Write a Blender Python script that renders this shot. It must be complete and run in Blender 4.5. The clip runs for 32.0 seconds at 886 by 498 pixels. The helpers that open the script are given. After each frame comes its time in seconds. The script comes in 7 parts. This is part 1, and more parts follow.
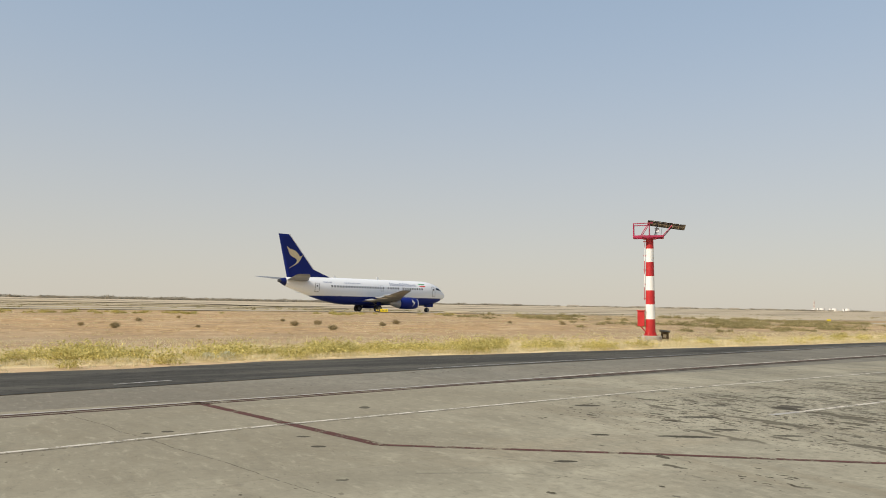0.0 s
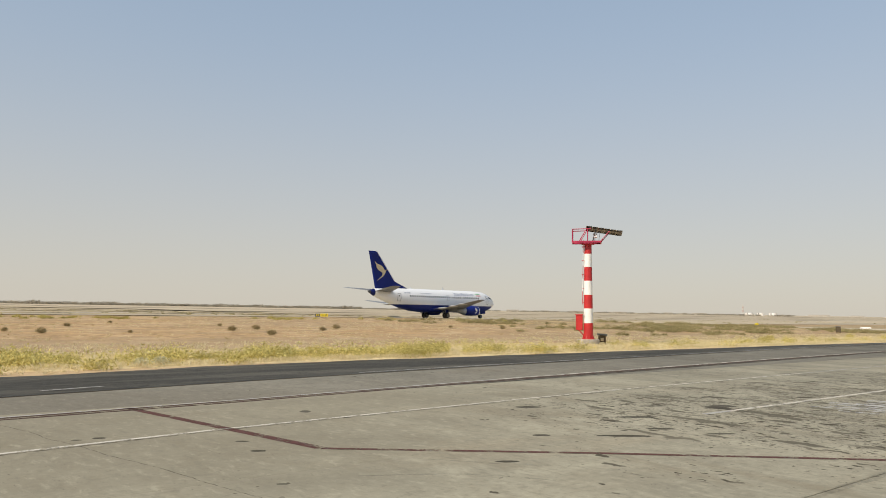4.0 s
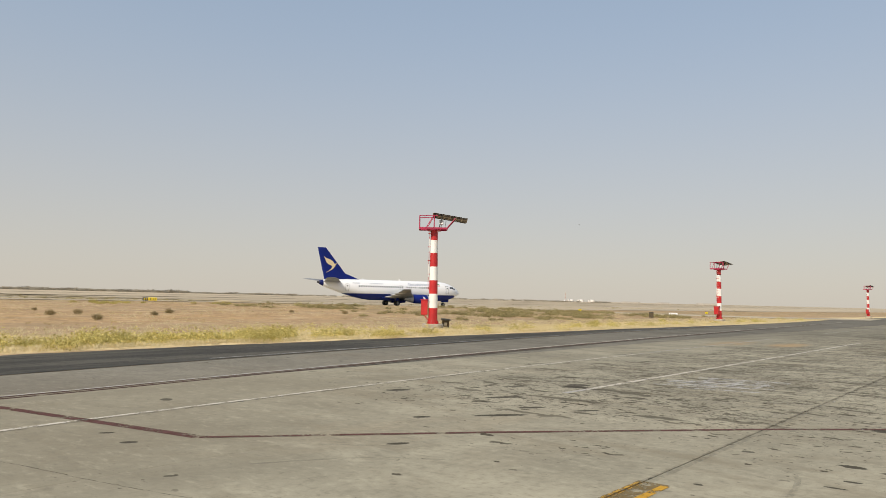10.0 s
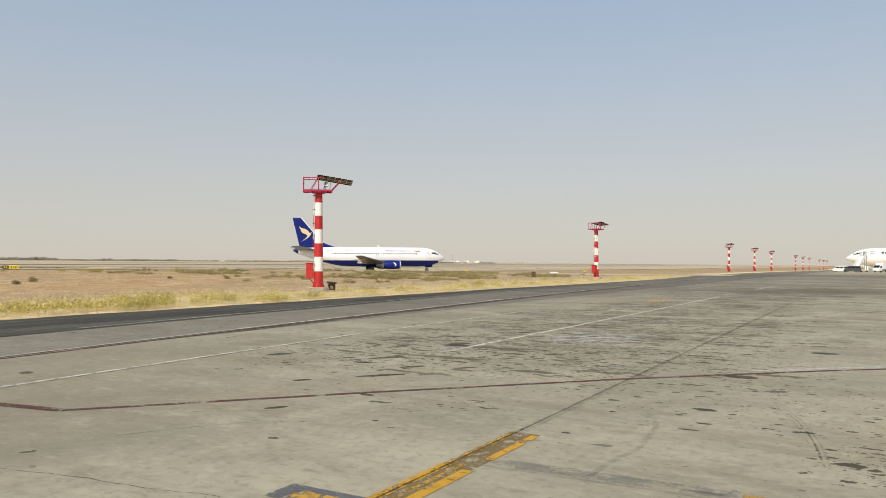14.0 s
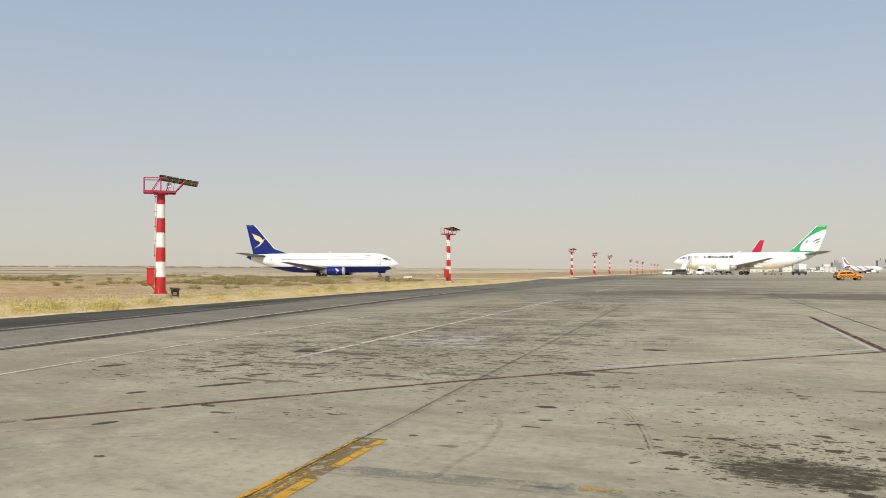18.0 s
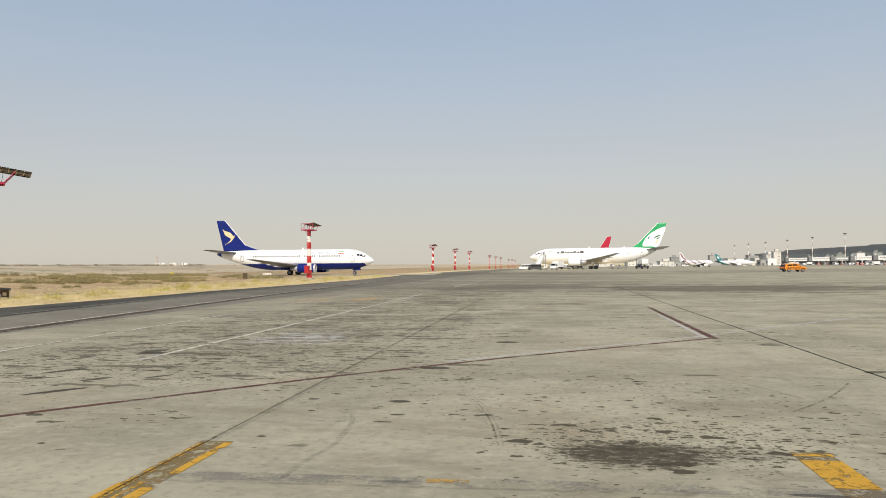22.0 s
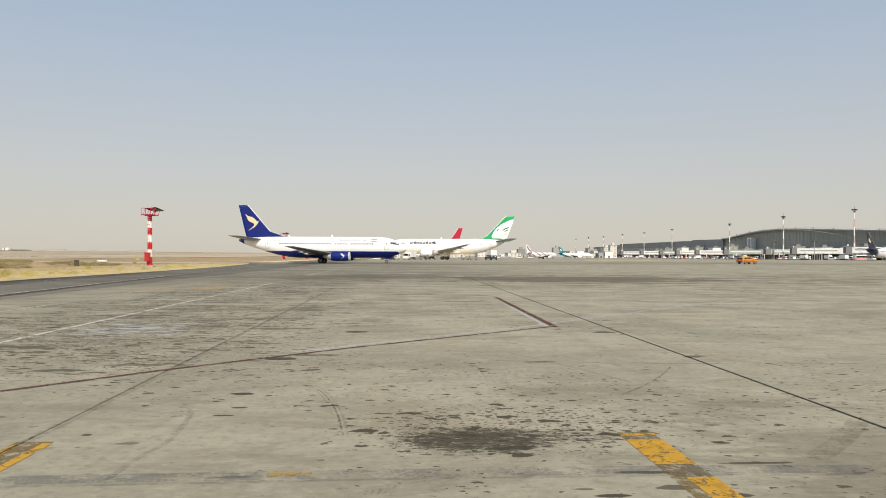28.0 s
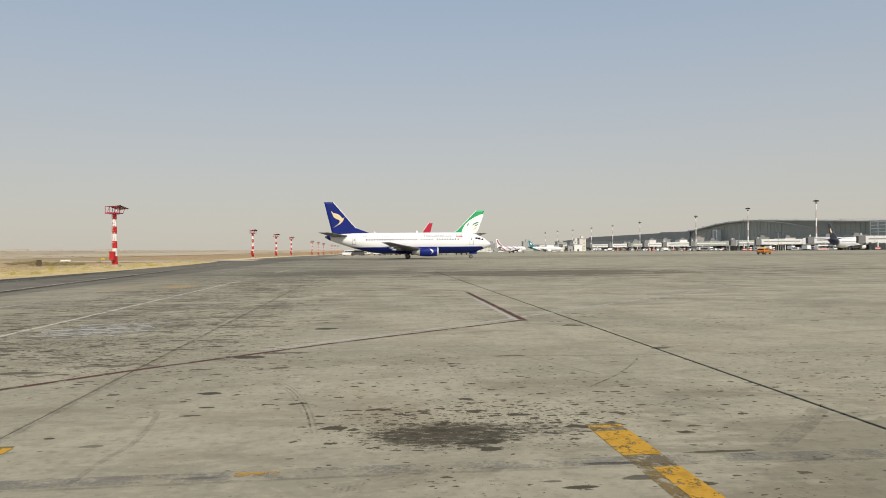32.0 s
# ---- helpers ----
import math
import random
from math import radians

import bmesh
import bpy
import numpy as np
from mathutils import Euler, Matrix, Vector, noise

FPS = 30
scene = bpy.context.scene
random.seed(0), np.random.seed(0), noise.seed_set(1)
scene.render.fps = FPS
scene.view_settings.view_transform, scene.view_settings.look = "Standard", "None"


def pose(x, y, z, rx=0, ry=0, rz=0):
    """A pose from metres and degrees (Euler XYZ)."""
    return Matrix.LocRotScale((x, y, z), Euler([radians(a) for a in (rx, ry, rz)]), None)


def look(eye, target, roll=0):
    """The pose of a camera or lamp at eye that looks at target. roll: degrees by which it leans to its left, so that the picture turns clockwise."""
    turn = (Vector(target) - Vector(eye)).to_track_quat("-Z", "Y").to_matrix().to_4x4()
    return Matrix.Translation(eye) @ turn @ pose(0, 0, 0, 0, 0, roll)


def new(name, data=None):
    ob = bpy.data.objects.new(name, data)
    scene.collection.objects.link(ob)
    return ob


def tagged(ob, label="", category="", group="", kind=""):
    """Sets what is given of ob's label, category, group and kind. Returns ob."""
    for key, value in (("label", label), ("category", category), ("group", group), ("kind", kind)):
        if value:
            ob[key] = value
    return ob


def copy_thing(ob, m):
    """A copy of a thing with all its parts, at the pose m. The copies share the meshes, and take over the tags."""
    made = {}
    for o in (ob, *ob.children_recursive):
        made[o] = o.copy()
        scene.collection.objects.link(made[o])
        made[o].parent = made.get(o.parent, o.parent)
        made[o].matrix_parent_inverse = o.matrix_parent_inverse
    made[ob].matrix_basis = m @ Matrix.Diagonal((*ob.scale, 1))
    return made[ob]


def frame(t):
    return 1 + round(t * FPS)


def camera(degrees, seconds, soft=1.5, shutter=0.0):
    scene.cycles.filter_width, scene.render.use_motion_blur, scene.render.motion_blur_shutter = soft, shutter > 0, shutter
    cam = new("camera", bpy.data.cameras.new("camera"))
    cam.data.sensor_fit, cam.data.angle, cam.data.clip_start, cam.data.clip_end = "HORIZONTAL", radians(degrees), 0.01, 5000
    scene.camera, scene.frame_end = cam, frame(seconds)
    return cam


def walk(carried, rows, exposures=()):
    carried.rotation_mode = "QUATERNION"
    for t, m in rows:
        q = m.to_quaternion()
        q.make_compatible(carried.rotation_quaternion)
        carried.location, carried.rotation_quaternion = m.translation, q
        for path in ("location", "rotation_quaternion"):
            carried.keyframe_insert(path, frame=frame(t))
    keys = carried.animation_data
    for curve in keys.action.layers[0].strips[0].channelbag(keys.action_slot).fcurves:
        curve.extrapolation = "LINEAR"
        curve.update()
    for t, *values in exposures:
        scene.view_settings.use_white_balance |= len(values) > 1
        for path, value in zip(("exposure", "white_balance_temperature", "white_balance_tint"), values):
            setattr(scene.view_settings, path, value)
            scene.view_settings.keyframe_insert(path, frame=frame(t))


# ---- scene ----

def aim(x, y, z, yaw, pitch, roll):
    """The pose of the camera from its place, its turn to the left of +y, its rise and its lean."""
    a, b = radians(yaw), radians(pitch)
    ahead = Vector((-math.sin(a) * math.cos(b), math.cos(a) * math.cos(b), math.sin(b)))
    eye = Vector((x, y, z))
    return look(eye, eye + ahead * 10, roll)


cam = camera(61.9, 32.0, soft=0.95)
WALK = [
    (0, 0.232, -0.364, 1.802, -33.97, 4.56, 0.75),
    (0.5, 0.251, -0.347, 1.799, -35.16, 5.01, 0.85),
    (1, 0.258, -0.380, 1.797, -36.15, 5.26, 0.79),
    (1.5, 0.281, -0.382, 1.797, -37.17, 5.30, 0.61),
    (2, 0.286, -0.361, 1.796, -38.15, 5.16, 0.50),
    (2.5, 0.276, -0.401, 1.792, -38.88, 5.00, 0.43),
    (4.5, 0.182, -0.270, 1.752, -38.18, 5.13, 1.02),
    (5, 0.148, -0.181, 1.747, -37.25, 5.92, 1.91),
    (5.5, 0.103, -0.081, 1.731, -37.09, 6.95, 2.09),
    (6, 0.070, 0.036, 1.751, -38.94, 7.51, 1.77),
    (6.5, 0.036, 0.124, 1.752, -42.40, 7.38, 1.43),
    (7, -0.061, 0.143, 1.726, -46.29, 6.76, 0.98),
    (7.5, -0.156, 0.196, 1.720, -49.21, 5.89, 0.69),
    (8, -0.182, 0.211, 1.716, -50.54, 5.50, 0.74),
    (8.5, -0.183, 0.211, 1.713, -50.50, 5.67, 1.08),
    (9, -0.202, 0.217, 1.721, -50.48, 5.70, 1.28),
    (9.5, -0.217, 0.217, 1.716, -50.81, 5.08, 1.29),
    (10, -0.224, 0.215, 1.710, -51.20, 4.05, 1.00),
    (10.5, -0.214, 0.192, 1.709, -51.85, 3.05, 0.50),
    (11, -0.200, 0.181, 1.706, -52.72, 2.28, 0.14),
    (11.5, -0.202, 0.173, 1.706, -53.59, 1.76, -0.14),
    (12, -0.177, 0.172, 1.701, -54.66, 1.45, -0.23),
    (12.5, -0.161, 0.158, 1.700, -56.00, 1.31, -0.18),
    (13, -0.131, 0.139, 1.699, -57.32, 1.26, -0.11),
    (13.5, -0.129, 0.138, 1.690, -58.53, 1.29, -0.01),
    (14, -0.148, 0.124, 1.694, -59.93, 1.22, 0.06),
    (14.5, -0.143, 0.109, 1.695, -61.34, 1.15, 0.04),
    (16.5, -0.093, 0.083, 1.686, -67.38, 1.52, -0.04),
    (17, -0.086, 0.089, 1.685, -68.55, 1.57, -0.03),
    (17.5, -0.079, 0.087, 1.685, -69.74, 1.58, -0.04),
    (18, -0.050, 0.093, 1.676, -71.19, 1.58, -0.16),
    (18.5, -0.056, 0.075, 1.674, -72.79, 1.57, -0.31),
    (19, -0.030, 0.070, 1.674, -74.35, 1.62, -0.39),
    (19.5, -0.017, 0.055, 1.673, -75.77, 1.71, -0.45),
    (20, -0.006, 0.044, 1.673, -77.01, 1.60, -0.46),
    (20.5, 0.002, 0.035, 1.666, -78.35, 1.47, -0.51),
    (21, 0.013, 0.018, 1.668, -79.66, 1.37, -0.53),
    (21.5, 0.009, 0.006, 1.666, -80.85, 1.34, -0.51),
    (22, 0.016, -0.006, 1.664, -81.83, 1.21, -0.53),
    (22.5, 0.019, -0.008, 1.664, -82.91, 1.05, -0.52),
    (23, 0.019, -0.029, 1.662, -83.92, 0.90, -0.51),
    (23.5, 0.026, -0.030, 1.662, -85.00, 0.77, -0.47),
    (24, 0.024, -0.049, 1.659, -86.07, 0.67, -0.46),
    (24.5, 0.027, -0.049, 1.660, -87.35, 0.51, -0.34),
    (25, 0.035, -0.060, 1.657, -88.62, 0.34, -0.28),
    (25.5, 0.054, -0.065, 1.647, -89.86, 0.30, -0.25),
    (27.5, 0.058, -0.061, 1.659, -92.77, 0.46, 0.08),
    (28, 0.065, -0.052, 1.658, -93.17, 0.38, 0.21),
    (28.5, 0.072, -0.047, 1.658, -93.56, 0.24, 0.33),
    (29, 0.084, -0.041, 1.655, -93.88, 0.18, 0.31),
    (29.5, 0.094, -0.035, 1.660, -94.20, 0.18, 0.29),
    (30, 0.083, -0.034, 1.661, -94.42, 0.12, 0.27),
    (30.5, 0.088, -0.046, 1.660, -94.36, 0.01, 0.16),
    (31, 0.083, -0.055, 1.660, -94.30, 0.01, -0.05),
    (31.5, 0.081, -0.074, 1.657, -94.58, 0.08, -0.35),
    (32, 0.064, -0.082, 1.663, -95.46, -0.01, -0.50),
]
walk(cam, [(row[0], aim(*row[1:])) for row in WALK], exposures=[(0, 0.19, 7060, 10.6), (5, 0.16, 7070, 11), (7.5, 0.11, 7080, 12), (10, 0.13, 7080, 12), (14, 0.17, 6980, 11), (31, 0.17, 6980, 11), (32, 0.03, 6980, 11)])

# ---- sky, sun ----
SUN_AZ, SUN_EL = radians(186.0), radians(40.0)      # where the sun stands: from +x towards +y, and above the ground
world = bpy.data.worlds.new("sky")
scene.world = world
world.use_nodes = True
wt = world.node_tree
wt.nodes.clear()
sky = wt.nodes.new("ShaderNodeTexSky")
sky.sky_type, sky.sun_disc = "NISHITA", False
sky.sun_elevation, sky.sun_rotation = SUN_EL, radians(90.0) - SUN_AZ
sky.altitude, sky.air_density, sky.dust_density, sky.ozone_density = 1000, 1.0, 1.2, 2.0
coord = wt.nodes.new("ShaderNodeTexCoord")
split = wt.nodes.new("ShaderNodeSeparateXYZ")
haze = wt.nodes.new("ShaderNodeValToRGB")
haze.color_ramp.elements[0].position, haze.color_ramp.elements[0].color = 0.0, (0.95, 0.95, 0.95, 1)
haze.color_ramp.elements[1].position, haze.color_ramp.elements[1].color = 0.55, (0.55, 0.55, 0.55, 1)
dusty = wt.nodes.new("ShaderNodeMix")
dusty.data_type = "RGBA"
veil = wt.nodes.new("ShaderNodeMix")                       # the dust that greys the lower sky, thinning to a pale blue
veil.data_type = "RGBA"
veil.inputs["A"].default_value, veil.inputs["B"].default_value = (5.06, 4.92, 4.54, 1), (3.38, 4.43, 5.72, 1)
thin_out = wt.nodes.new("ShaderNodeMapRange")
thin_out.interpolation_type = "SMOOTHSTEP"
thin_out.inputs[1].default_value, thin_out.inputs[2].default_value = -0.04, 0.44
wt.links.new(split.outputs["Z"], thin_out.inputs[0])
wt.links.new(thin_out.outputs[0], veil.inputs["Factor"])
wt.links.new(veil.outputs["Result"], dusty.inputs["B"])
clear = wt.nodes.new("ShaderNodeVectorMath")
clear.operation = "SCALE"
clear.inputs["Scale"].default_value = 1.35
wout = wt.nodes.new("ShaderNodeOutputWorld")
back = wt.nodes.new("ShaderNodeBackground")
back.inputs["Strength"].default_value = 0.10
for a, b in ((coord.outputs["Generated"], split.inputs[0]), (split.outputs["Z"], haze.inputs["Fac"]), (haze.outputs["Color"], dusty.inputs["Factor"]),
             (sky.outputs["Color"], clear.inputs[0]), (clear.outputs[0], dusty.inputs["A"]), (dusty.outputs["Result"], back.inputs["Color"]), (back.outputs[0], wout.inputs[0])):
    wt.links.new(a, b)
sun_data = bpy.data.lights.new("sun", "SUN")
sun_data.energy, sun_data.angle, sun_data.color = 3.6, radians(0.7), (1.0, 0.94, 0.84)
sun = new("sun", sun_data)
sun.matrix_world = look((math.cos(SUN_EL) * math.cos(SUN_AZ) * 50, math.cos(SUN_EL) * math.sin(SUN_AZ) * 50, math.sin(SUN_EL) * 50), (0, 0, 0))
scene.view_settings.exposure = 0.0


# ---- materials ----
class Nodes:
    """A small hand for building one material's nodes."""

    def __init__(self, name):
        self.m = bpy.data.materials.new(name)
        self.m.use_nodes = True
        self.t = self.m.node_tree
        self.bsdf = self.t.nodes["Principled BSDF"]
        self.pos = self.t.nodes.new("ShaderNodeNewGeometry").outputs["Position"]
        self.obj = self.t.nodes.new("ShaderNodeTexCoord").outputs["Object"]

    def put(self, socket, value):
        if hasattr(value, "links"):
            self.t.links.new(value, socket)
        elif isinstance(value, (tuple, list)) and len(value) == 3 and len(socket.default_value) == 4:
            socket.default_value = (*value, 1)
        else:
            socket.default_value = value

    def set(self, **kw):
        for key, value in kw.items():
            self.put(self.bsdf.inputs[{"color": "Base Color", "rough": "Roughness", "metal": "Metallic", "normal": "Normal", "alpha": "Alpha", "trans": "Transmission Weight",
                                       "spec": "Specular IOR Level", "coat": "Coat Weight", "emit": "Emission Color", "power": "Emission Strength"}[key]], value)
        return self.m

    def math(self, op, a, b=0.0, c=0.0):
        n = self.t.nodes.new("ShaderNodeMath")
        n.operation = op
        for i, v in enumerate((a, b, c)):
            self.put(n.inputs[i], v)
        return n.outputs[0]

    def noise(self, scale, detail=4.0, rough=0.55, at=None, stretch=None, distort=0.0):
        v = at if at is not None else self.pos
        if stretch:
            mp = self.t.nodes.new("ShaderNodeMapping")
            self.put(mp.inputs["Vector"], v)
            mp.inputs["Scale"].default_value = stretch
            v = mp.outputs[0]
        n = self.t.nodes.new("ShaderNodeTexNoise")
        self.put(n.inputs["Vector"], v)
        n.inputs["Scale"].default_value, n.inputs["Detail"].default_value, n.inputs["Roughness"].default_value, n.inputs["Distortion"].default_value = scale, detail, rough, distort
        return n.outputs[0]

    def voronoi(self, scale, at=None, feature="F1"):
        n = self.t.nodes.new("ShaderNodeTexVoronoi")
        n.feature = feature
        self.put(n.inputs["Vector"], at if at is not None else self.pos)
        n.inputs["Scale"].default_value = scale
        return n.outputs["Distance"]

    def ramp(self, fac, lo, hi):
        n = self.t.nodes.new("ShaderNodeMapRange")
        n.interpolation_type = "SMOOTHSTEP"
        self.put(n.inputs[0], fac)
        n.inputs[1].default_value, n.inputs[2].default_value = lo, hi
        return n.outputs[0]

    def mix(self, fac, a, b):
        n = self.t.nodes.new("ShaderNodeMix")
        n.data_type = "RGBA"
        self.put(n.inputs["Factor"], fac)
        self.put(n.inputs["A"], a)
        self.put(n.inputs["B"], b)
        return n.outputs["Result"]

    def bump(self, height, strength=0.3, distance=0.01):
        n = self.t.nodes.new("ShaderNodeBump")
        n.inputs["Strength"].default_value, n.inputs["Distance"].default_value = strength, distance
        self.put(n.inputs["Height"], height)
        return n.outputs[0]

    def axes(self, v):
        n = self.t.nodes.new("ShaderNodeSeparateXYZ")
        self.put(n.inputs[0], v)
        return n.outputs[0], n.outputs[1], n.outputs[2]

    def flecks(self, size, stretch, many, r0, r1):
        """Lone spots with ragged edges, one to a cell at most; many says which share of the cells has one."""
        warp = self.t.nodes.new("ShaderNodeTexNoise")
        warp.inputs["Scale"].default_value, warp.inputs["Detail"].default_value, warp.inputs["Roughness"].default_value = 1.5 / size, 2.0, 0.5
        self.put(warp.inputs["Vector"], self.pos)
        shift = self.t.nodes.new("ShaderNodeVectorMath")
        shift.operation = "MULTIPLY_ADD"
        self.put(shift.inputs[0], warp.outputs["Color"])
        shift.inputs[1].default_value = (0.95 * size, 0.95 * size, 0.0)
        self.put(shift.inputs[2], self.pos)
        mp = self.t.nodes.new("ShaderNodeMapping")
        self.put(mp.inputs["Vector"], shift.outputs[0])
        mp.inputs["Scale"].default_value = (1.0, stretch, 0.0)
        mp.inputs["Location"].default_value = (size * 37.0, size * 11.0, 0.0)
        cell = self.t.nodes.new("ShaderNodeTexVoronoi")
        cell.voronoi_dimensions = "2D"
        self.put(cell.inputs["Vector"], mp.outputs[0])
        cell.inputs["Scale"].default_value = 1.0 / size
        pick, wide, _ = self.axes(cell.outputs["Color"])
        r = self.math("ADD", r0, self.math("MULTIPLY", self.math("MULTIPLY", wide, wide), r1))
        inside = self.ramp(self.math("DIVIDE", cell.outputs["Distance"], r), 1.05, 0.72)
        return self.math("MULTIPLY", inside, self.ramp(self.math("SUBTRACT", many, pick), 0.0, 0.05))

    def random(self):
        return self.t.nodes.new("ShaderNodeObjectInfo").outputs["Random"]

    def island(self):
        return self.t.nodes.new("ShaderNodeNewGeometry").outputs["Random Per Island"]


def shade(c, k):
    return tuple(min(1.0, v * k) for v in c)


def surface(name, color, rough=0.5, metal=0.0, vary=0.18, size=2.0, relief=0.15, coat=0.0):
    """A plain painted, metal or stone surface: broad staining, fine grain, slight relief."""
    n = Nodes(name)
    broad, fine = n.noise(size, 3, 0.5, n.obj), n.noise(size * 14, 4, 0.6, n.obj)
    both = n.math("ADD", n.math("MULTIPLY", broad, 0.65), n.math("MULTIPLY", fine, 0.35))
    col = n.mix(n.ramp(both, 0.3, 0.7), shade(color, 1 - vary), shade(color, 1 + vary * 0.5))
    r = n.math("ADD", rough - 0.06, n.math("MULTIPLY", fine, 0.14))
    return n.set(color=col, rough=r, metal=metal, coat=coat, normal=n.bump(fine, relief, 0.004))


def spot(n, x, y, cx, cy, rx, ry):
    """1 in the middle of an oval stain on the pavement, 0 outside it."""
    dx, dy = n.math("DIVIDE", n.math("SUBTRACT", x, cx), rx), n.math("DIVIDE", n.math("SUBTRACT", y, cy), ry)
    d = n.math("SQRT", n.math("ADD", n.math("MULTIPLY", dx, dx), n.math("MULTIPLY", dy, dy)))
    return n.ramp(d, 1.0, 0.25)


def concrete(name, base, per_piece=0.0, film=0.0):
    """Worn apron concrete: softly clouded, with crisp drips of oil that gather in drifts, lone leaks and tyre grime."""
    n = Nodes(name)
    x, y, _ = n.axes(n.pos)
    broad = n.noise(0.2, 4, 0.55)
    mid = n.noise(1.0, 6, 0.65, stretch=(1.0, 0.6, 1.0), distort=0.8)
    small = n.noise(9.0, 5, 0.65)
    grit = n.noise(90, 3, 0.6)
    col = n.mix(n.ramp(broad, 0.36, 0.64), shade(base, 0.92), shade(base, 1.16))
    warm = n.noise(0.33, 4, 0.6, stretch=(0.6, 1.4, 1.0), distort=0.6)
    col = n.mix(n.math("MULTIPLY", n.ramp(warm, 0.52, 0.70), 0.45), col, (base[0] * 0.98, base[1] * 0.88, base[2] * 0.80))
    col = n.mix(n.math("MULTIPLY", n.ramp(mid, 0.48, 0.68), 0.45), col, shade(base, 0.66))
    col = n.mix(n.math("MULTIPLY", n.ramp(mid, 0.46, 0.30), 0.6), col, shade(base, 1.36))
    col = n.mix(n.math("MULTIPLY", n.ramp(small, 0.50, 0.68), 0.46), col, shade(base, 0.60))
    col = n.mix(n.math("MULTIPLY", n.ramp(small, 0.47, 0.32), 0.40), col, shade(base, 1.35))
    col = n.mix(n.math("MULTIPLY", n.ramp(grit, 0.5, 0.74), 0.36), col, shade(base, 0.60))
    # brownish grime: smears everywhere; then a broad patch darkened near the camera to match its tone
    smear = n.noise(0.55, 6, 0.68, stretch=(1.3, 0.5, 1.0), distort=1.0)
    col = n.mix(n.math("MULTIPLY", n.ramp(smear, 0.50, 0.70), 0.5), col, (base[0] * 0.62, base[1] * 0.56, base[2] * 0.50))
    near_dark = n.ramp(n.math("ADD", spot(n, x, y, 2.5, 12.5, 13.5, 9.5), n.math("MULTIPLY", n.math("SUBTRACT", n.noise(0.35, 5, 0.65), 0.5), 1.6)), 0.15, 0.95)
    col = n.mix(n.math("MULTIPLY", near_dark, 0.58), col, (base[0] * 0.64, base[1] * 0.605, base[2] * 0.57))
    scuff = n.noise(1.0, 6, 0.75, stretch=(7.0, 2.4, 1.0), distort=0.4)
    col = n.mix(n.math("MULTIPLY", n.ramp(scuff, 0.53, 0.68), 0.38), col, shade(base, 1.4))
    col = n.mix(n.math("MULTIPLY", n.ramp(scuff, 0.47, 0.34), 0.42), col, shade(base, 0.55))
    # long tyre sweeps along the stand
    sweep = n.noise(1.0, 4, 0.6, stretch=(0.06, 1.2, 1.0), distort=0.5)
    col = n.mix(n.math("MULTIPLY", n.ramp(sweep, 0.52, 0.72), 0.30), col, shade(base, 0.6))
    # how thickly the drips lie: everywhere a few, drifts of them, more where vehicles queue, most round one leak
    drift = n.ramp(n.noise(0.16, 3, 0.6), 0.46, 0.66)
    wob = n.math("MULTIPLY", n.math("SUBTRACT", n.noise(0.3, 4, 0.6), 0.5), 7.0)
    wy, wx = n.math("ADD", y, wob), n.math("ADD", x, n.math("MULTIPLY", wob, 1.3))
    lane = n.math("MULTIPLY", n.math("MULTIPLY", n.ramp(wy, 0.0, 5.0), n.ramp(wy, 11.4, 8.4)), n.math("MULTIPLY", n.ramp(wx, 7.0, 14.5), n.ramp(wx, 80.0, 26.0)))
    rag = n.math("MULTIPLY", n.math("SUBTRACT", n.noise(1.6, 5, 0.65), 0.5), 1.2)
    halo = n.ramp(n.math("ADD", spot(n, x, y, 7.1, -1.0, 1.5, 2.3), n.math("MULTIPLY", rag, 0.6)), 0.1, 1.1)
    swept = n.math("SUBTRACT", 1.0, n.math("MULTIPLY", n.math("MULTIPLY", n.ramp(y, 1.5, 3.2), n.ramp(x, 12.0, 8.5)), 0.7))
    many = n.math("ADD", n.math("MULTIPLY", swept, n.math("ADD", 0.027, n.math("MULTIPLY", drift, 0.10))), n.math("ADD", n.math("MULTIPLY", lane, 0.42), n.math("MULTIPLY", halo, 0.66)))
    dark = None
    for size, stretch, r0, r1, dense, k in ((0.05, 0.66, 0.10, 0.32, 1.7, 0.8), (0.105, 0.6, 0.08, 0.34, 1.6, 0.9), (0.23, 0.5, 0.07, 0.28, 0.8, 0.93), (0.55, 0.42, 0.05, 0.2, 0.16, 0.9), (1.4, 0.3, 0.03, 0.11, 0.06, 0.8)):
        f = n.flecks(size, stretch, n.math("MULTIPLY", many, dense), r0, r1)
        f = n.math("MULTIPLY", f, k)
        dark = f if dark is None else n.math("MAXIMUM", dark, f)
    for size, stretch, k in ((0.22, 0.36, 0.8), (0.4, 0.24, 0.72), (0.62, 0.17, 0.62)):
        dark = n.math("MAXIMUM", dark, n.math("MULTIPLY", n.flecks(size, stretch, n.math("MULTIPLY", lane, 1.0), 0.08, 0.23), k))
    queue = n.math("MULTIPLY", n.math("MULTIPLY", n.ramp(x, 15.0, 21.0), n.ramp(x, 60.0, 38.0)), n.math("MULTIPLY", n.ramp(y, -7.0, -1.5), n.ramp(y, 12.0, 8.0)))
    dark = n.math("MAXIMUM", dark, n.math("MULTIPLY", n.flecks(0.9, 0.16, n.math("MULTIPLY", queue, 0.55), 0.05, 0.17), 0.68))
    col = n.mix(dark, col, (0.050, 0.041, 0.029))
    # mottled rubber and bleached scars on the open apron
    open_ = n.math("MULTIPLY", n.ramp(x, 9.0, 24.0), n.ramp(x, 240.0, 150.0))
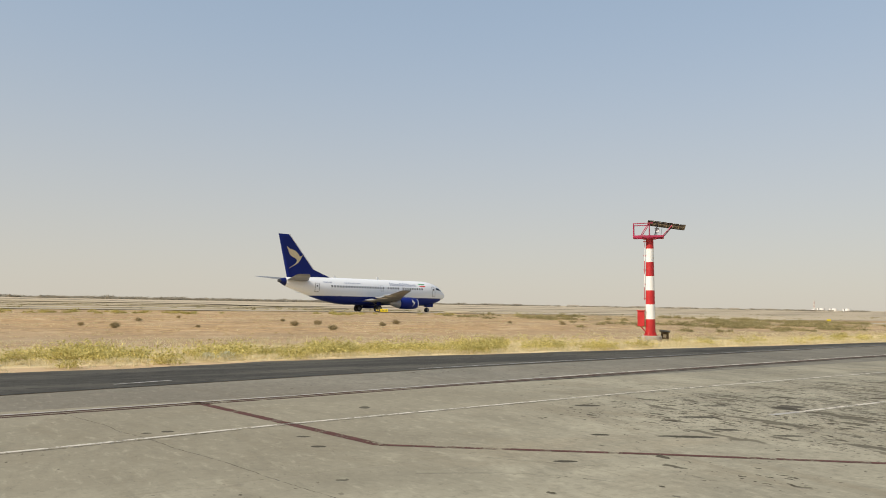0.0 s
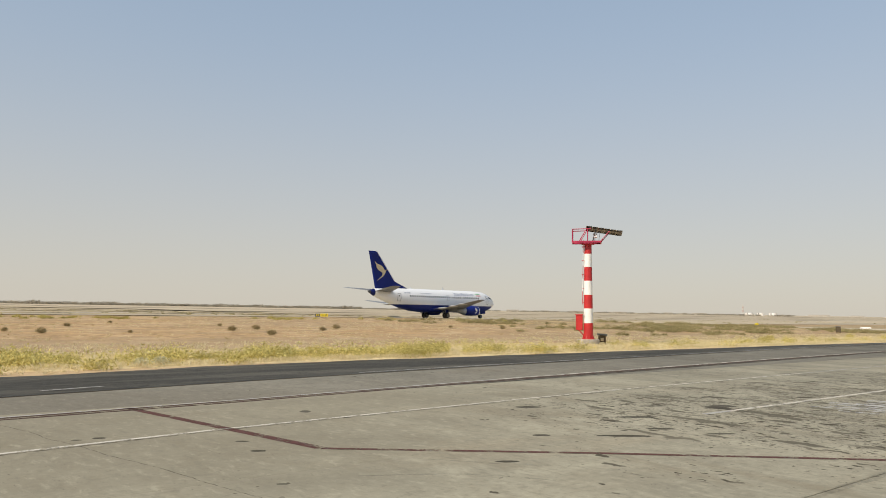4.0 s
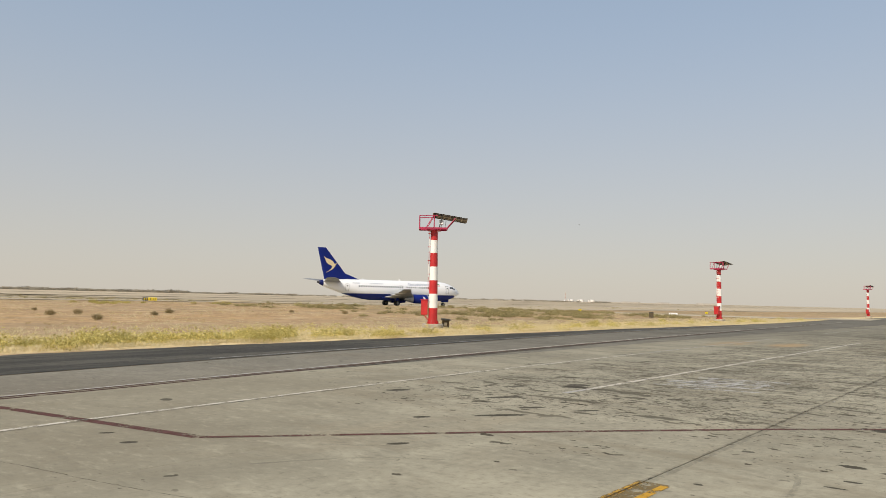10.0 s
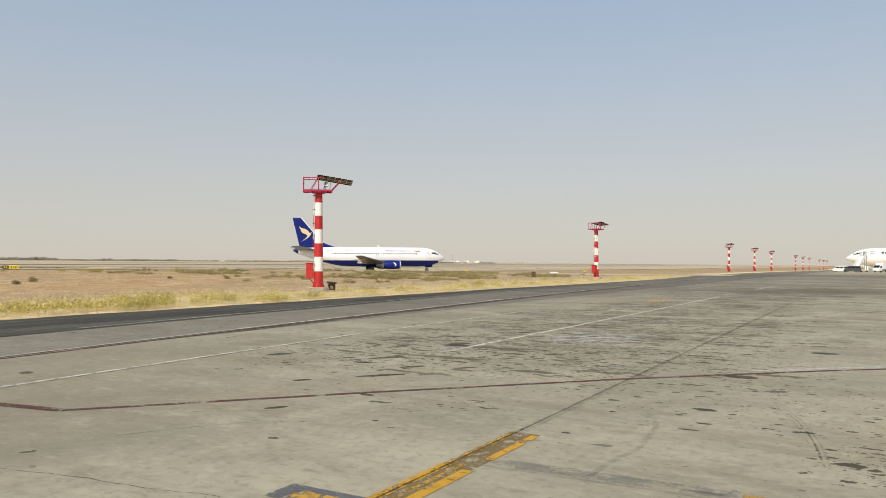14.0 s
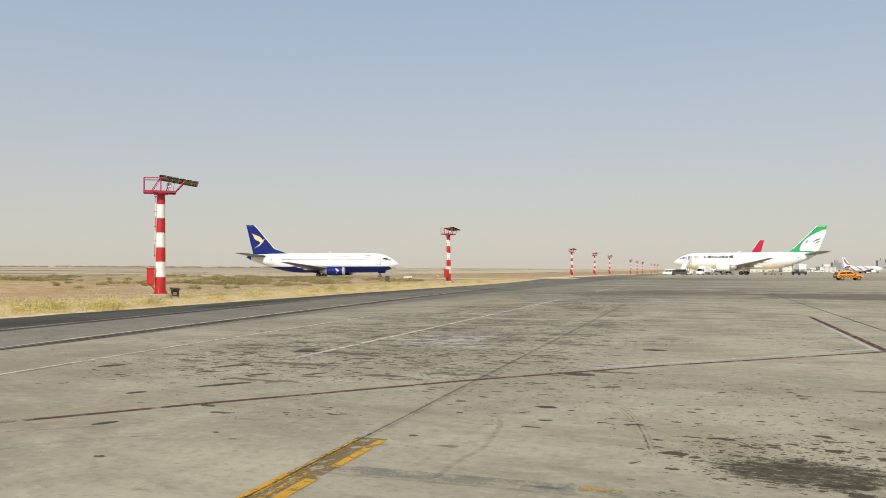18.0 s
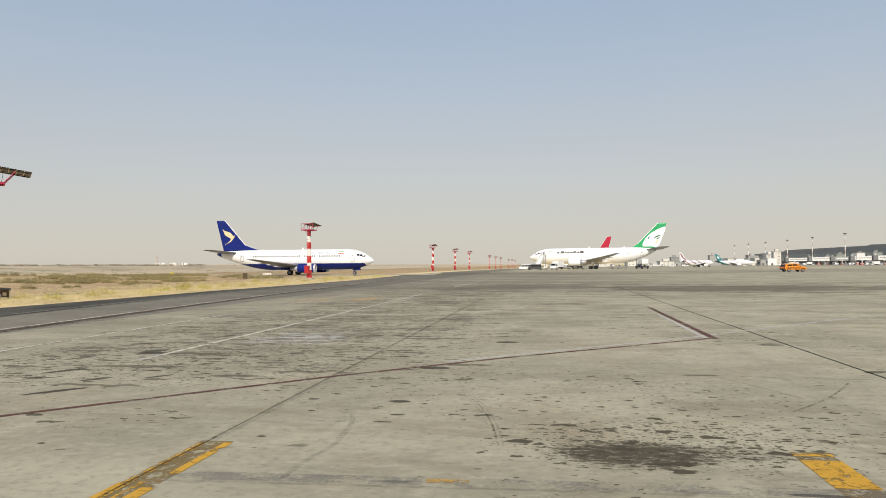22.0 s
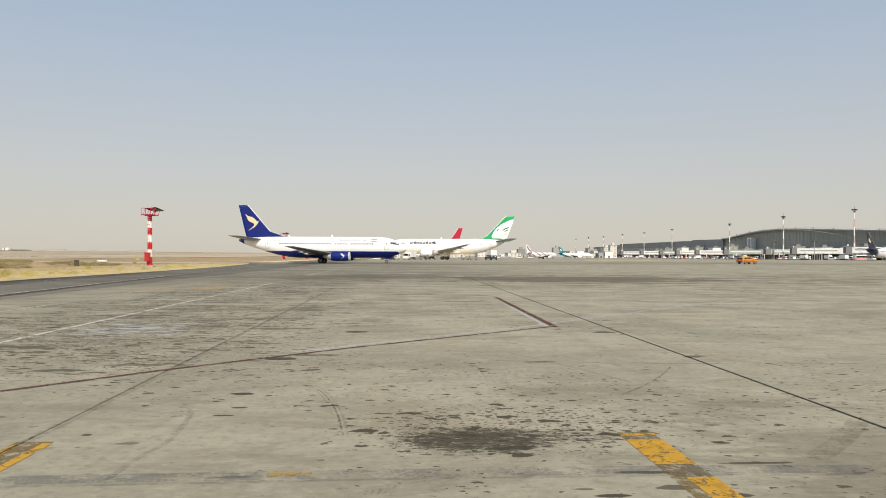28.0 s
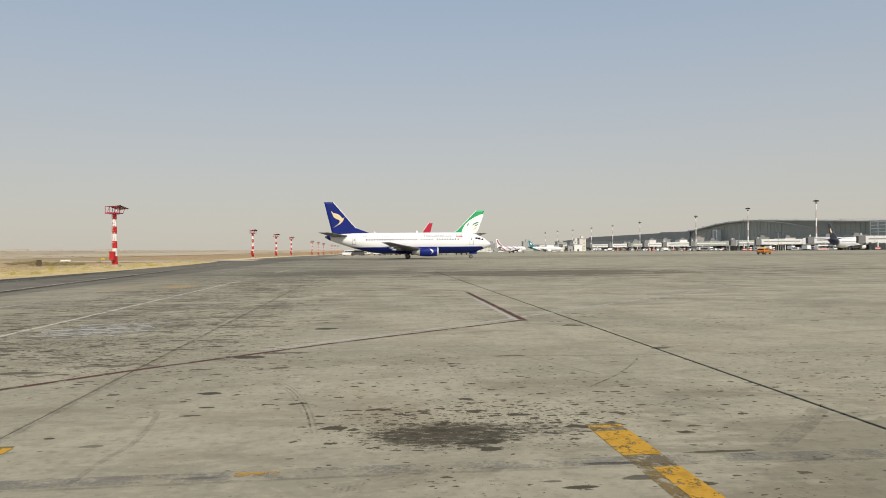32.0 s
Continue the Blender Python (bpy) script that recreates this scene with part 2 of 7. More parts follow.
    mottle = n.noise(1.0, 7, 0.74, stretch=(0.75, 0.32, 1.0), distort=0.6)
    col = n.mix(n.math("MULTIPLY", n.math("MULTIPLY", open_, n.ramp(mottle, 0.52, 0.60)), 0.42), col, shade(base, 0.40))
    col = n.mix(n.math("MULTIPLY", n.math("MULTIPLY", open_, n.ramp(mottle, 0.47, 0.40)), 0.42), col, shade(base, 1.40))
    # smeared rubber between the drips on the queueing lane
    wash = n.noise(1.0, 5, 0.66, stretch=(2.2, 0.8, 1.0), distort=0.9)
    col = n.mix(n.math("MULTIPLY", n.math("MULTIPLY", lane, n.ramp(wash, 0.47, 0.60)), 0.42), col, shade(base, 0.28))
    rag = n.math("MULTIPLY", n.math("SUBTRACT", n.noise(8.5, 7, 0.8, stretch=(1.5, 0.55, 1.0), distort=0.5), 0.5), 3.6)
    core = n.ramp(n.math("ADD", spot(n, x, y, 6.66, -0.72, 0.74, 1.15), rag), 0.32, 0.95)
    tail = n.ramp(n.math("ADD", n.math("MULTIPLY", spot(n, x, y, 6.75, -1.2, 0.5, 1.7), 0.75), rag), 0.45, 1.0)
    col = n.mix(n.math("MULTIPLY", n.math("MAXIMUM", core, n.math("MULTIPLY", tail, 0.85)), 0.9), col, (0.046, 0.038, 0.028))
    # lone leaks: place, half length and half width, turn
    oil = None
    edge = n.math("MULTIPLY", n.math("SUBTRACT", n.noise(9.0, 5, 0.65), 0.5), 1.5)
    for cx, cy, la, wi, turn, k in ((8.9, 1.82, 0.15, 0.13, 90, 1.0), (8.11, 1.68, 0.10, 0.06, 90, 0.9), (7.73, 1.76, 0.12, 0.05, 90, 0.9), (6.96, 2.8, 0.06, 0.05, 90, 0.9), (8.97, 2.93, 0.09, 0.09, 90, 0.7),
                                    (11.82, 1.84, 0.28, 0.26, 90, 0.8), (6.64, 2.32, 0.12, 0.07, 90, 0.5), (13.46, 7.69, 0.33, 0.3, 90, 0.8), (15.8, 0.91, 0.29, 0.28, 90, 0.8), (5.08, -1.51, 0.15, 0.06, 90, 0.9),
                                    (5.23, -1.35, 0.08, 0.04, 90, 0.6), (5.61, -1.92, 0.27, 0.06, 88, 0.8), (5.62, 1.2, 0.14, 0.05, 90, 0.5), (6.45, -2.88, 0.09, 0.07, 90, 0.6), (7.12, -3.08, 0.12, 0.05, 90, 0.5),
                                    (11.83, -4.78, 0.17, 0.12, 90, 0.7), (11.35, -2.17, 0.3, 0.1, 90, 0.6), (2.98, 10.66, 0.1, 0.12, 148, 0.8), (2.69, 10.66, 0.08, 0.08, 148, 0.7), (4.47, 9.33, 0.12, 0.08, 148, 0.8),
                                    (4.35, 8.56, 0.12, 0.1, 147, 0.8), (3.78, 6.73, 0.08, 0.06, 146, 0.7), (6.62, 11.57, 0.12, 0.24, 150, 0.7), (9.21, 6.63, 0.46, 0.15, 142, 0.9), (6.48, 6.24, 0.17, 0.1, 147, 1.0),
                                    (8.24, 7.37, 0.15, 0.12, 148, 0.9), (10.43, 9.83, 0.3, 0.22, 150, 0.8), (10.26, 6.72, 0.28, 0.15, 146, 0.8), (11.04, 7.79, 0.42, 0.17, 149, 0.8), (13.83, 7.79, 0.31, 0.3, 150, 0.7),
                                    (5.82, -2.9, 0.34, 0.05, 90, 0.8), (5.05, -2.38, 0.11, 0.07, 90, 0.8), (5.24, -2.0, 0.16, 0.09, 90, 0.7), (10.6, 5.9, 0.26, 0.11, 147, 0.8), (12.6, 8.6, 0.3, 0.14, 150, 0.7), (15.56, -4.35, 0.3, 0.2, 90, 0.7), (11.93, -4.86, 0.24, 0.1, 90, 0.7)):
        c_, s_ = math.cos(radians(turn)), math.sin(radians(turn))
        dx, dy = n.math("SUBTRACT", x, cx), n.math("SUBTRACT", y, cy)
        u = n.math("ADD", n.math("MULTIPLY", dx, c_ / (la * 1.2)), n.math("MULTIPLY", dy, s_ / (la * 1.2)))
        v = n.math("SUBTRACT", n.math("MULTIPLY", dy, c_ / (wi * 0.85)), n.math("MULTIPLY", dx, s_ / (wi * 0.85)))
        d = n.math("SQRT", n.math("ADD", n.math("MULTIPLY", u, u), n.math("MULTIPLY", v, v)))
        f = n.math("MULTIPLY", n.ramp(n.math("ADD", n.math("SUBTRACT", 1.0, d), n.math("MULTIPLY", edge, 0.5)), 0.2, 0.36), k)
        oil = f if oil is None else n.math("MAXIMUM", oil, f)
    col = n.mix(n.math("MINIMUM", n.math("MULTIPLY", oil, 1.1), 0.93), col, (0.045, 0.039, 0.03))
    # a rusty patch on the lane, and the dark tyre belts across the far apron
    rust = n.math("MAXIMUM", spot(n, x, y, 34.8, 11.3, 3.6, 1.1), spot(n, x, y, 35.6, 9.0, 3.2, 1.0))
    rust = n.math("MULTIPLY", rust, n.ramp(n.noise(1.0, 5, 0.65, stretch=(1.4, 0.6, 1.0)), 0.36, 0.52))
    col = n.mix(n.math("MULTIPLY", rust, 0.9), col, (0.42, 0.29, 0.15))
    belt = n.math("MULTIPLY", n.math("MULTIPLY", n.ramp(x, 38.0, 48.0), n.ramp(x, 78.0, 56.0)), n.ramp(n.noise(1.0, 6, 0.68, stretch=(0.6, 0.2, 1.0), distort=0.6), 0.50, 0.57))
    col = n.mix(n.math("MULTIPLY", belt, 0.62), col, shade(base, 0.25))
    ragged = n.math("MULTIPLY", n.math("SUBTRACT", n.noise(1.0, 7, 0.76, stretch=(0.7, 0.3, 1.0), distort=0.5), 0.5), 5.2)
    # last spot: stains near the camera plus a general darkening to match tone
    for cx, cy, rx, ry, k in ((49.0, -12.0, 9.0, 13.0, 0.75), (55.0, 2.0, 11.0, 9.0, 0.5), (5.3, -4.6, 2.2, 3.2, 0.42)):
        rub = n.ramp(n.math("ADD", spot(n, x, y, cx, cy, rx, ry), ragged), 0.1, 0.65)
        rub = n.math("MULTIPLY", rub, n.ramp(spot(n, x, y, cx, cy, rx * 1.8, ry * 1.8), 0.0, 0.35))
        col = n.mix(n.math("MULTIPLY", rub, k), col, (base[0] * 0.30, base[1] * 0.27, base[2] * 0.24))
    way = n.math("MULTIPLY", n.ramp(n.math("ADD", x, n.math("MULTIPLY", y, 0.4)), 34.0, 64.0), n.math("MULTIPLY", n.ramp(x, 210.0, 160.0), n.ramp(y, -22.0, 4.0)))
    streak = n.noise(1.0, 6, 0.7, stretch=(0.16, 0.05, 1.0), distort=0.3)
    col = n.mix(n.math("MULTIPLY", way, n.math("ADD", 0.22, n.math("MULTIPLY", n.ramp(streak, 0.44, 0.6), 0.42))), col, shade(base, 0.30))
    turn = n.math("MULTIPLY", n.math("MULTIPLY", n.ramp(x, 118.0, 135.0), n.ramp(x, 178.0, 158.0)), n.ramp(n.noise(1.0, 4, 0.6, stretch=(0.12, 0.03, 1.0)), 0.4, 0.6))
    col = n.mix(n.math("MULTIPLY", turn, 0.55), col, shade(base, 0.25))
    wheel_film = n.math("MULTIPLY", n.ramp(n.math("ADD", y, n.math("MULTIPLY", n.math("SUBTRACT", mid, 0.5), 3.0)), 6.5, 13.5), n.ramp(x, 8.0, 30.0))
    col = n.mix(n.math("MULTIPLY", wheel_film, 0.0 if film else 0.34), col, shade(base, 0.42))
    if film:
        col = n.mix(n.math("MULTIPLY", n.ramp(n.math("ADD", x, n.math("MULTIPLY", n.math("SUBTRACT", broad, 0.5), 10.0)), 6.0, 24.0), film), col, shade(base, 0.45))
    if per_piece:
        col = n.mix(n.math("MULTIPLY", n.random(), per_piece), col, shade(base, 0.7))
    height = n.math("ADD", n.math("MULTIPLY", small, 0.6), n.math("MULTIPLY", grit, 0.4))
    return n.set(color=col, rough=n.math("SUBTRACT", 0.9, n.math("MULTIPLY", oil, 0.06)), spec=n.math("MULTIPLY", 0.22, n.math("SUBTRACT", 1.0, n.math("MULTIPLY", n.math("MAXIMUM", n.math("MAXIMUM", dark, oil), core), 0.85))), normal=n.bump(height, 0.3, 0.008))


def asphalt(name, base, streak=0.4, cracked=0.8):
    n = Nodes(name)
    rough_ = n.noise(5.0, 5, 0.7, stretch=(0.5, 1.0, 1.0))
    broad = n.noise(0.6, 4, 0.6, stretch=(0.12, 1.0, 1.0), distort=0.3)
    patch = n.noise(0.25, 3, 0.5)
    grit = n.noise(120, 2, 0.6)
    crack = n.math("ABSOLUTE", n.math("SUBTRACT", n.noise(0.9, 6, 0.7, stretch=(0.12, 0.9, 1.0), distort=1.2), 0.5))
    col = n.mix(n.ramp(broad, 0.38, 0.66), shade(base, 1 - streak), shade(base, 1 + streak))
    col = n.mix(n.math("MULTIPLY", n.ramp(patch, 0.45, 0.7), 0.5), col, shade(base, 1.35))
    col = n.mix(n.math("MULTIPLY", n.ramp(grit, 0.55, 0.75), 0.4), col, shade(base, 2.0))
    col = n.mix(n.math("MULTIPLY", n.ramp(rough_, 0.5, 0.68), 0.55), col, shade(base, 0.5))
    col = n.mix(n.math("MULTIPLY", n.ramp(rough_, 0.45, 0.3), 0.5), col, shade(base, 1.6))
    col = n.mix(n.math("MULTIPLY", n.ramp(crack, 0.022, 0.006), cracked), col, shade(base, 0.35))
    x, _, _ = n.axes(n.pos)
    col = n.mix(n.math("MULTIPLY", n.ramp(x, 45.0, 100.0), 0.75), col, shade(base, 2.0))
    return n.set(color=col, rough=0.88, spec=0.25, normal=n.bump(grit, 0.4, 0.008))


def paint(name, color, worn=0.5, cover=1.0, size=2.2):
    """Line paint, worn through in patches to what lies under it."""
    n = Nodes(name)
    a, b = n.noise(size, 5, 0.65, distort=0.5), n.noise(26, 3, 0.6)
    both = n.math("ADD", n.math("MULTIPLY", a, 0.65), n.math("MULTIPLY", b, 0.35))
    dirt = n.ramp(n.noise(5, 4, 0.6), 0.48, 0.7)
    col = n.mix(n.math("MULTIPLY", dirt, 0.5), color, shade(color, 0.5))
    left = n.ramp(both, 0.72 - 0.26 * worn, 0.60 - 0.30 * worn)
    return n.set(color=col, rough=0.85, spec=0.12, alpha=n.math("MULTIPLY", left, cover), normal=n.bump(b, 0.2, 0.004))


def earth(name):
    """The dry field: tan earth, straw near the pavement, scrub further out, strips of stubble to the horizon."""
    n = Nodes(name)
    x, y, _ = n.axes(n.pos)
    broad, mid, fine = n.noise(0.035, 5, 0.6), n.noise(0.35, 5, 0.62), n.noise(6.0, 4, 0.65)
    tan, straw, grey, scrub = (0.475, 0.305, 0.152), (0.78, 0.635, 0.36), (0.40, 0.285, 0.17), (0.24, 0.21, 0.115)
    col = n.mix(n.ramp(broad, 0.36, 0.66), tan, grey)
    col = n.mix(n.math("MULTIPLY", n.ramp(mid, 0.42, 0.68), 0.55), col, shade(tan, 0.66))
    col = n.mix(n.math("MULTIPLY", n.ramp(fine, 0.46, 0.72), 0.5), col, shade(tan, 1.4))
    clod = n.noise(1.3, 7, 0.78, stretch=(1.0, 0.8, 1.0))
    col = n.mix(n.math("MULTIPLY", n.ramp(clod, 0.52, 0.62), 0.7), col, shade(tan, 0.42))
    col = n.mix(n.math("MULTIPLY", n.ramp(clod, 0.47, 0.38), 0.45), col, (0.66, 0.49, 0.27))
    patch = n.noise(0.22, 6, 0.7, stretch=(0.8, 1.5, 1.0), distort=0.6)
    col = n.mix(n.math("MULTIPLY", n.ramp(patch, 0.52, 0.62), 0.5), col, (0.62, 0.475, 0.30))
    col = n.mix(n.math("MULTIPLY", n.ramp(patch, 0.47, 0.38), 0.45), col, (0.27, 0.185, 0.105))
    verge = n.ramp(n.math("ADD", y, n.math("MULTIPLY", n.math("SUBTRACT", mid, 0.5), 14.0)), 38.0, 31.0)
    col = n.mix(n.math("MULTIPLY", verge, 0.85), col, straw)
    streaks = n.noise(0.5, 5, 0.65, stretch=(0.35, 1.6, 1.0), distort=0.4)
    col = n.mix(n.math("MULTIPLY", n.ramp(streaks, 0.5, 0.66), 0.5), col, (0.30, 0.235, 0.15))
    stub = n.math("MULTIPLY", n.ramp(n.math("ADD", y, n.math("MULTIPLY", n.math("SUBTRACT", mid, 0.5), 10.0)), 33.0, 37.0), n.ramp(y, 50.0, 42.0))
    col = n.mix(n.math("MULTIPLY", stub, 0.55), col, (0.37, 0.27, 0.165))
    low = n.math("MULTIPLY", n.ramp(x, 50.0, 75.0), n.math("MULTIPLY", n.ramp(y, 44.0, 58.0), n.ramp(y, 110.0, 85.0)))
    col = n.mix(n.math("MULTIPLY", n.math("MULTIPLY", low, n.ramp(mid, 0.4, 0.6)), 0.6), col, scrub)
    bare = n.ramp(n.math("ADD", y, n.math("MULTIPLY", n.math("SUBTRACT", mid, 0.5), 1.2)), 24.3, 23.7)
    col = n.mix(n.math("MULTIPLY", n.math("MULTIPLY", bare, n.ramp(x, 80.0, 60.0)), 0.8), col, (0.50, 0.34, 0.20))
    bands = n.noise(1.0, 4, 0.6, stretch=(0.004, 0.11, 1.0))
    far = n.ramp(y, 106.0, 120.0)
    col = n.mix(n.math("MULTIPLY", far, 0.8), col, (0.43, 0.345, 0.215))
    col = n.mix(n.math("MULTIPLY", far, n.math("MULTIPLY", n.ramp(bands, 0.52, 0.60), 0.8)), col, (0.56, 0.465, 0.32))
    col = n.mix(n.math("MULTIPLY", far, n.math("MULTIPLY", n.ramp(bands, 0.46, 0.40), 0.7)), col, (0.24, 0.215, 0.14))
    # aerial haze put into the colour: the ground pales with distance
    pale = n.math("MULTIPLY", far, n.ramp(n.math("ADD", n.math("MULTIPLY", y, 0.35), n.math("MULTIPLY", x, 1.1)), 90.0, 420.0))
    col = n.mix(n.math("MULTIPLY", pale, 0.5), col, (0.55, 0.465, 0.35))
    return n.set(color=col, rough=0.95, spec=0.15, normal=n.bump(n.math("ADD", mid, n.math("MULTIPLY", fine, 0.4)), 0.6, 0.08))


CONCRETE = concrete("apron_concrete", (0.338, 0.308, 0.226))
SLAB = concrete("slab_concrete", (0.338, 0.308, 0.226), per_piece=0.10)
FAR_CONCRETE = surface("taxiway_concrete", (0.54, 0.48, 0.37), 0.95, size=0.05)
TAXI_CONCRETE = surface("dusty_taxiway_concrete", (0.47, 0.395, 0.28), 0.95, vary=0.3, size=0.08)
DITCH = surface("dark_stubble_strip", (0.19, 0.15, 0.095), 0.95, vary=0.4, size=0.1)
FAR_CONCRETE.node_tree.nodes["Principled BSDF"].inputs["Specular IOR Level"].default_value = 0.05
ASPHALT = asphalt("dark_asphalt", (0.072, 0.066, 0.052))
WORN = concrete("lane_concrete", (0.245, 0.224, 0.175), film=0.42)
JOINT = surface("joint_sealant", (0.03, 0.027, 0.023), 0.9, size=1.0)
JOINT.node_tree.nodes["Principled BSDF"].inputs["Specular IOR Level"].default_value = 0.05
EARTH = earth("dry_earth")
RED_LINE = paint("faded_red_paint", (0.125, 0.058, 0.05), 0.40, 0.95, 3.0)
BROWN_LINE = paint("dark_line_paint", (0.082, 0.046, 0.036), 0.3)
WHITE_LINE = paint("worn_white_paint", (0.64, 0.59, 0.50), 0.40, 0.92, 4.0)
ROAD_LINE = paint("worn_road_line_paint", (0.60, 0.58, 0.54), 0.4, 0.62)
HATCH_LINE = paint("pale_hatch_paint", (0.64, 0.63, 0.61), 0.43, 0.72, 3.0)
FAINT_LINE = paint("faint_white_paint", (0.62, 0.60, 0.56), 0.25, 0.62)
YELLOW_LINE = paint("yellow_paint", (0.56, 0.31, 0.045), 0.33, 0.95, 6.0)
YELLOW_FAINT = paint("faint_yellow_paint", (0.54, 0.31, 0.06), 0.5, 0.6, 8.0)
TYRE = paint("tyre_rubber_mark", (0.075, 0.07, 0.06), 0.5, 0.18, 5.0)
TYRE_DARK = paint("dark_line_dirt", (0.06, 0.052, 0.042), 0.6, 0.5, 5.0)
CRACK = paint("crack_dirt", (0.04, 0.034, 0.027), 0.46, 0.6, 9.0)
DARK_PATCH = paint("dark_blue_grey_paint", (0.13, 0.135, 0.15), 0.40, 0.72, 7.0)
YELLOW_WORN = paint("broken_yellow_paint", (0.54, 0.31, 0.06), 0.55, 0.9, 9.0)
GREY_LINE = paint("grey_strip_paint", (0.20, 0.193, 0.19), 0.6, 0.33)
BLACK_LINE = paint("dark_backing_paint", (0.23, 0.16, 0.065), 0.46, 0.72, 8.0)
WHITE = surface("white_paint", (0.80, 0.80, 0.79), 0.35, vary=0.06, relief=0.03)
HULL = surface("white_aircraft_paint", (0.88, 0.885, 0.89), 0.28, vary=0.05, size=0.4, relief=0.02, coat=0.3)
BLUE = surface("deep_blue_aircraft_paint", (0.0055, 0.018, 0.165), 0.5, vary=0.15, size=0.4, relief=0.02)
BLUE.node_tree.nodes["Principled BSDF"].inputs["Specular IOR Level"].default_value = 0.2
NAVY = surface("navy_aircraft_paint", (0.022, 0.025, 0.04), 0.3, vary=0.15, size=0.4, relief=0.02)
GOLD = surface("pale_gold_paint", (0.74, 0.60, 0.36), 0.4, vary=0.1, relief=0.02)
GREEN = surface("green_aircraft_paint", (0.015, 0.36, 0.13), 0.35, vary=0.1, size=0.4, relief=0.02)
TEAL = surface("teal_aircraft_paint", (0.035, 0.20, 0.23), 0.35, vary=0.1, size=0.4, relief=0.02)
PINK = surface("mauve_aircraft_paint", (0.38, 0.21, 0.27), 0.4, vary=0.1, size=0.4, relief=0.02)
CRIMSON = surface("crimson_aircraft_paint", (0.50, 0.02, 0.05), 0.35, vary=0.1, size=0.4, relief=0.02)
FAIRING = surface("pale_grey_fairing_paint", (0.52, 0.52, 0.51), 0.45, vary=0.12, relief=0.02)
LIP = surface("polished_inlet_metal", (0.80, 0.80, 0.80), 0.35, 0.45, vary=0.06, relief=0.02)
ALLOY = surface("bare_grey_alloy", (0.42, 0.42, 0.42), 0.38, 0.35, vary=0.15, relief=0.03)
PALE_WING = surface("pale_grey_wing_paint", (0.36, 0.365, 0.37), 0.4, vary=0.15, size=0.6, relief=0.03)
WINGGREY = surface("grey_wing_paint", (0.20, 0.205, 0.21), 0.4, vary=0.15, size=0.6, relief=0.03)
RUBBER = surface("black_rubber", (0.022, 0.022, 0.023), 0.8, vary=0.3, size=3)
DARK = surface("dark_grey_metal", (0.05, 0.05, 0.052), 0.55, vary=0.3)
GREY = surface("mid_grey_metal", (0.22, 0.22, 0.22), 0.55, vary=0.2)
LETTER = surface("slate_lettering", (0.24, 0.27, 0.36), 0.5, vary=0.1, relief=0.0)
MAST_RED = surface("mast_red_paint", (0.50, 0.022, 0.024), 0.42, vary=0.22, size=1.5, relief=0.08)
MAST_WHITE = surface("mast_white_paint", (0.80, 0.79, 0.76), 0.45, vary=0.1, size=1.5, relief=0.08)
RAIL_RED = surface("platform_red_paint", (0.40, 0.02, 0.07), 0.5, vary=0.22, size=2.5)
FOOTING = surface("pale_footing_concrete", (0.41, 0.36, 0.29), 0.9, vary=0.35, size=3, relief=0.4)
FLAG_GREEN = surface("flag_green_paint", (0.03, 0.30, 0.10), 0.5, vary=0.05, relief=0.0)
FLAG_RED = surface("flag_red_paint", (0.60, 0.03, 0.03), 0.5, vary=0.05, relief=0.0)
ORANGE = surface("orange_vehicle_paint", (0.80, 0.27, 0.015), 0.35, vary=0.08, relief=0.02, coat=0.3)
YELLOW = surface("yellow_sign_paint", (0.80, 0.62, 0.02), 0.5, vary=0.1)
def window_glass(name, color, rough=0.08):
    n = Nodes(name)
    return n.set(color=n.mix(n.noise(3.0, 2, 0.5, n.obj), shade(color, 0.7), color), rough=rough, spec=0.45)


GLASS = window_glass("dark_window_glass", (0.018, 0.02, 0.024))
# facade glass made paler than its own tone, as haze over the terminal
FACADE = window_glass("grey_green_facade_glass", (0.33, 0.36, 0.325), 0.35)

# ---- building blocks ----
def part(name, bm, material, parent, label="", smooth=False, kind=""):
    """Link a bmesh as one mesh object under a thing, or under a part of it."""
    me = bpy.data.meshes.new(name)
    bmesh.ops.recalc_face_normals(bm, faces=bm.faces)
    bm.to_mesh(me)
    bm.free()
    for m in (material if isinstance(material, (list, tuple)) else [material]):
        me.materials.append(m)
    if smooth:
        me.polygons.foreach_set("use_smooth", [True] * len(me.polygons))
    ob = new(name, me)
    if parent is not None:
        ob.parent = parent
    return tagged(ob, label=label, kind=kind)


def sheet(name, verts, faces, material, parent=None, label="", kind="structure"):
    me = bpy.data.meshes.new(name)
    me.from_pydata(verts, [], faces)
    me.materials.append(material)
    ob = new(name, me)
    if parent is not None:
        ob.parent = parent
    return tagged(ob, label=label, kind=kind)


def thing(name, m, label, category, group=""):
    ob = new(name)
    ob.matrix_basis = m
    return tagged(ob, label=label, category=category, group=group)


def box(bm, lo, hi, bevel=0.0, turn=None):
    xs, ys, zs = zip(lo, hi)
    vs = [bm.verts.new((xs[i], ys[j], zs[k])) for i in (0, 1) for j in (0, 1) for k in (0, 1)]
    fs = [bm.faces.new([vs[i] for i in f]) for f in ((0, 1, 3, 2), (4, 6, 7, 5), (0, 4, 5, 1), (2, 3, 7, 6), (0, 2, 6, 4), (1, 5, 7, 3))]
    if turn is not None:
        bmesh.ops.transform(bm, matrix=turn, verts=vs)
    if bevel:
        edges = {e for f in fs for e in f.edges}
        bmesh.ops.bevel(bm, geom=list(edges), offset=bevel, segments=1, affect="EDGES")
    return bm


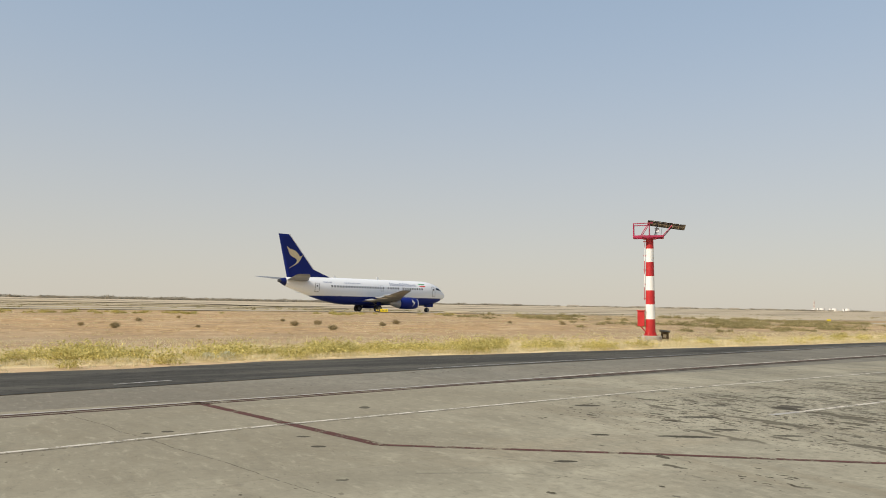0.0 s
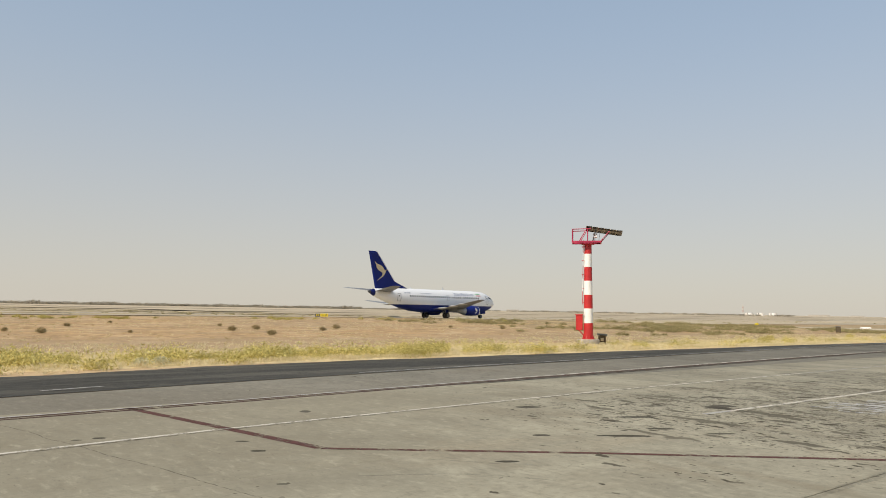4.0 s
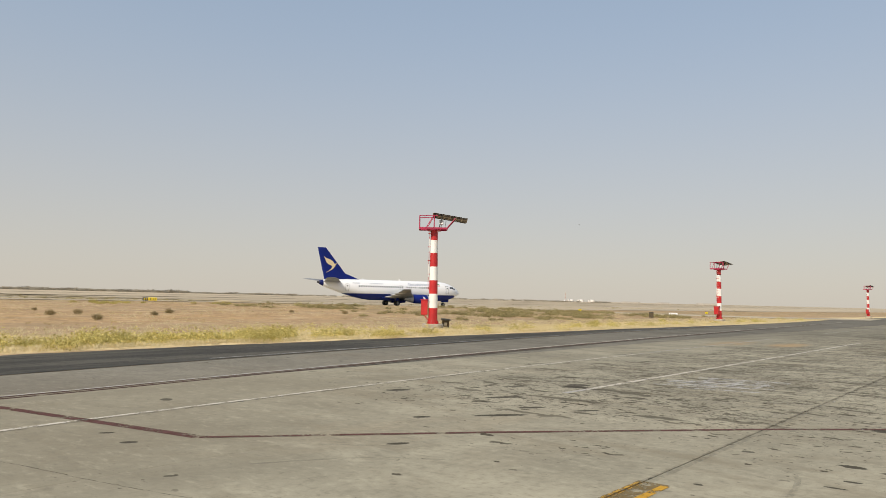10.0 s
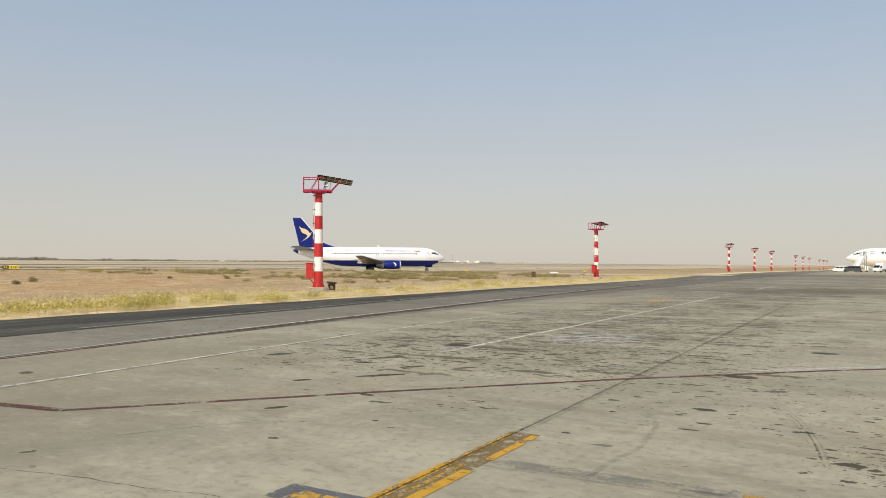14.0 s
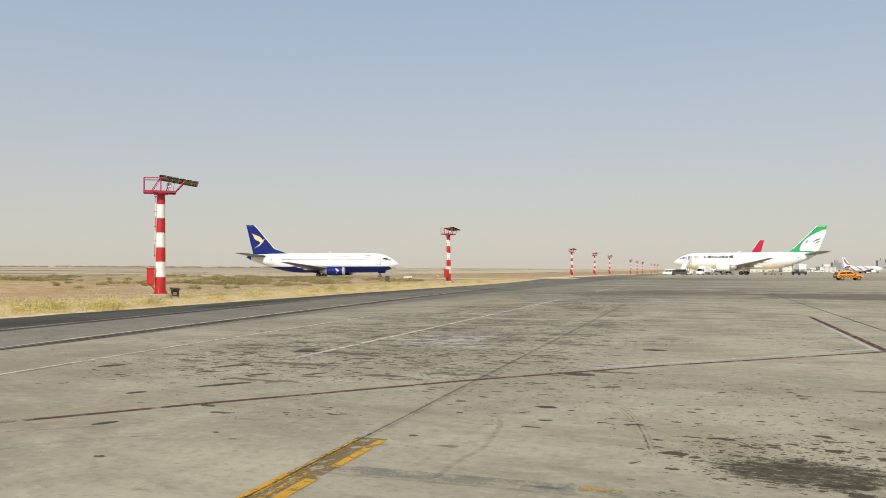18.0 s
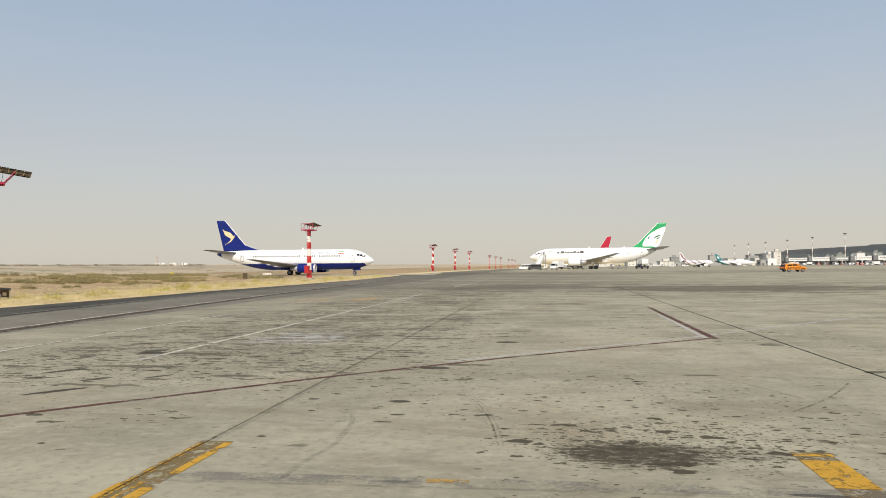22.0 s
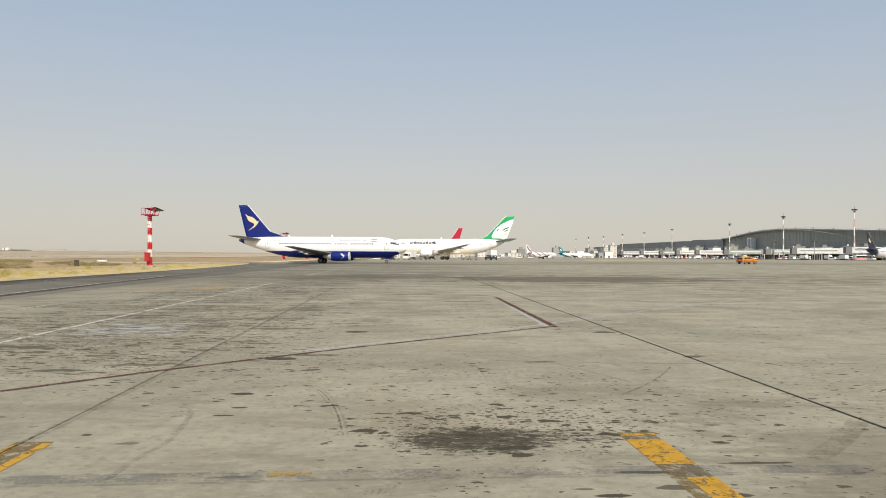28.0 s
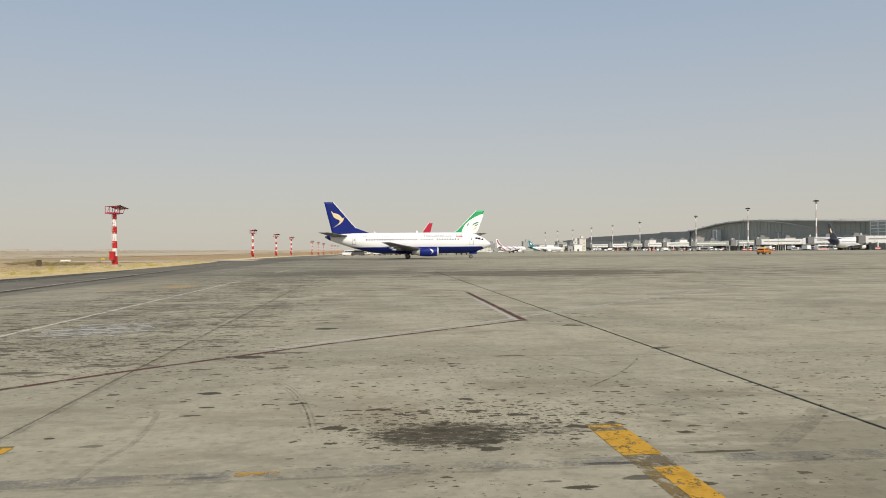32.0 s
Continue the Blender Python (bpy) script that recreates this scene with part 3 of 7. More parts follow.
def slab(lo, hi, bevel=0.0, turn=None):
    return box(bmesh.new(), lo, hi, bevel, turn)


def rod(bm, a, b, r0, r1=None, n=8, caps=True):
    """A round bar from a to b."""
    a, b = Vector(a), Vector(b)
    r1 = r0 if r1 is None else r1
    q = (b - a).to_track_quat("Z", "Y")
    rings = []
    for p, r in ((a, r0), (b, r1)):
        rings.append([bm.verts.new(p + q @ Vector((r * math.cos(2 * math.pi * i / n), r * math.sin(2 * math.pi * i / n), 0))) for i in range(n)])
    for i in range(n):
        bm.faces.new((rings[0][i], rings[0][(i + 1) % n], rings[1][(i + 1) % n], rings[1][i]))
    if caps:
        bm.faces.new(rings[0][::-1])
        bm.faces.new(rings[1])
    return bm


def bar(a, b, r0, r1=None, n=8):
    return rod(bmesh.new(), a, b, r0, r1, n)


def lathe(bm, rings, close=True):
    """Skin rings of points, one after another; closed at both ends."""
    made = [[bm.verts.new(p) for p in ring] for ring in rings]
    n = len(made[0])
    for a, b in zip(made, made[1:]):
        for i in range(n):
            bm.faces.new((a[i], a[(i + 1) % n], b[(i + 1) % n], b[i]))
    if close:
        bm.faces.new(made[0][::-1])
        bm.faces.new(made[-1])
    return bm


def plate(points, thick, axis="y", at=0.0):
    """A flat cut-out of the given outline (two coordinates), thick along the axis."""
    bm = bmesh.new()
    put = {"y": lambda p, t: (p[0], at + t, p[1]), "x": lambda p, t: (at + t, p[0], p[1]), "z": lambda p, t: (p[0], p[1], at + t)}[axis]
    lo, hi = ([bm.verts.new(put(p, t)) for p in points] for t in (-thick / 2, thick / 2))
    bm.faces.new(lo[::-1])
    bm.faces.new(hi)
    for i in range(len(points)):
        j = (i + 1) % len(points)
        bm.faces.new((lo[i], lo[j], hi[j], hi[i]))
    return bm


def curve_points(points, steps=5):
    """A closed outline, rounded through its points."""
    out, n = [], len(points)
    for i in range(n):
        p0, p1, p2, p3 = (Vector(points[(i + k) % n]) for k in (-1, 0, 1, 2))
        for s in range(steps):
            t = s / steps
            out.append(tuple(0.5 * (2 * p1 + (p2 - p0) * t + (2 * p0 - 5 * p1 + 4 * p2 - p3) * t * t + (3 * p1 - p0 - 3 * p2 + p3) * t ** 3)))
    return out


def smooth_line(points, steps=5):
    """An open line, rounded through its points."""
    out, pts = [], [points[0]] + list(points) + [points[-1]]
    for p0, p1, p2, p3 in zip(pts, pts[1:], pts[2:], pts[3:]):
        p0, p1, p2, p3 = Vector(p0), Vector(p1), Vector(p2), Vector(p3)
        for i in range(steps):
            t = i / steps
            out.append(tuple(0.5 * (2 * p1 + (p2 - p0) * t + (2 * p0 - 5 * p1 + 4 * p2 - p3) * t * t + (3 * p1 - p0 - 3 * p2 + p3) * t ** 3)))
    return out + [tuple(points[-1])]


def smooth_step(v, lo, hi):
    u = min(1.0, max(0.0, (v - lo) / (hi - lo)))
    return u * u * (3 - 2 * u)


def ground_height(x, y):
    """Ground heights shaped to fit the camera's view: flat stand, a field rising to the taxiway, an apron that falls
    away slowly.
    """
    rise = smooth_step(y, 30, 100) * float(np.interp(x, (0, 56, 100, 117, 125, 137, 143, 200, 400), (1.15, 1.085, 0.94, 0.70, 0.50, 0.33, 0.23, 0.15, 0.0)))
    back = 0.0042 * max(0.0, y - 125) * smooth_step(y, 110, 260) + 0.0034 * max(0.0, y - 260) * smooth_step(y, 260, 520)
    fall = -float(np.interp(x, (40, 147, 295, 590, 870), (0.0, 0.2, 0.64, 1.95, 2.4))) * (1 - smooth_step(y, 60, 200))
    fall *= 1 - 0.9 * smooth_step(-y, 12, 40) * (1 - smooth_step(x, 150, 250))
    dip = -0.13 * smooth_step(y, 24, 29) * (1 - smooth_step(y, 38, 62)) * (1 - smooth_step(x, 100, 190))
    side = -0.0025 * max(0.0, min(-y, 330) - 60) if x < 400 else 0.0
    return rise + back + fall + dip + 0.5 * side * (1 - smooth_step(x, 250, 400))


def carpet(xs, ys, lift, keep=None):
    """A sheet over the ground along the given lines."""
    verts = [(x, y, ground_height(x, y) + lift) for x in xs for y in ys]
    n, faces = len(ys), []
    for i in range(len(xs) - 1):
        for j in range(n - 1):
            if keep is None or keep((xs[i] + xs[i + 1]) / 2, (ys[j] + ys[j + 1]) / 2):
                faces.append((i * n + j, (i + 1) * n + j, (i + 1) * n + j + 1, i * n + j + 1))
    return verts, faces


def steps(*spans):
    """Numbers from spans of (start, end, step)."""
    out = []
    for a, b, s in spans:
        out += list(np.arange(a, b, s))
    return [float(v) for v in out] + [float(spans[-1][1])]


# ---- ground and pavement ----
gx = steps((-4500, -600, 500), (-600, -60, 60), (-60, 20, 8), (20, 160, 5), (160, 420, 13), (420, 1000, 58), (1000, 4500, 350))
gy = steps((-4500, -600, 600), (-600, -20, 58), (-20, 23, 8), (23.3, 60, 3.5), (60, 130, 5), (130, 400, 15), (400, 1000, 60), (1000, 4500, 350))
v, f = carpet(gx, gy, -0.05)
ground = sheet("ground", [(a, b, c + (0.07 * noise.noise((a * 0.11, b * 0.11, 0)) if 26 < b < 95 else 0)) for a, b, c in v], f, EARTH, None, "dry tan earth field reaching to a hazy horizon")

EDGE = 23.3          # where the pavement ends and the dry verge begins


def edge_y(x):
    return EDGE - 1.5 * (1 - smooth_step(x, 1, 13)) + 4.5 * smooth_step(x, 85, 150)


def shoulder_inner(x):
    return 20.6 - 4.2 * math.exp(-max(x, -6) / 22.0) + 0.035 * max(0.0, x - 25)


ax = steps((-400, -60, 34), (-60, -6, 6), (-6, 30, 1.5), (30, 60, 5), (60, 260, 8), (260, 1400, 60))
v, f = carpet(ax, steps((-420, -60, 30), (-60, 13.9, 6)), -0.035)
apron = sheet("apron", v, f, CONCRETE, None, "wide worn grey concrete apron with oil stains")
# worn lane between the slabs and the dark shoulder
verts, faces = [], []
for i, x in enumerate(ax):
    for y in (13.9, min(shoulder_inner(x), EDGE + 4)):
        verts.append((x, y, ground_height(x, y) - 0.03))
    if i:
        faces.append((2 * i - 2, 2 * i, 2 * i + 1, 2 * i - 1))
lane = sheet("service_lane", verts, faces, WORN, None, "mid-grey worn asphalt lane beside the concrete stand")
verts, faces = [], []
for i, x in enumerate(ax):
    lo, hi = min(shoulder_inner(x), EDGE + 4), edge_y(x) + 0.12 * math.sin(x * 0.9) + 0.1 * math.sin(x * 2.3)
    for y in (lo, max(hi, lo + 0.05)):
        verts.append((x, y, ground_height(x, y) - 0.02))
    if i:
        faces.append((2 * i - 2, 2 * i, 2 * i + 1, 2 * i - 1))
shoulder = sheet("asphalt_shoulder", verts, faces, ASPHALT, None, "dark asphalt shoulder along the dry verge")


def ribbon(name, points, width, material, label, lift=0.02, parent=None):
    """A strip of even width along a line of points, laid on the ground."""
    verts, faces = [], []
    pts = [Vector((*p, 0)) for p in points]
    fine = []
    for a, b in zip(pts, pts[1:]):
        k = max(1, int((b - a).length / 14))
        fine += [a.lerp(b, i / k) for i in range(k)]
    fine.append(pts[-1])
    for i, p in enumerate(fine):
        d = (fine[min(i + 1, len(fine) - 1)] - fine[max(i - 1, 0)]).normalized()
        s = Vector((-d.y, d.x, 0)) * width / 2
        for q in (p - s, p + s):
            verts.append((q.x, q.y, ground_height(p.x, p.y) + lift))
        if i:
            faces.append((2 * i - 2, 2 * i, 2 * i + 1, 2 * i - 1))
    return sheet(name, verts, faces, material, parent, label)


# taxiway along the field, its curve on to the apron, and the runway strips beyond
ribbon("taxiway", [(-900, 98), (30, 103.5), (80, 107), (104, 106.4), (117, 102), (125, 97), (133, 89), (139, 79), (143.5, 64), (146, 40), (147, 22)], 19, TAXI_CONCRETE, "tan-grey concrete taxiway curving to the apron", 0.0)
ribbon("taxiway_extension", [(104, 106.6), (200, 112), (1500, 150)], 17, TAXI_CONCRETE, "tan-grey concrete taxiway beyond the turn", -0.01)
ribbon("runway", [(-2500, 60), (14, 152), (65, 174), (300, 212), (2600, 330)], 22, FAR_CONCRETE, "long pale runway strip across the field", -0.01)
ribbon("dark_stubble_strip", [(-2500, 130), (42, 212), (300, 255), (2600, 400)], 14, DITCH, "dark strip of stubble between the runway strips", -0.012)
ribbon("runway_far", [(-2500, 190), (25, 268), (65, 286), (300, 330), (2600, 500)], 30, FAR_CONCRETE, "long pale runway strip further off", -0.01)
ribbon("dark_stubble_strip", [(-2500, 300), (60, 392), (300, 440), (2600, 640)], 50, DITCH, "dark strip of stubble far across the field", -0.012)
ribbon("perimeter_road", [(-2500, 640), (2600, 760)], 40, TAXI_CONCRETE, "pale perimeter strip far across the field", -0.01)


# ---- apron masts along the verge ----
def apron_mast(m, label):
    mast = thing("apron_mast", m, label, "mast", "striped masts along the verge")
    r0, r1, top = 0.315, 0.235, 6.63
    bm = bmesh.new()
    n = 20
    lathe(bm, [[(r * math.cos(2 * math.pi * i / n), r * math.sin(2 * math.pi * i / n), z) for i in range(n)] for r, z in ((0.71, -0.4), (0.71, 0.29), (0.68, 0.33))])
    part("footing", bm, FOOTING, mast, "round pale concrete footing")
    z = 0.33
    heights = (1.05, 0.95, 0.9, 0.92, 0.91, 0.87, 0.7)
    for i, h in enumerate(heights):
        a, b = r0 + (r1 - r0) * (z - 0.3) / (top - 0.3), r0 + (r1 - r0) * (z + h - 0.3) / (top - 0.3)
        bm = bmesh.new()
        rod(bm, (0, 0, z), (0, 0, z + h), a, b, 20)
        part("column_segment", bm, MAST_WHITE if i % 2 else MAST_RED, mast, "white band" if i % 2 else "red band", smooth=False)
        if i == 0:
            flange = part("flange", bar((0, 0, 0.33), (0, 0, 0.38), 0.42, 0.42, 20), MAST_RED, mast, "red base flange")
            for k in range(10):
                q = k * math.pi / 5
                side = Vector((-math.sin(q), math.cos(q), 0)) * 0.012
                rim = [Vector((math.cos(q) * r, math.sin(q) * r, zz)) for r, zz in ((0.29, 0.38), (0.40, 0.38), (0.29, 0.62))]
                bm = bmesh.new()
                a_, b_ = [bm.verts.new(p - side) for p in rim], [bm.verts.new(p + side) for p in rim]
                bm.faces.new(a_[::-1])
                bm.faces.new(b_)
                for e in range(3):
                    bm.faces.new((a_[e], a_[(e + 1) % 3], b_[(e + 1) % 3], b_[e]))
                part("gusset", bm, MAST_RED, flange)
        z += h
    # ladder up the side away from the lamps
    ladder = part("ladder", bar((-0.37, 0.17, 2.6), (-0.355, 0.17, 3.45), 0.018, n=6), MAST_RED, mast, "thin banded steel ladder with red brackets")
    for k in range(5):
        for y in (-0.17, 0.17):
            if k or y < 0:
                part("stile", bar((-0.37 + 0.015 * k, y, 2.6 + 0.85 * k), (-0.355 + 0.015 * k, y, 3.45 + 0.85 * k), 0.018, n=6), MAST_WHITE if k % 2 else MAST_RED, ladder)
    for k in range(13):
        part("rung", bar((-0.367 + k * 0.005, -0.17, 2.75 + k * 0.3), (-0.367 + k * 0.005, 0.17, 2.75 + k * 0.3), 0.012, n=5), MAST_WHITE if k % 5 < 3 else MAST_RED, ladder)
    for k in range(5):
        for q in (-0.15, 0.15):
            part("bracket", bar((-0.40, q, 2.72 + k * 0.92), (-0.24, q * 0.5, 2.72 + k * 0.92), 0.022, n=5), MAST_RED, ladder)
    # control box on the column
    cab = part("control_box", slab((-0.80, -0.28, 0.92), (-0.36, 0.28, 1.9), 0.02), MAST_RED, mast, "red sheet-steel control box")
    part("roof_plate", slab((-0.85, -0.33, 1.9), (-0.32, 0.33, 1.95)), MAST_RED, cab)
    for q in (-0.2, 0.2):
        part("brace", bar((-0.62, q, 0.94), (-0.29, q * 0.6, 0.55), 0.035, n=5), MAST_RED, cab)
    # platform with its rails
    deck = part("platform", slab((-0.42, -0.42, 6.56), (0.42, 0.42, 6.63), 0.01), RAIL_RED, mast, "dark red steel platform")
    for y in (-0.62, 0.62):
        part("beam", slab((-1.02, y - 0.04, 6.63), (0.86, y + 0.04, 6.75)), RAIL_RED, deck)
    for x in (-1.0, -0.4, 0.25, 0.84):
        part("cross_beam", slab((x - 0.04, -0.58, 6.64), (x + 0.04, 0.58, 6.74)), RAIL_RED, deck)
    for k in range(7):
        part("grating_bar", slab((-0.96, -0.54 + k * 0.165, 6.74), (0.8, -0.50 + k * 0.165, 6.765)), RAIL_RED, deck)
    for x, lean in ((-1.0, 0.0), (-0.02, 0.0), (0.84, 0.55)):
        for y in (-0.62, 0.62):
            part("rail_post", bar((x, y, 6.75), (x + lean, y, 7.5 if lean == 0 else 7.38), 0.032, n=6), RAIL_RED, deck)
    for y in (-0.62, 0.62):
        part("top_rail", bar((-1.0, y, 7.52), (0.2, y, 7.55), 0.032, n=6), RAIL_RED, deck)
        part("diagonal", bar((-0.55, y, 6.75), (-0.1, y, 7.5), 0.028, n=6), RAIL_RED, deck)
    for x in (-1.0, -0.02):
        part("cross_rail", bar((x, -0.62, 7.52), (x, 0.62, 7.52), 0.032, n=6), RAIL_RED, deck)
    # tilted row of flat panels on a frame
    pan = part("panel_frame", slab((-0.95, -0.55, -0.05), (1.3, -0.49, -0.01)), DARK, mast, "dark tilted panel frame")
    pan.matrix_basis = pose(0.85, 0.0, 7.47, -6.5, 9, 0)
    part("rail", slab((-0.95, 0.49, -0.05), (1.3, 0.55, -0.01)), DARK, pan)
    for k in range(6):
        slat = part("panel", slab((-0.19, -0.74, 0.0), (0.19, 0.74, 0.02), 0.004), SOLAR, pan, "dark glassy panel")
        slat.matrix_basis = pose(-0.77 + k * 0.39, 0, 0.01, 0, -4, 0)
        part("panel_edge", slab((-0.215, -0.74, -0.012), (-0.185, 0.74, 0.026)), PURLIN, slat, "pale panel edge")
    for y in (-0.5, 0.5):
        part("panel_strut", bar((0.3, y, 6.75), (0.5, y, 7.5), 0.028, n=6), DARK, pan.parent)
    lamp = part("beacon_box", slab((0.32, -0.2, 7.0), (0.6, 0.05, 7.28), 0.02), WHITE, mast, "small white lamp housing")
    part("lamp_arm", bar((0.45, -0.08, 6.75), (0.45, -0.08, 7.02), 0.025, n=6), GREY, lamp)
    part("cable", bar((0.7, -0.15, 6.75), (0.8, -0.2, 7.45), 0.012, n=5), DARK, lamp)
    return mast


PURLIN = surface("pale_galvanised_purlin", (0.55, 0.52, 0.45), 0.5, 0.2, vary=0.15)
SOLAR = window_glass("panel_glass", (0.055, 0.05, 0.045), 0.25)
mast = apron_mast(pose(38.1, 31.8, ground_height(38.1, 31.8), 0, 0, -50), "tall red-and-white banded steel mast on a round footing in grass")
mast_label = "red-and-white banded steel mast with a panel platform, far along the verge"
for k, x in enumerate((95.4, 201.9, 250.5, 296.5, 397.5, 443.0, 490.0, 590.0, 641.0, 695.0)):
    other = copy_thing(mast, pose(x, 31.8, ground_height(x, 31.8) - 0.02, 0, 0, -8 + (k * 37) % 9 - 4))
    tagged(other, label=mast_label)


# ---- airliners ----
def fuselage_rings(sx, sr, tail_k=1.0, n=28):
    """Rings of the body: along, middle height, half width, half height."""
    rows = ((16.45, 2.72, 0.05, 0.05), (16.28, 2.73, 0.26, 0.25), (15.9, 2.77, 0.55, 0.54), (15.3, 2.85, 0.93, 0.92), (14.5, 2.95, 1.30, 1.32), (13.6, 3.01, 1.55, 1.66), (12.4, 3.05, 1.77, 1.92),
            (11.0, 3.06, 1.88, 2.02), (9.0, 3.06, 1.88, 2.03), (4.0, 3.06, 1.88, 2.03), (0.0, 3.06, 1.88, 2.03), (-4.5, 3.06, 1.88, 2.03), (-6.5, 3.14, 1.84, 1.95), (-8.5, 3.32, 1.70, 1.76), (-10.5, 3.58, 1.45, 1.48),
            (-12.5, 3.84, 1.10, 1.10), (-14.2, 4.1, 0.76, 0.80), (-15.2, 4.24, 0.52, 0.56), (-15.8, 4.32, 0.28, 0.32), (-16.0, 4.34, 0.10, 0.12))
    rows = [(x if x > -9 else -9 + (x + 9) * tail_k, z, w, h) for x, z, w, h in rows]
    out = []
    for x, z, w, h in rows:
        out.append([(x * sx, w * sr * math.sin(2 * math.pi * i / n), (z + h * math.cos(2 * math.pi * i / n)) * sr) for i in range(n)])
    return out, rows


def skin_at(rows, x, z, sx, sr):
    """Half width of the body at a place along it and a height."""
    xs = [r[0] for r in rows][::-1]
    mid, w, h = (float(np.interp(x, xs, [r[k] for r in rows][::-1])) for k in (1, 2, 3))
    u = max(-1.0, min(1.0, (z - mid) / h))
    return w * math.sqrt(max(0.0, 1 - u * u))


def foil(sections):
    """A wing from sections: (leading x, trailing x, y, z, thickness), with a rounded nose and a sharp tail."""
    rings = []
    for lead, trail, y, z, t in sections:
        c = lead - trail
        rings.append([(lead - c * u, y, z + t * w) for u, w in ((0.0, 0.0), (0.03, 0.28), (0.15, 0.5), (0.4, 0.52), (0.75, 0.22), (1.0, 0.02), (1.0, -0.02), (0.75, -0.16), (0.4, -0.42), (0.15, -0.42), (0.03, -0.24))])
    return lathe(bmesh.new(), rings)


def wheel(parent, x, y, r, w, label=""):
    n = 18
    prof = ((r * 0.62, -w / 2), (r * 0.9, -w / 2), (r, -w * 0.32), (r, w * 0.32), (r * 0.9, w / 2), (r * 0.62, w / 2))
    bm = bmesh.new()
    rings = [[(q * math.cos(2 * math.pi * i / n), s, q * math.sin(2 * math.pi * i / n)) for i in range(n)] for q, s in prof]
    lathe(bm, rings, close=False)
    tyre = part("tyre", bm, RUBBER, parent, label or "black rubber tyre", smooth=True)
    tyre.location = (x, y, r)
    hub = bmesh.new()
    rod(hub, (0, -w * 0.36, 0), (0, w * 0.36, 0), r * 0.64, r * 0.64, 14)
    rod(hub, (0, -w * 0.48, 0), (0, w * 0.48, 0), r * 0.22, r * 0.22, 8)
    part("rim", hub, GREY, tyre, "grey alloy rim")
    return tyre


def bird_mark(scale, flip=1):
    """Outline of the golden bird: a raised wing, a body and a long tail."""
    pts = [(-0.95, 1.55), (-0.55, 1.22), (0.1, 1.0), (0.55, 0.62), (0.78, 0.22), (1.02, 0.30), (1.22, 0.42), (1.02, 0.12), (0.82, -0.35), (0.45, -0.82), (-0.1, -1.2), (-0.6, -1.5), (0.05, -0.95), (0.38, -0.5), (0.3, -0.15), (-0.25, 0.15), (-0.6, 0.55), (-0.72, 1.0)]
    return curve_points([(flip * x * scale, z * scale) for x, z in pts], 3)


def body_panel(name, x0, x1, z0, z1, rows, sx, sr, side, material, parent, label="", lift=0.012, skew=0.0):
    """A small panel laid on the curved side of the body."""
    bm = bmesh.new()
    nx, nz = max(1, int((x1 - x0) / 1.2)), max(1, int((z1 - z0) / 0.11))
    grid = []
    for i in range(nx + 1):
        for j in range(nz + 1):
            x, z = x0 + (x1 - x0) * i / nx, z0 + (z1 - z0) * j / nz
            x += skew * (z - z0)
            grid.append([bm.verts.new((x * sx, side * (skin_at(rows, x, z, sx, sr) + d) * sr, z * sr)) for d in (-0.03, lift)])
    m = nz + 1
    for i in range(nx):
        for j in range(nz):
            q = [grid[i * m + j], grid[(i + 1) * m + j], grid[(i + 1) * m + j + 1], grid[i * m + j + 1]]
            bm.faces.new([g[1] for g in q])
    rim = [i * m for i in range(nx + 1)] + [nx * m + j for j in range(1, m)] + [i * m + nz for i in range(nx - 1, -1, -1)] + [j for j in range(nz - 1, 0, -1)]
    for a, b in zip(rim, rim[1:] + rim[:1]):
        bm.faces.new((grid[a][0], grid[b][0], grid[b][1], grid[a][1]))
    return part(name, bm, material, parent, label)


def body_frame(name, x0, x1, z0, z1, w, rows, sx, sr, side, material, parent):
    """The thin dark seam round a door."""
    seam = None
    for a, b, c, d in ((x0, x0 + w, z0, z1), (x1 - w, x1, z0, z1), (x0 + w, x1 - w, z0, z0 + w), (x0 + w, x1 - w, z1 - w, z1)):
        p = body_panel(name, a, b, c, d, rows, sx, sr, side, material, parent, lift=0.02)
    return p


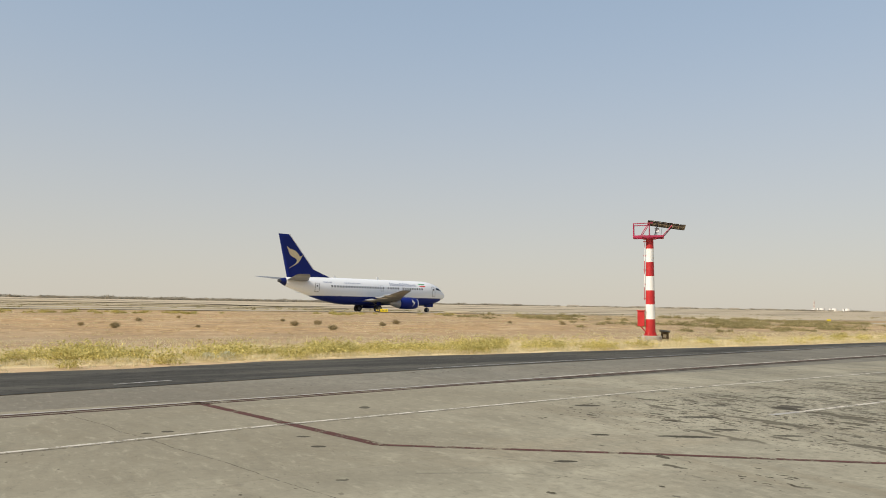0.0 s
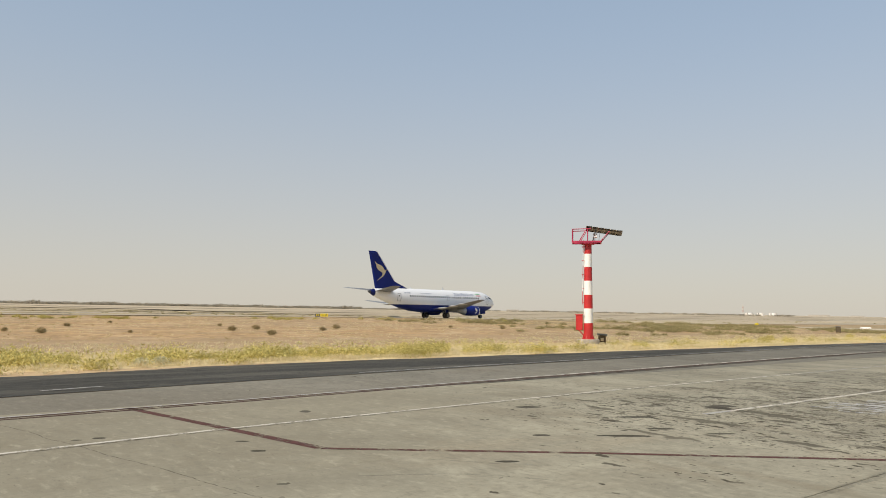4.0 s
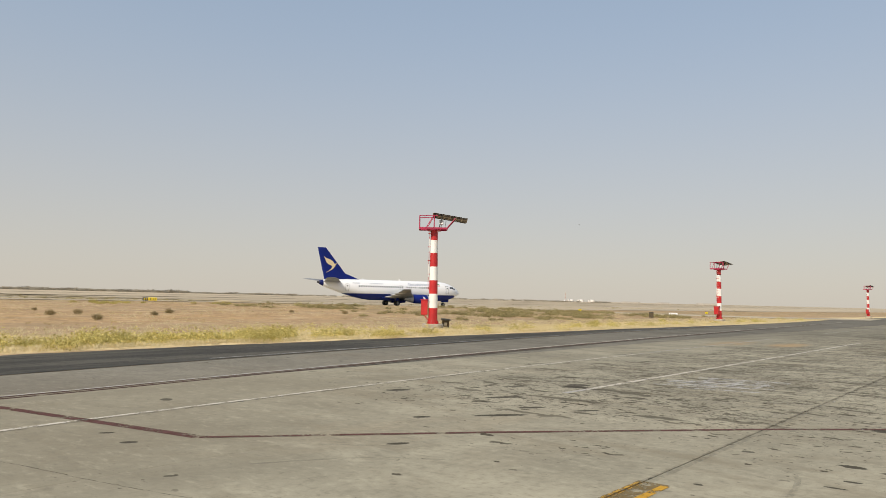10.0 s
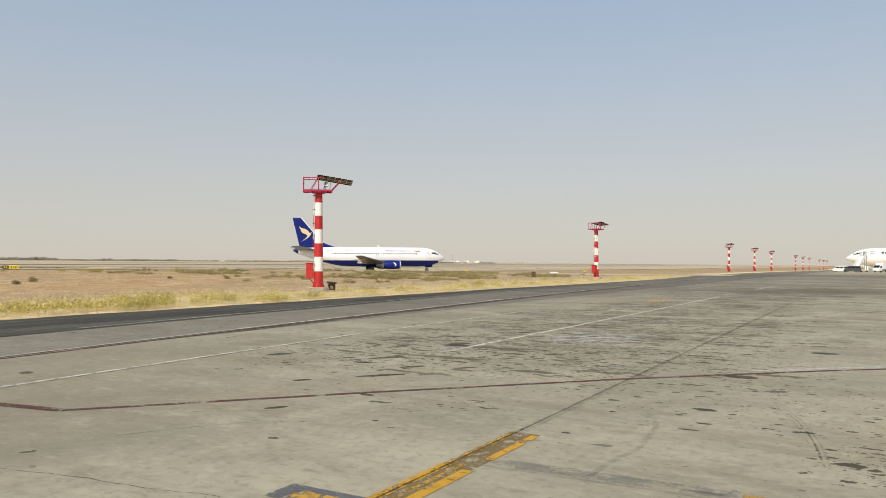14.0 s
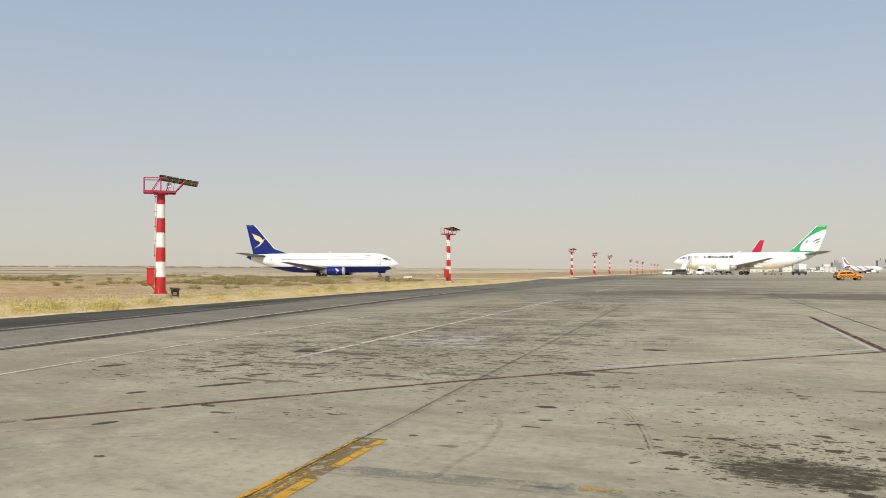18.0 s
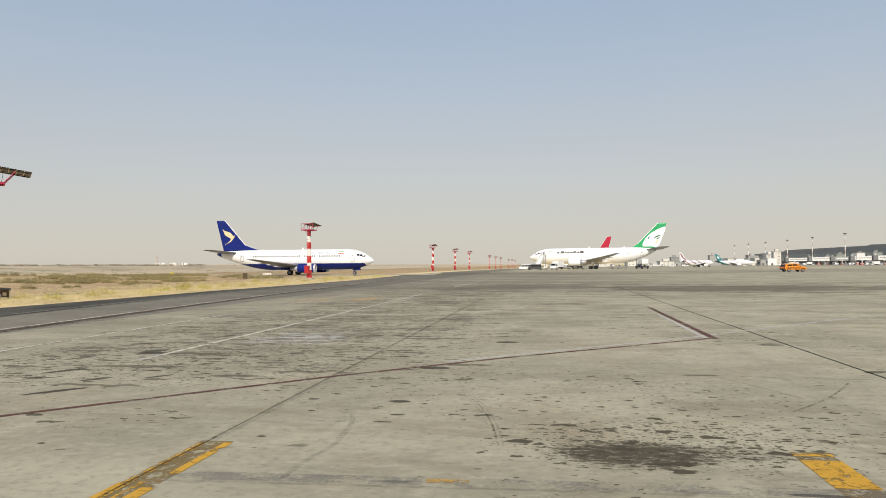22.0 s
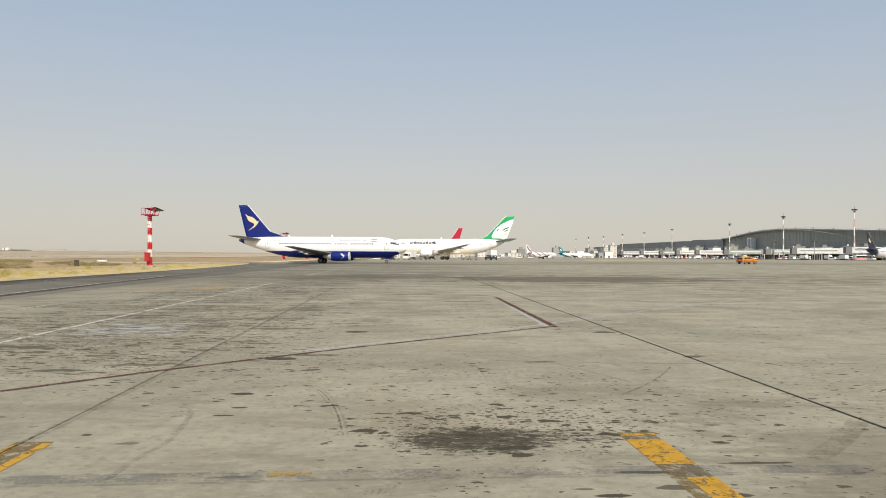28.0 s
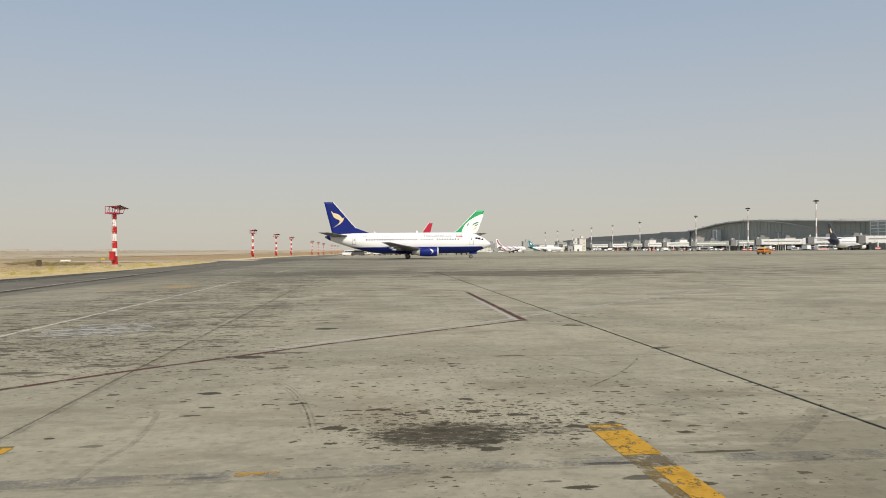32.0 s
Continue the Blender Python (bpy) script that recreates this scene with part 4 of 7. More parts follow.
def airliner(name, m, label, sx=1.0, sr=1.0, fin=None, paint=None, belly=None, windows=True, detail=True, wing=1.0, sides=(-1, 1), engine=1.0, titles=None, group="", sweep=0.0, rise=0.0, cowl_back=2.3, eng_r=1.0, eng_x=0.0, eng_z=0.0, drop=0.0, chord=1.0, fore=0.0, tail_k=1.0):
    """A twin-jet: nose along +x, its main wheels at x = 0. fin: outline of the fin; paint: its parts' materials."""
    plane = thing(name, m, label, "aircraft", group)
    rings, rows = fuselage_rings(sx, sr, tail_k)
    part("fuselage", lathe(bmesh.new(), rings), paint["body"], plane, paint["body_label"], smooth=True)
    # wing box under the middle
    bm = bmesh.new()
    lathe(bm, [[(x * sx, w * math.sin(2 * math.pi * i / 16) * sr, (1.62 + h * math.cos(2 * math.pi * i / 16)) * sr) for i in range(16)] for x, w, h in
               ((5.6, 0.5, 0.15), (4.6, 1.35, 0.5), (2.5, 1.75, 0.66), (-1.5, 1.75, 0.66), (-3.4, 1.2, 0.45), (-4.6, 0.4, 0.12))])
    part("belly_fairing", bm, paint["belly"], plane, "blister under the wing roots", smooth=True)
    # fin with its rudder
    bm = bmesh.new()
    k = len(fin)
    mid = [bm.verts.new((x * sx, 0, z * sr)) for x, z in fin]
    cx, cz = sum(p[0] for p in fin) / k, sum(p[1] for p in fin) / k
    flats = [[bm.verts.new(((x * 0.86 + cx * 0.14) * sx, s * 0.17 * sr * (1.25 - 0.75 * (z - 5) / 6), (z * 0.9 + cz * 0.1) * sr)) for x, z in fin] for s in (-1, 1)]
    for j, ring in enumerate(flats):
        bm.faces.new(ring)
        for i in range(k):
            bm.faces.new((mid[i], mid[(i + 1) % k], ring[(i + 1) % k], ring[i]))
    tail = part("fin", bm, paint["fin"], plane, paint["fin_label"])
    for s in sides:
        paint_marks(tail, paint, s, sx, sr)
    part("fin_edge", plate([(x * sx, z * sr) for x, z in ((fin[0][0] - 0.05, fin[0][1] + 0.05), (fin[1][0] + 0.1, fin[1][1] + 0.05), (fin[2][0] + 0.14, fin[2][1] + 0.05), (fin[2][0] - 0.02, fin[2][1] - 0.05), (fin[1][0] - 0.05, fin[1][1] - 0.03), (fin[0][0], fin[0][1] - 0.03))], 0.06 * sr), WHITE, tail, "pale metal leading edge")
    cone = bmesh.new()
    end = (-9 - 7.02 * tail_k) * sx
    rod(cone, (end + 0.25 * sx, 0, 4.32 * sr), (end - 0.13 * sx, 0, 4.35 * sr), 0.3 * sr, 0.2 * sr, 12)
    part("exhaust_cone", cone, DARK, plane, "dark exhaust at the tail cone")
    for s in (-1, 1):
        cuts = [(5.3, -2.3, 1.3, 1.55, 0.85), (3.9, -2.25, 3.2, 1.72, 0.66), (2.5, -2.2, 5.2, 1.95, 0.48),
                (-0.7 - 0.55 * sweep, -3.5 - 0.5 * sweep, 10.0 * wing, 2.55 + 0.5 * rise, 0.28), (-3.1 - sweep, -4.7 - sweep, 14.3 * wing, 3.1 + rise, 0.12)]
        w = part("wing", foil([((b + fore + (a - b) * chord) * sx, (b + fore) * sx, s * y * sr, z * sr, t * chord * sr) for a, b, y, z, t in cuts]), paint.get("wing", WINGGREY), plane, "swept grey wing", smooth=True)
        for y, x in ((3.6, -2.2), (6.6, -2.6), (9.4, -3.3 - 0.4 * sweep)):
            bm = bmesh.new()
            zf = 1.36 + 0.115 * y + 0.03 * rise * y
            lathe(bm, [[((x + fore) * sx + u, s * y * sr * wing + r_ * sr * math.sin(i * math.pi / 4), (zf + dz_ + r_ * math.cos(i * math.pi / 4)) * sr) for i in range(8)]
                       for u, r_, dz_ in ((2.0 * sx, 0.03, 0.1), (1.3 * sx, 0.15, 0.04), (0.3 * sx, 0.2, 0.0), (-0.5 * sx, 0.12, -0.02), (-0.95 * sx, 0.03, 0.0))])
            part("flap_fairing", bm, FAIRING, w, smooth=True)
        part("tailplane", foil([(-11.4 * sx, -15.0 * sx, s * 0.5 * sr, 4.45 * sr, 0.42 * sr), (-13.9 * sx, -16.4 * sx, s * 5.0 * sr, 4.95 * sr, 0.2 * sr), (-14.85 * sx, -16.7 * sx, s * 6.35 * sr, 5.1 * sr, 0.1 * sr)]), paint.get("wing", WINGGREY), plane, "grey tailplane", smooth=True)
        # engine: cowl, lip, fan, exhaust, pylon
        ey, ez = s * 4.83 * sr * engine, (1.32 + eng_z) * sr
        n = 22

        def ring(x, r, flat=0.0):
            r *= eng_r
            return [((x + eng_x) * sx, ey + r * sr * math.sin(2 * math.pi * i / n), ez + sr * r * (math.cos(2 * math.pi * i / n) if math.cos(2 * math.pi * i / n) > -0.75 else -0.75 - (-0.75 - math.cos(2 * math.pi * i / n)) * (1 - flat))) for i in range(n)]
        cowl = part("engine_cowl", lathe(bmesh.new(), [ring(cowl_back, 0.72), ring(cowl_back + 0.3, 0.8), ring(3.6, 0.98, 0.5), ring(4.8, 0.99, 0.6), ring(5.6, 0.9, 0.6)], close=False), paint["cowl"], plane, paint["cowl_label"], smooth=True)
        part("inlet_lip", lathe(bmesh.new(), [ring(5.55, 0.91, 0.6), ring(5.8, 0.84, 0.6), ring(5.86, 0.76, 0.5), ring(5.7, 0.69, 0.4), ring(5.0, 0.66, 0.2)], close=False), LIP, cowl, "bright metal inlet lip", smooth=True)
        fan = lathe(bmesh.new(), [ring(4.98, 0.67, 0.2), ring(5.02, 0.25), ring(5.35, 0.03)])
        part("fan", fan, DARK, cowl, "dark fan and spinner")
        part("exhaust", lathe(bmesh.new(), [ring(cowl_back - 1.55, 0.2), ring(cowl_back - 1.2, 0.42), ring(cowl_back - 0.8, 0.52), ring(cowl_back + 0.1, 0.74)]), ALLOY, cowl, "grey metal exhaust", smooth=True)
        py = slab((-0.5 * sx, ey - 0.13 * sr, ez + 0.55 * sr), ((4.3 + eng_x) * sx, ey + 0.13 * sr, ez + 0.98 * sr), 0.05)
        part("pylon", py, paint["belly"], cowl)
        if "engine_mark" in paint:
            for e in (-1, 1):
                part("emblem", plate([(x * sx + 4.5 * sx, z * sr + ez + 0.12) for x, z in bird_mark(0.36)], 0.02, "y", ey + e * 1.0 * sr), WHITE, cowl, "pale bird emblem")
    # undercarriage
    r, gx_ = 0.51 * sr, fore * sx
    for s in (-1, 1):
        leg = part("main_gear_leg", bar((0.1 * sx + gx_, s * 2.35 * sr, 1.75 * sr), (gx_, s * 2.62 * sr, r - drop), 0.13 * sr, 0.1 * sr, 10), ALLOY, plane, "grey main undercarriage leg")
        part("axle", bar((gx_, (s * 2.62 - 0.42) * sr, r - drop), (gx_, (s * 2.62 + 0.42) * sr, r - drop), 0.08 * sr, n=8), ALLOY, leg)
        part("side_strut", bar((gx_ + 0.05, s * 1.1 * sr, 1.5 * sr), (gx_, s * 2.5 * sr, 0.95 * sr), 0.06 * sr, n=6), ALLOY, leg)
        part("gear_door", slab((gx_ - 0.35 * sx, s * 2.85 * sr - 0.03, 0.85 * sr), (gx_ + 0.35 * sx, s * 2.85 * sr + 0.03, 1.75 * sr), 0.01), paint["belly"], leg)
        for d in ((-0.3, 0.3) if sr < 1.3 else (-0.38, 0.38)):
            if sr < 1.3:
                wheel(plane, gx_, (s * 2.62 + d) * sr, r, 0.36 * sr)
            else:
                for dx in (-0.62, 0.62):
                    wheel(plane, gx_ + dx * sr, (s * 2.62 + d) * sr, r * 0.85, 0.3 * sr).location.z -= drop
    nl = part("nose_gear_leg", bar((12.45 * sx, 0, 1.5 * sr), (12.45 * sx, 0, 0.34 * sr - drop), 0.1 * sr, 0.08 * sr, 10), ALLOY, plane, "grey nose undercarriage leg")
    part("drag_strut", bar((13.6 * sx, 0, 1.6 * sr), (12.5 * sx, 0, 0.75 * sr), 0.05 * sr, n=6), ALLOY, nl)
    for s in (-1, 1):
        part("nose_gear_door", slab((12.1 * sx, s * 0.36 * sr - 0.02, 0.85 * sr), (13.6 * sx, s * 0.36 * sr + 0.02, 1.5 * sr), 0.01), paint["belly"], nl)
        wheel(plane, 12.45 * sx, s * 0.19 * sr, 0.345 * sr, 0.2 * sr).location.z -= drop
    if not detail:
        for s in sides:
            body_panel("cockpit_window", 14.15, 14.95, 3.3, 3.72, rows, sx, sr, s, GLASS, plane)
            body_panel("window_row", -8.0, 10.0, 3.42, 3.62, rows, sx, sr, s, GREY, plane, "row of small cabin windows")
        return plane
    for s in sides:
        for x0, x1, z0, z1 in ((14.32, 14.85, 3.52, 3.86), (13.78, 14.26, 3.64, 4.02), (13.25, 13.72, 3.72, 4.05)):
            body_panel("cockpit_window", x0, x1, z0, z1, rows, sx, sr, s, GLASS, plane, "dark cockpit side window" if x0 > 14.3 else "", lift=0.03)
        for x0, x1, z0, z1 in ((12.1, 12.85, 2.6, 4.2), (-10.75, -10.05, 2.85, 4.15)):
            body_frame("door_seam", x0, x1, z0, z1, 0.05, rows, sx, sr, s, GREY, plane)
            body_panel("door_window", (x0 + x1) / 2 - 0.1, (x0 + x1) / 2 + 0.1, 3.62, 3.86, rows, sx, sr, s, GLASS, plane)
        body_frame("overwing_exit_seam", 1.15, 1.65, 3.2, 4.1, 0.04, rows, sx, sr, s, GREY, plane)
        if windows:
            for i in range(36):
                if i in (20, 26):
                    continue
                x = -7.95 + i * 0.508
                body_panel("cabin_window", x - 0.115, x + 0.115, 3.58, 3.90, rows, sx, sr, s, GLASS, plane)
        if titles:
            titles(plane, rows, sx, sr, s)
    part("antenna", plate([(-6.5 * sx, 4.9 * sr), (-6.1 * sx, 4.9 * sr), (-6.4 * sx, 5.36 * sr), (-6.6 * sx, 5.36 * sr)], 0.04), WHITE, plane, "small blade antenna")
    part("antenna", plate([(1.7 * sx, 4.95 * sr), (2.2 * sx, 4.95 * sr), (1.85 * sx, 5.5 * sr), (1.65 * sx, 5.5 * sr)], 0.04), WHITE, plane)
    part("antenna", plate([(6.0 * sx, 0.85 * sr), (6.4 * sx, 1.1 * sr), (6.4 * sx, 1.2 * sr), (5.8 * sx, 1.15 * sr)], 0.04), WHITE, plane)
    return plane


def paint_marks(tail, paint, s, sx, sr):
    for outline, material, text, lift in paint.get("fin_marks", ()):
        pts = [(x * sx, z * sr) for x, z in outline]
        bm = bmesh.new()
        ins, outs = [], []
        for x, z in pts:
            y = s * sr * (0.176 * (1.25 - 0.75 * (z / sr - 5) / 6) + lift)
            ins.append(bm.verts.new((x, y - s * 0.05, z)))
            outs.append(bm.verts.new((x, y, z)))
        bm.faces.new(outs)
        for i in range(len(pts)):
            j = (i + 1) % len(pts)
            bm.faces.new((ins[i], ins[j], outs[j], outs[i]))
        part("fin_emblem", bm, material, tail, text)


def two_tone(name, upper, lower):
    """Body paint: white above, blue below a level line, rising to the tail."""
    n = Nodes(name)
    x, y, z = n.axes(n.obj)
    line = n.math("SUBTRACT", 2.32, n.math("MULTIPLY", n.ramp(x, 14.5, 15.7), 1.3))
    side = n.ramp(n.math("SUBTRACT", z, line), -0.012, 0.012)
    tail = n.ramp(x, -15.0, -15.1)
    grime = n.noise(1.4, 4, 0.6, n.obj, stretch=(0.25, 1, 1))
    up = n.mix(n.math("MULTIPLY", n.ramp(grime, 0.5, 0.75), 0.18), upper, shade(upper, 0.72))
    seams = n.math("PINGPONG", x, 0.62)
    up = n.mix(n.math("MULTIPLY", n.ramp(seams, 0.012, 0.0), 0.25), up, shade(upper, 0.5))
    col = n.mix(side, lower, up)
    col = n.mix(tail, col, shade(lower, 0.55))
    return n.set(color=col, rough=0.45, spec=0.25)


def shapes_row(plane, rows, sx, sr, s, name, x0, x1, z0, widths, height, material, label, caps=(0,), skew=0.0, weight=0.24):
    """A line of plain upright strokes where a name is painted: two to each character, tall ones at the capitals."""
    total = sum(widths)
    x = x0
    for k, w in enumerate(widths):
        step = (x1 - x0) * w / total
        h = height * (1.0 if k in caps else 0.66 + 0.06 * (k % 3))
        for u, q in ((0.1, 1.0), (0.9 - weight, 0.86)):
            if w > 0.5 or u < 0.2:
                body_panel(name, x + step * u, x + step * (u + weight * max(1.0, 0.6 / w)), z0, z0 + h * q, rows, sx, sr, s, material, plane, label if k == 0 else "", lift=0.012, skew=skew)
        x += step


def flag(plane, rows, sx, sr, s, x0, x1, z0, h):
    for k, m in enumerate((FLAG_RED, WHITE, FLAG_GREEN)):
        body_panel("flag_stripe", x0, x1, z0 + h * k, z0 + h * k + h * 0.96, rows, sx, sr, s, m, plane)


def blue_titles(plane, rows, sx, sr, s):
    shapes_row(plane, rows, sx, sr, s, "title_shape", 3.2, 8.7, 4.12, (1.1, 0.8, 0.6, 0.8, 0.7, 0.9, 0.4, 1.1, 0.4, 0.6, 0.4, 0.4, 0.9, 0.8, 0.7), 0.55, LETTER, "slate grey painted title, plain strokes", caps=(0, 5, 7, 9))
    shapes_row(plane, rows, sx, sr, s, "script_shape", -5.6, -2.7, 4.2, (0.8, 0.5, 1.2, 0.4, 0.9, 0.5, 1.1, 0.7), 0.26, LETTER, "grey painted script, plain strokes", caps=(1, 5))
    shapes_row(plane, rows, sx, sr, s, "mark_bar", -9.3, -7.8, 4.2, (1, 1, 0.5, 1, 1, 1), 0.24, LETTER, "grey bars of a registration mark", caps=(0, 1, 3, 4, 5))
    flag(plane, rows, sx, sr, s, 9.45, 10.7, 4.14, 0.16)


FIN = [(-6.9, 4.9), (-10.2, 6.05), (-14.6, 11.12), (-16.3, 11.12), (-14.75, 4.9)]
blue_paint = {"body": two_tone("white_over_blue_paint", (0.82, 0.83, 0.84), (0.0055, 0.018, 0.165)), "body_label": "white body with a deep blue belly", "belly": BLUE, "fin": BLUE, "fin_label": "deep blue fin",
              "cowl": BLUE, "cowl_label": "deep blue engine cowl", "engine_mark": True,
              "fin_marks": [([(-13.75 + x * 1.22, 7.75 + z) for x, z in bird_mark(1.05)], GOLD, "pale gold bird emblem", 0.012)]}
jet = airliner("airliner", pose(56, 104, 1, 0, 0, 8), "white and deep blue twin-engined airliner taxiing, gold bird on its fin", sr=1.01, fin=FIN, paint=blue_paint, titles=blue_titles)
JET_ROWS = [
    (0, 56.16, 103.86, 8.5),
    (1, 63.85, 104.55, 8.4),
    (2, 71.22, 105.20, 8.1),
    (4.5, 86.16, 106.46, 7.7),
    (6, 93.28, 106.95, 4.6),
    (7, 97.99, 106.82, 0.3),
    (8, 102.65, 106.35, -5.6),
    (9, 107.22, 105.55, -12.6),
    (11, 116.88, 101.87, -28.0),
    (13, 125.24, 96.47, -40.7),
    (14, 129.06, 93.05, -47.3),
    (16.5, 136.72, 82.65, -64.9),
    (18, 139.92, 74.97, -74.8),
    (20, 142.74, 63.35, -84.2),
    (23, 144.30, 45.15, -88.3),
    (25, 144.90, 33.45, -89.8),
    (28, 145.05, 15.40, -91.8),
    (30, 145.15, 4.40, -92.4),
    (32, 145.60, -7.02, -92.6),
]


# ---- parked aircraft ----
def at_ground(x, y, heading, lift=0.0):
    return pose(x, y, ground_height(x, y) + lift, 0, 0, heading)


def green_titles(plane, rows, sx, sr, s):
    shapes_row(plane, rows, sx, sr, s, "title_shape", 2.9, 9.5, 3.72, (1.3, 0.9, 0.9, 0.9, 0.9, 0.6, 1.1, 0.4, 0.7), 0.66, DARK, "black slanted painted title, plain strokes", caps=(0, 2, 6), skew=0.25, weight=0.40)
    shapes_row(plane, rows, sx, sr, s, "mark_bar", -8.2, -7.2, 3.5, (1, 1, 1, 1), 0.2, DARK, "dark bars of a registration mark")
    flag(plane, rows, sx, sr, s, 10.75, 11.6, 3.78, 0.18)
    # doorway shade laid on as a grey panel; the hull has no opening
    body_panel("open_door", 12.3, 13.0, 3.2, 4.3, rows, sx, sr, s, GREY, plane, "grey panel standing for a shaded open doorway", lift=0.02)


def fin_map(points):
    return [(-16.2 + (u - 908) / -22.0, 5.0 + (212 - v) / 22.0) for u, v in points]


WIDE_FIN = [(-7.9, 4.9), (-9.6, 6.0), (-14.35, 11.22), (-16.25, 11.22), (-13.9, 4.7)]
DEEP_GREEN = surface("deep_green_leaf_paint", (0.02, 0.16, 0.08), 0.4, vary=0.1, relief=0.0)
LEAF_YELLOW = surface("pale_yellow_leaf_paint", (0.72, 0.66, 0.30), 0.4, vary=0.1, relief=0.0)
plain = {"body": HULL, "body_label": "plain white body", "belly": HULL, "cowl": HULL, "cowl_label": "white engine cowl"}
green_paint = dict(plain, wing=PALE_WING, fin=GREEN, fin_label="green fin", fin_marks=[
    (curve_points(fin_map([(903, 99), (870, 108), (836, 127), (808, 152), (791, 180), (788, 204), (826, 206), (864, 206), (887, 152)]), 4), HULL, "white sweep over the fin", 0.012),
    (curve_points(fin_map([(880, 142), (862, 146), (848, 155), (844, 163), (856, 156), (872, 149)]), 3), DEEP_GREEN, "green leaf stroke", 0.03),
    (curve_points(fin_map([(876, 154), (862, 160), (852, 169), (861, 166), (872, 160)]), 3), DEEP_GREEN, "green leaf stroke", 0.03),
    (curve_points(fin_map([(867, 170), (855, 178), (846, 190), (856, 187), (864, 180)]), 3), LEAF_YELLOW, "pale yellow leaf stroke", 0.03),
    (curve_points(fin_map([(825, 149), (816, 156), (813, 166), (818, 163), (822, 156)]), 3), DEEP_GREEN, "small green stroke", 0.03)])
parked = airliner("parked_airliner", at_ground(294.8, -18.6, 83.5, 0.62), "parked white wide-body airliner with a green and white fin", sx=1.615, sr=1.51, fin=WIDE_FIN, paint=green_paint, windows=False, wing=1.06, sweep=2.0, rise=0.35, fore=0.9, tail_k=0.66, cowl_back=2.9, eng_r=1.15, eng_x=0.75, eng_z=0.08, drop=0.6, chord=0.74, titles=green_titles, group="parked aircraft")
red_paint = dict(plain, fin=CRIMSON, fin_label="crimson fin", fin_marks=[(curve_points([(-14.9, 6.6), (-14.2, 7.4), (-13.4, 6.9), (-13.2, 6.1), (-14.4, 6.0)], 3), HULL, "white blot on the fin", 0.012)])
airliner("parked_airliner", at_ground(404.6, -15.0, 71.5), "white airliner with a crimson fin, behind another aircraft", sx=1.15, sr=1.5, fin=WIDE_FIN, paint=red_paint, detail=False, group="parked aircraft")
n = Nodes("white_body_mauve_stripes")
bx, by, bz = n.axes(n.obj)
sweeps = n.math("SINE", n.math("ADD", n.math("MULTIPLY", bx, 1.05), n.math("MULTIPLY", bz, 1.7)))
aft = n.math("MULTIPLY", n.ramp(bx, 9.0, 2.0), n.ramp(bz, 1.2, 2.4))
striped = n.set(color=n.mix(n.math("MULTIPLY", n.ramp(sweeps, 0.5, 0.75), aft), (0.80, 0.80, 0.81), (0.36, 0.20, 0.26)), rough=0.35)
n = Nodes("white_body_teal_sweep")
bx, by, bz = n.axes(n.obj)
swept = n.math("SUBTRACT", n.math("ADD", bx, n.math("MULTIPLY", bz, 2.4)), -1.5)
teal_body = n.set(color=n.mix(n.ramp(swept, 0.6, -0.6), (0.80, 0.80, 0.81), (0.04, 0.20, 0.23)), rough=0.35)
pink_paint = dict(plain, body=striped, body_label="white body with mauve sweeping stripes", fin=HULL, fin_label="white fin", fin_marks=[(curve_points([(-9.5, 5.6), (-12.2, 7.4), (-14.6, 10.4), (-15.6, 10.2), (-14.6, 8.0), (-12.6, 6.0)], 3), PINK, "mauve sweep on the fin", 0.012)])
airliner("parked_airliner", at_ground(589, -112, -60), "white airliner with mauve stripes, parked far across the apron", fin=FIN, paint=pink_paint, detail=False, group="parked aircraft")
teal_paint = dict(plain, body=teal_body, body_label="white body with a teal rear", fin=TEAL, fin_label="teal fin", fin_marks=[(curve_points([(-12.6, 7.0), (-13.4, 8.4), (-14.4, 9.0), (-14.3, 7.6)], 3), HULL, "white mark on the fin", 0.012)])
airliner("parked_airliner", at_ground(700, -166, -103), "white airliner with a teal fin, parked far across the apron", fin=FIN, paint=teal_paint, detail=False, group="parked aircraft")
navy_paint = dict(plain, fin=NAVY, fin_label="navy fin", fin_marks=[(curve_points([(-12.6, 7.0), (-13.4, 8.4), (-14.4, 9.0), (-14.3, 7.6)], 3), GOLD, "pale mark on the fin", 0.012)])
n = Nodes("white_body_navy_tail_paint")
bx, _, _ = n.axes(n.obj)
navy_paint["body"] = n.set(color=n.mix(n.ramp(bx, -12.5, -15.5), (0.8, 0.81, 0.82), (0.02, 0.025, 0.06)), rough=0.3)
airliner("parked_airliner", at_ground(415.5, -281, -56), "white wide-body airliner with a navy tail at the terminal", sx=1.5, sr=1.42, fin=WIDE_FIN, paint=navy_paint, detail=False, group="parked aircraft")


# ---- vehicles ----
def road_wheels(parent, xs, half, r=0.33, w=0.22):
    for x in xs:
        for s in (-1, 1):
            wheel(parent, x, s * half, r, w)


def cabin(profile, half, taper=0.88):
    """A body shell from a side outline (x, z), narrowing above the waist."""
    bm = bmesh.new()
    sides = []
    top = max(z for _, z in profile)
    waist = 0.95
    for s in (-1, 1):
        sides.append([bm.verts.new((x, s * half * (1.0 if z <= waist else 1 - (1 - taper) * (z - waist) / max(0.1, top - waist)), z)) for x, z in profile])
    bm.faces.new(sides[0][::-1])
    bm.faces.new(sides[1])
    for i in range(len(profile)):
        j = (i + 1) % len(profile)
        bm.faces.new((sides[0][i], sides[0][j], sides[1][j], sides[1][i]))
    return bm


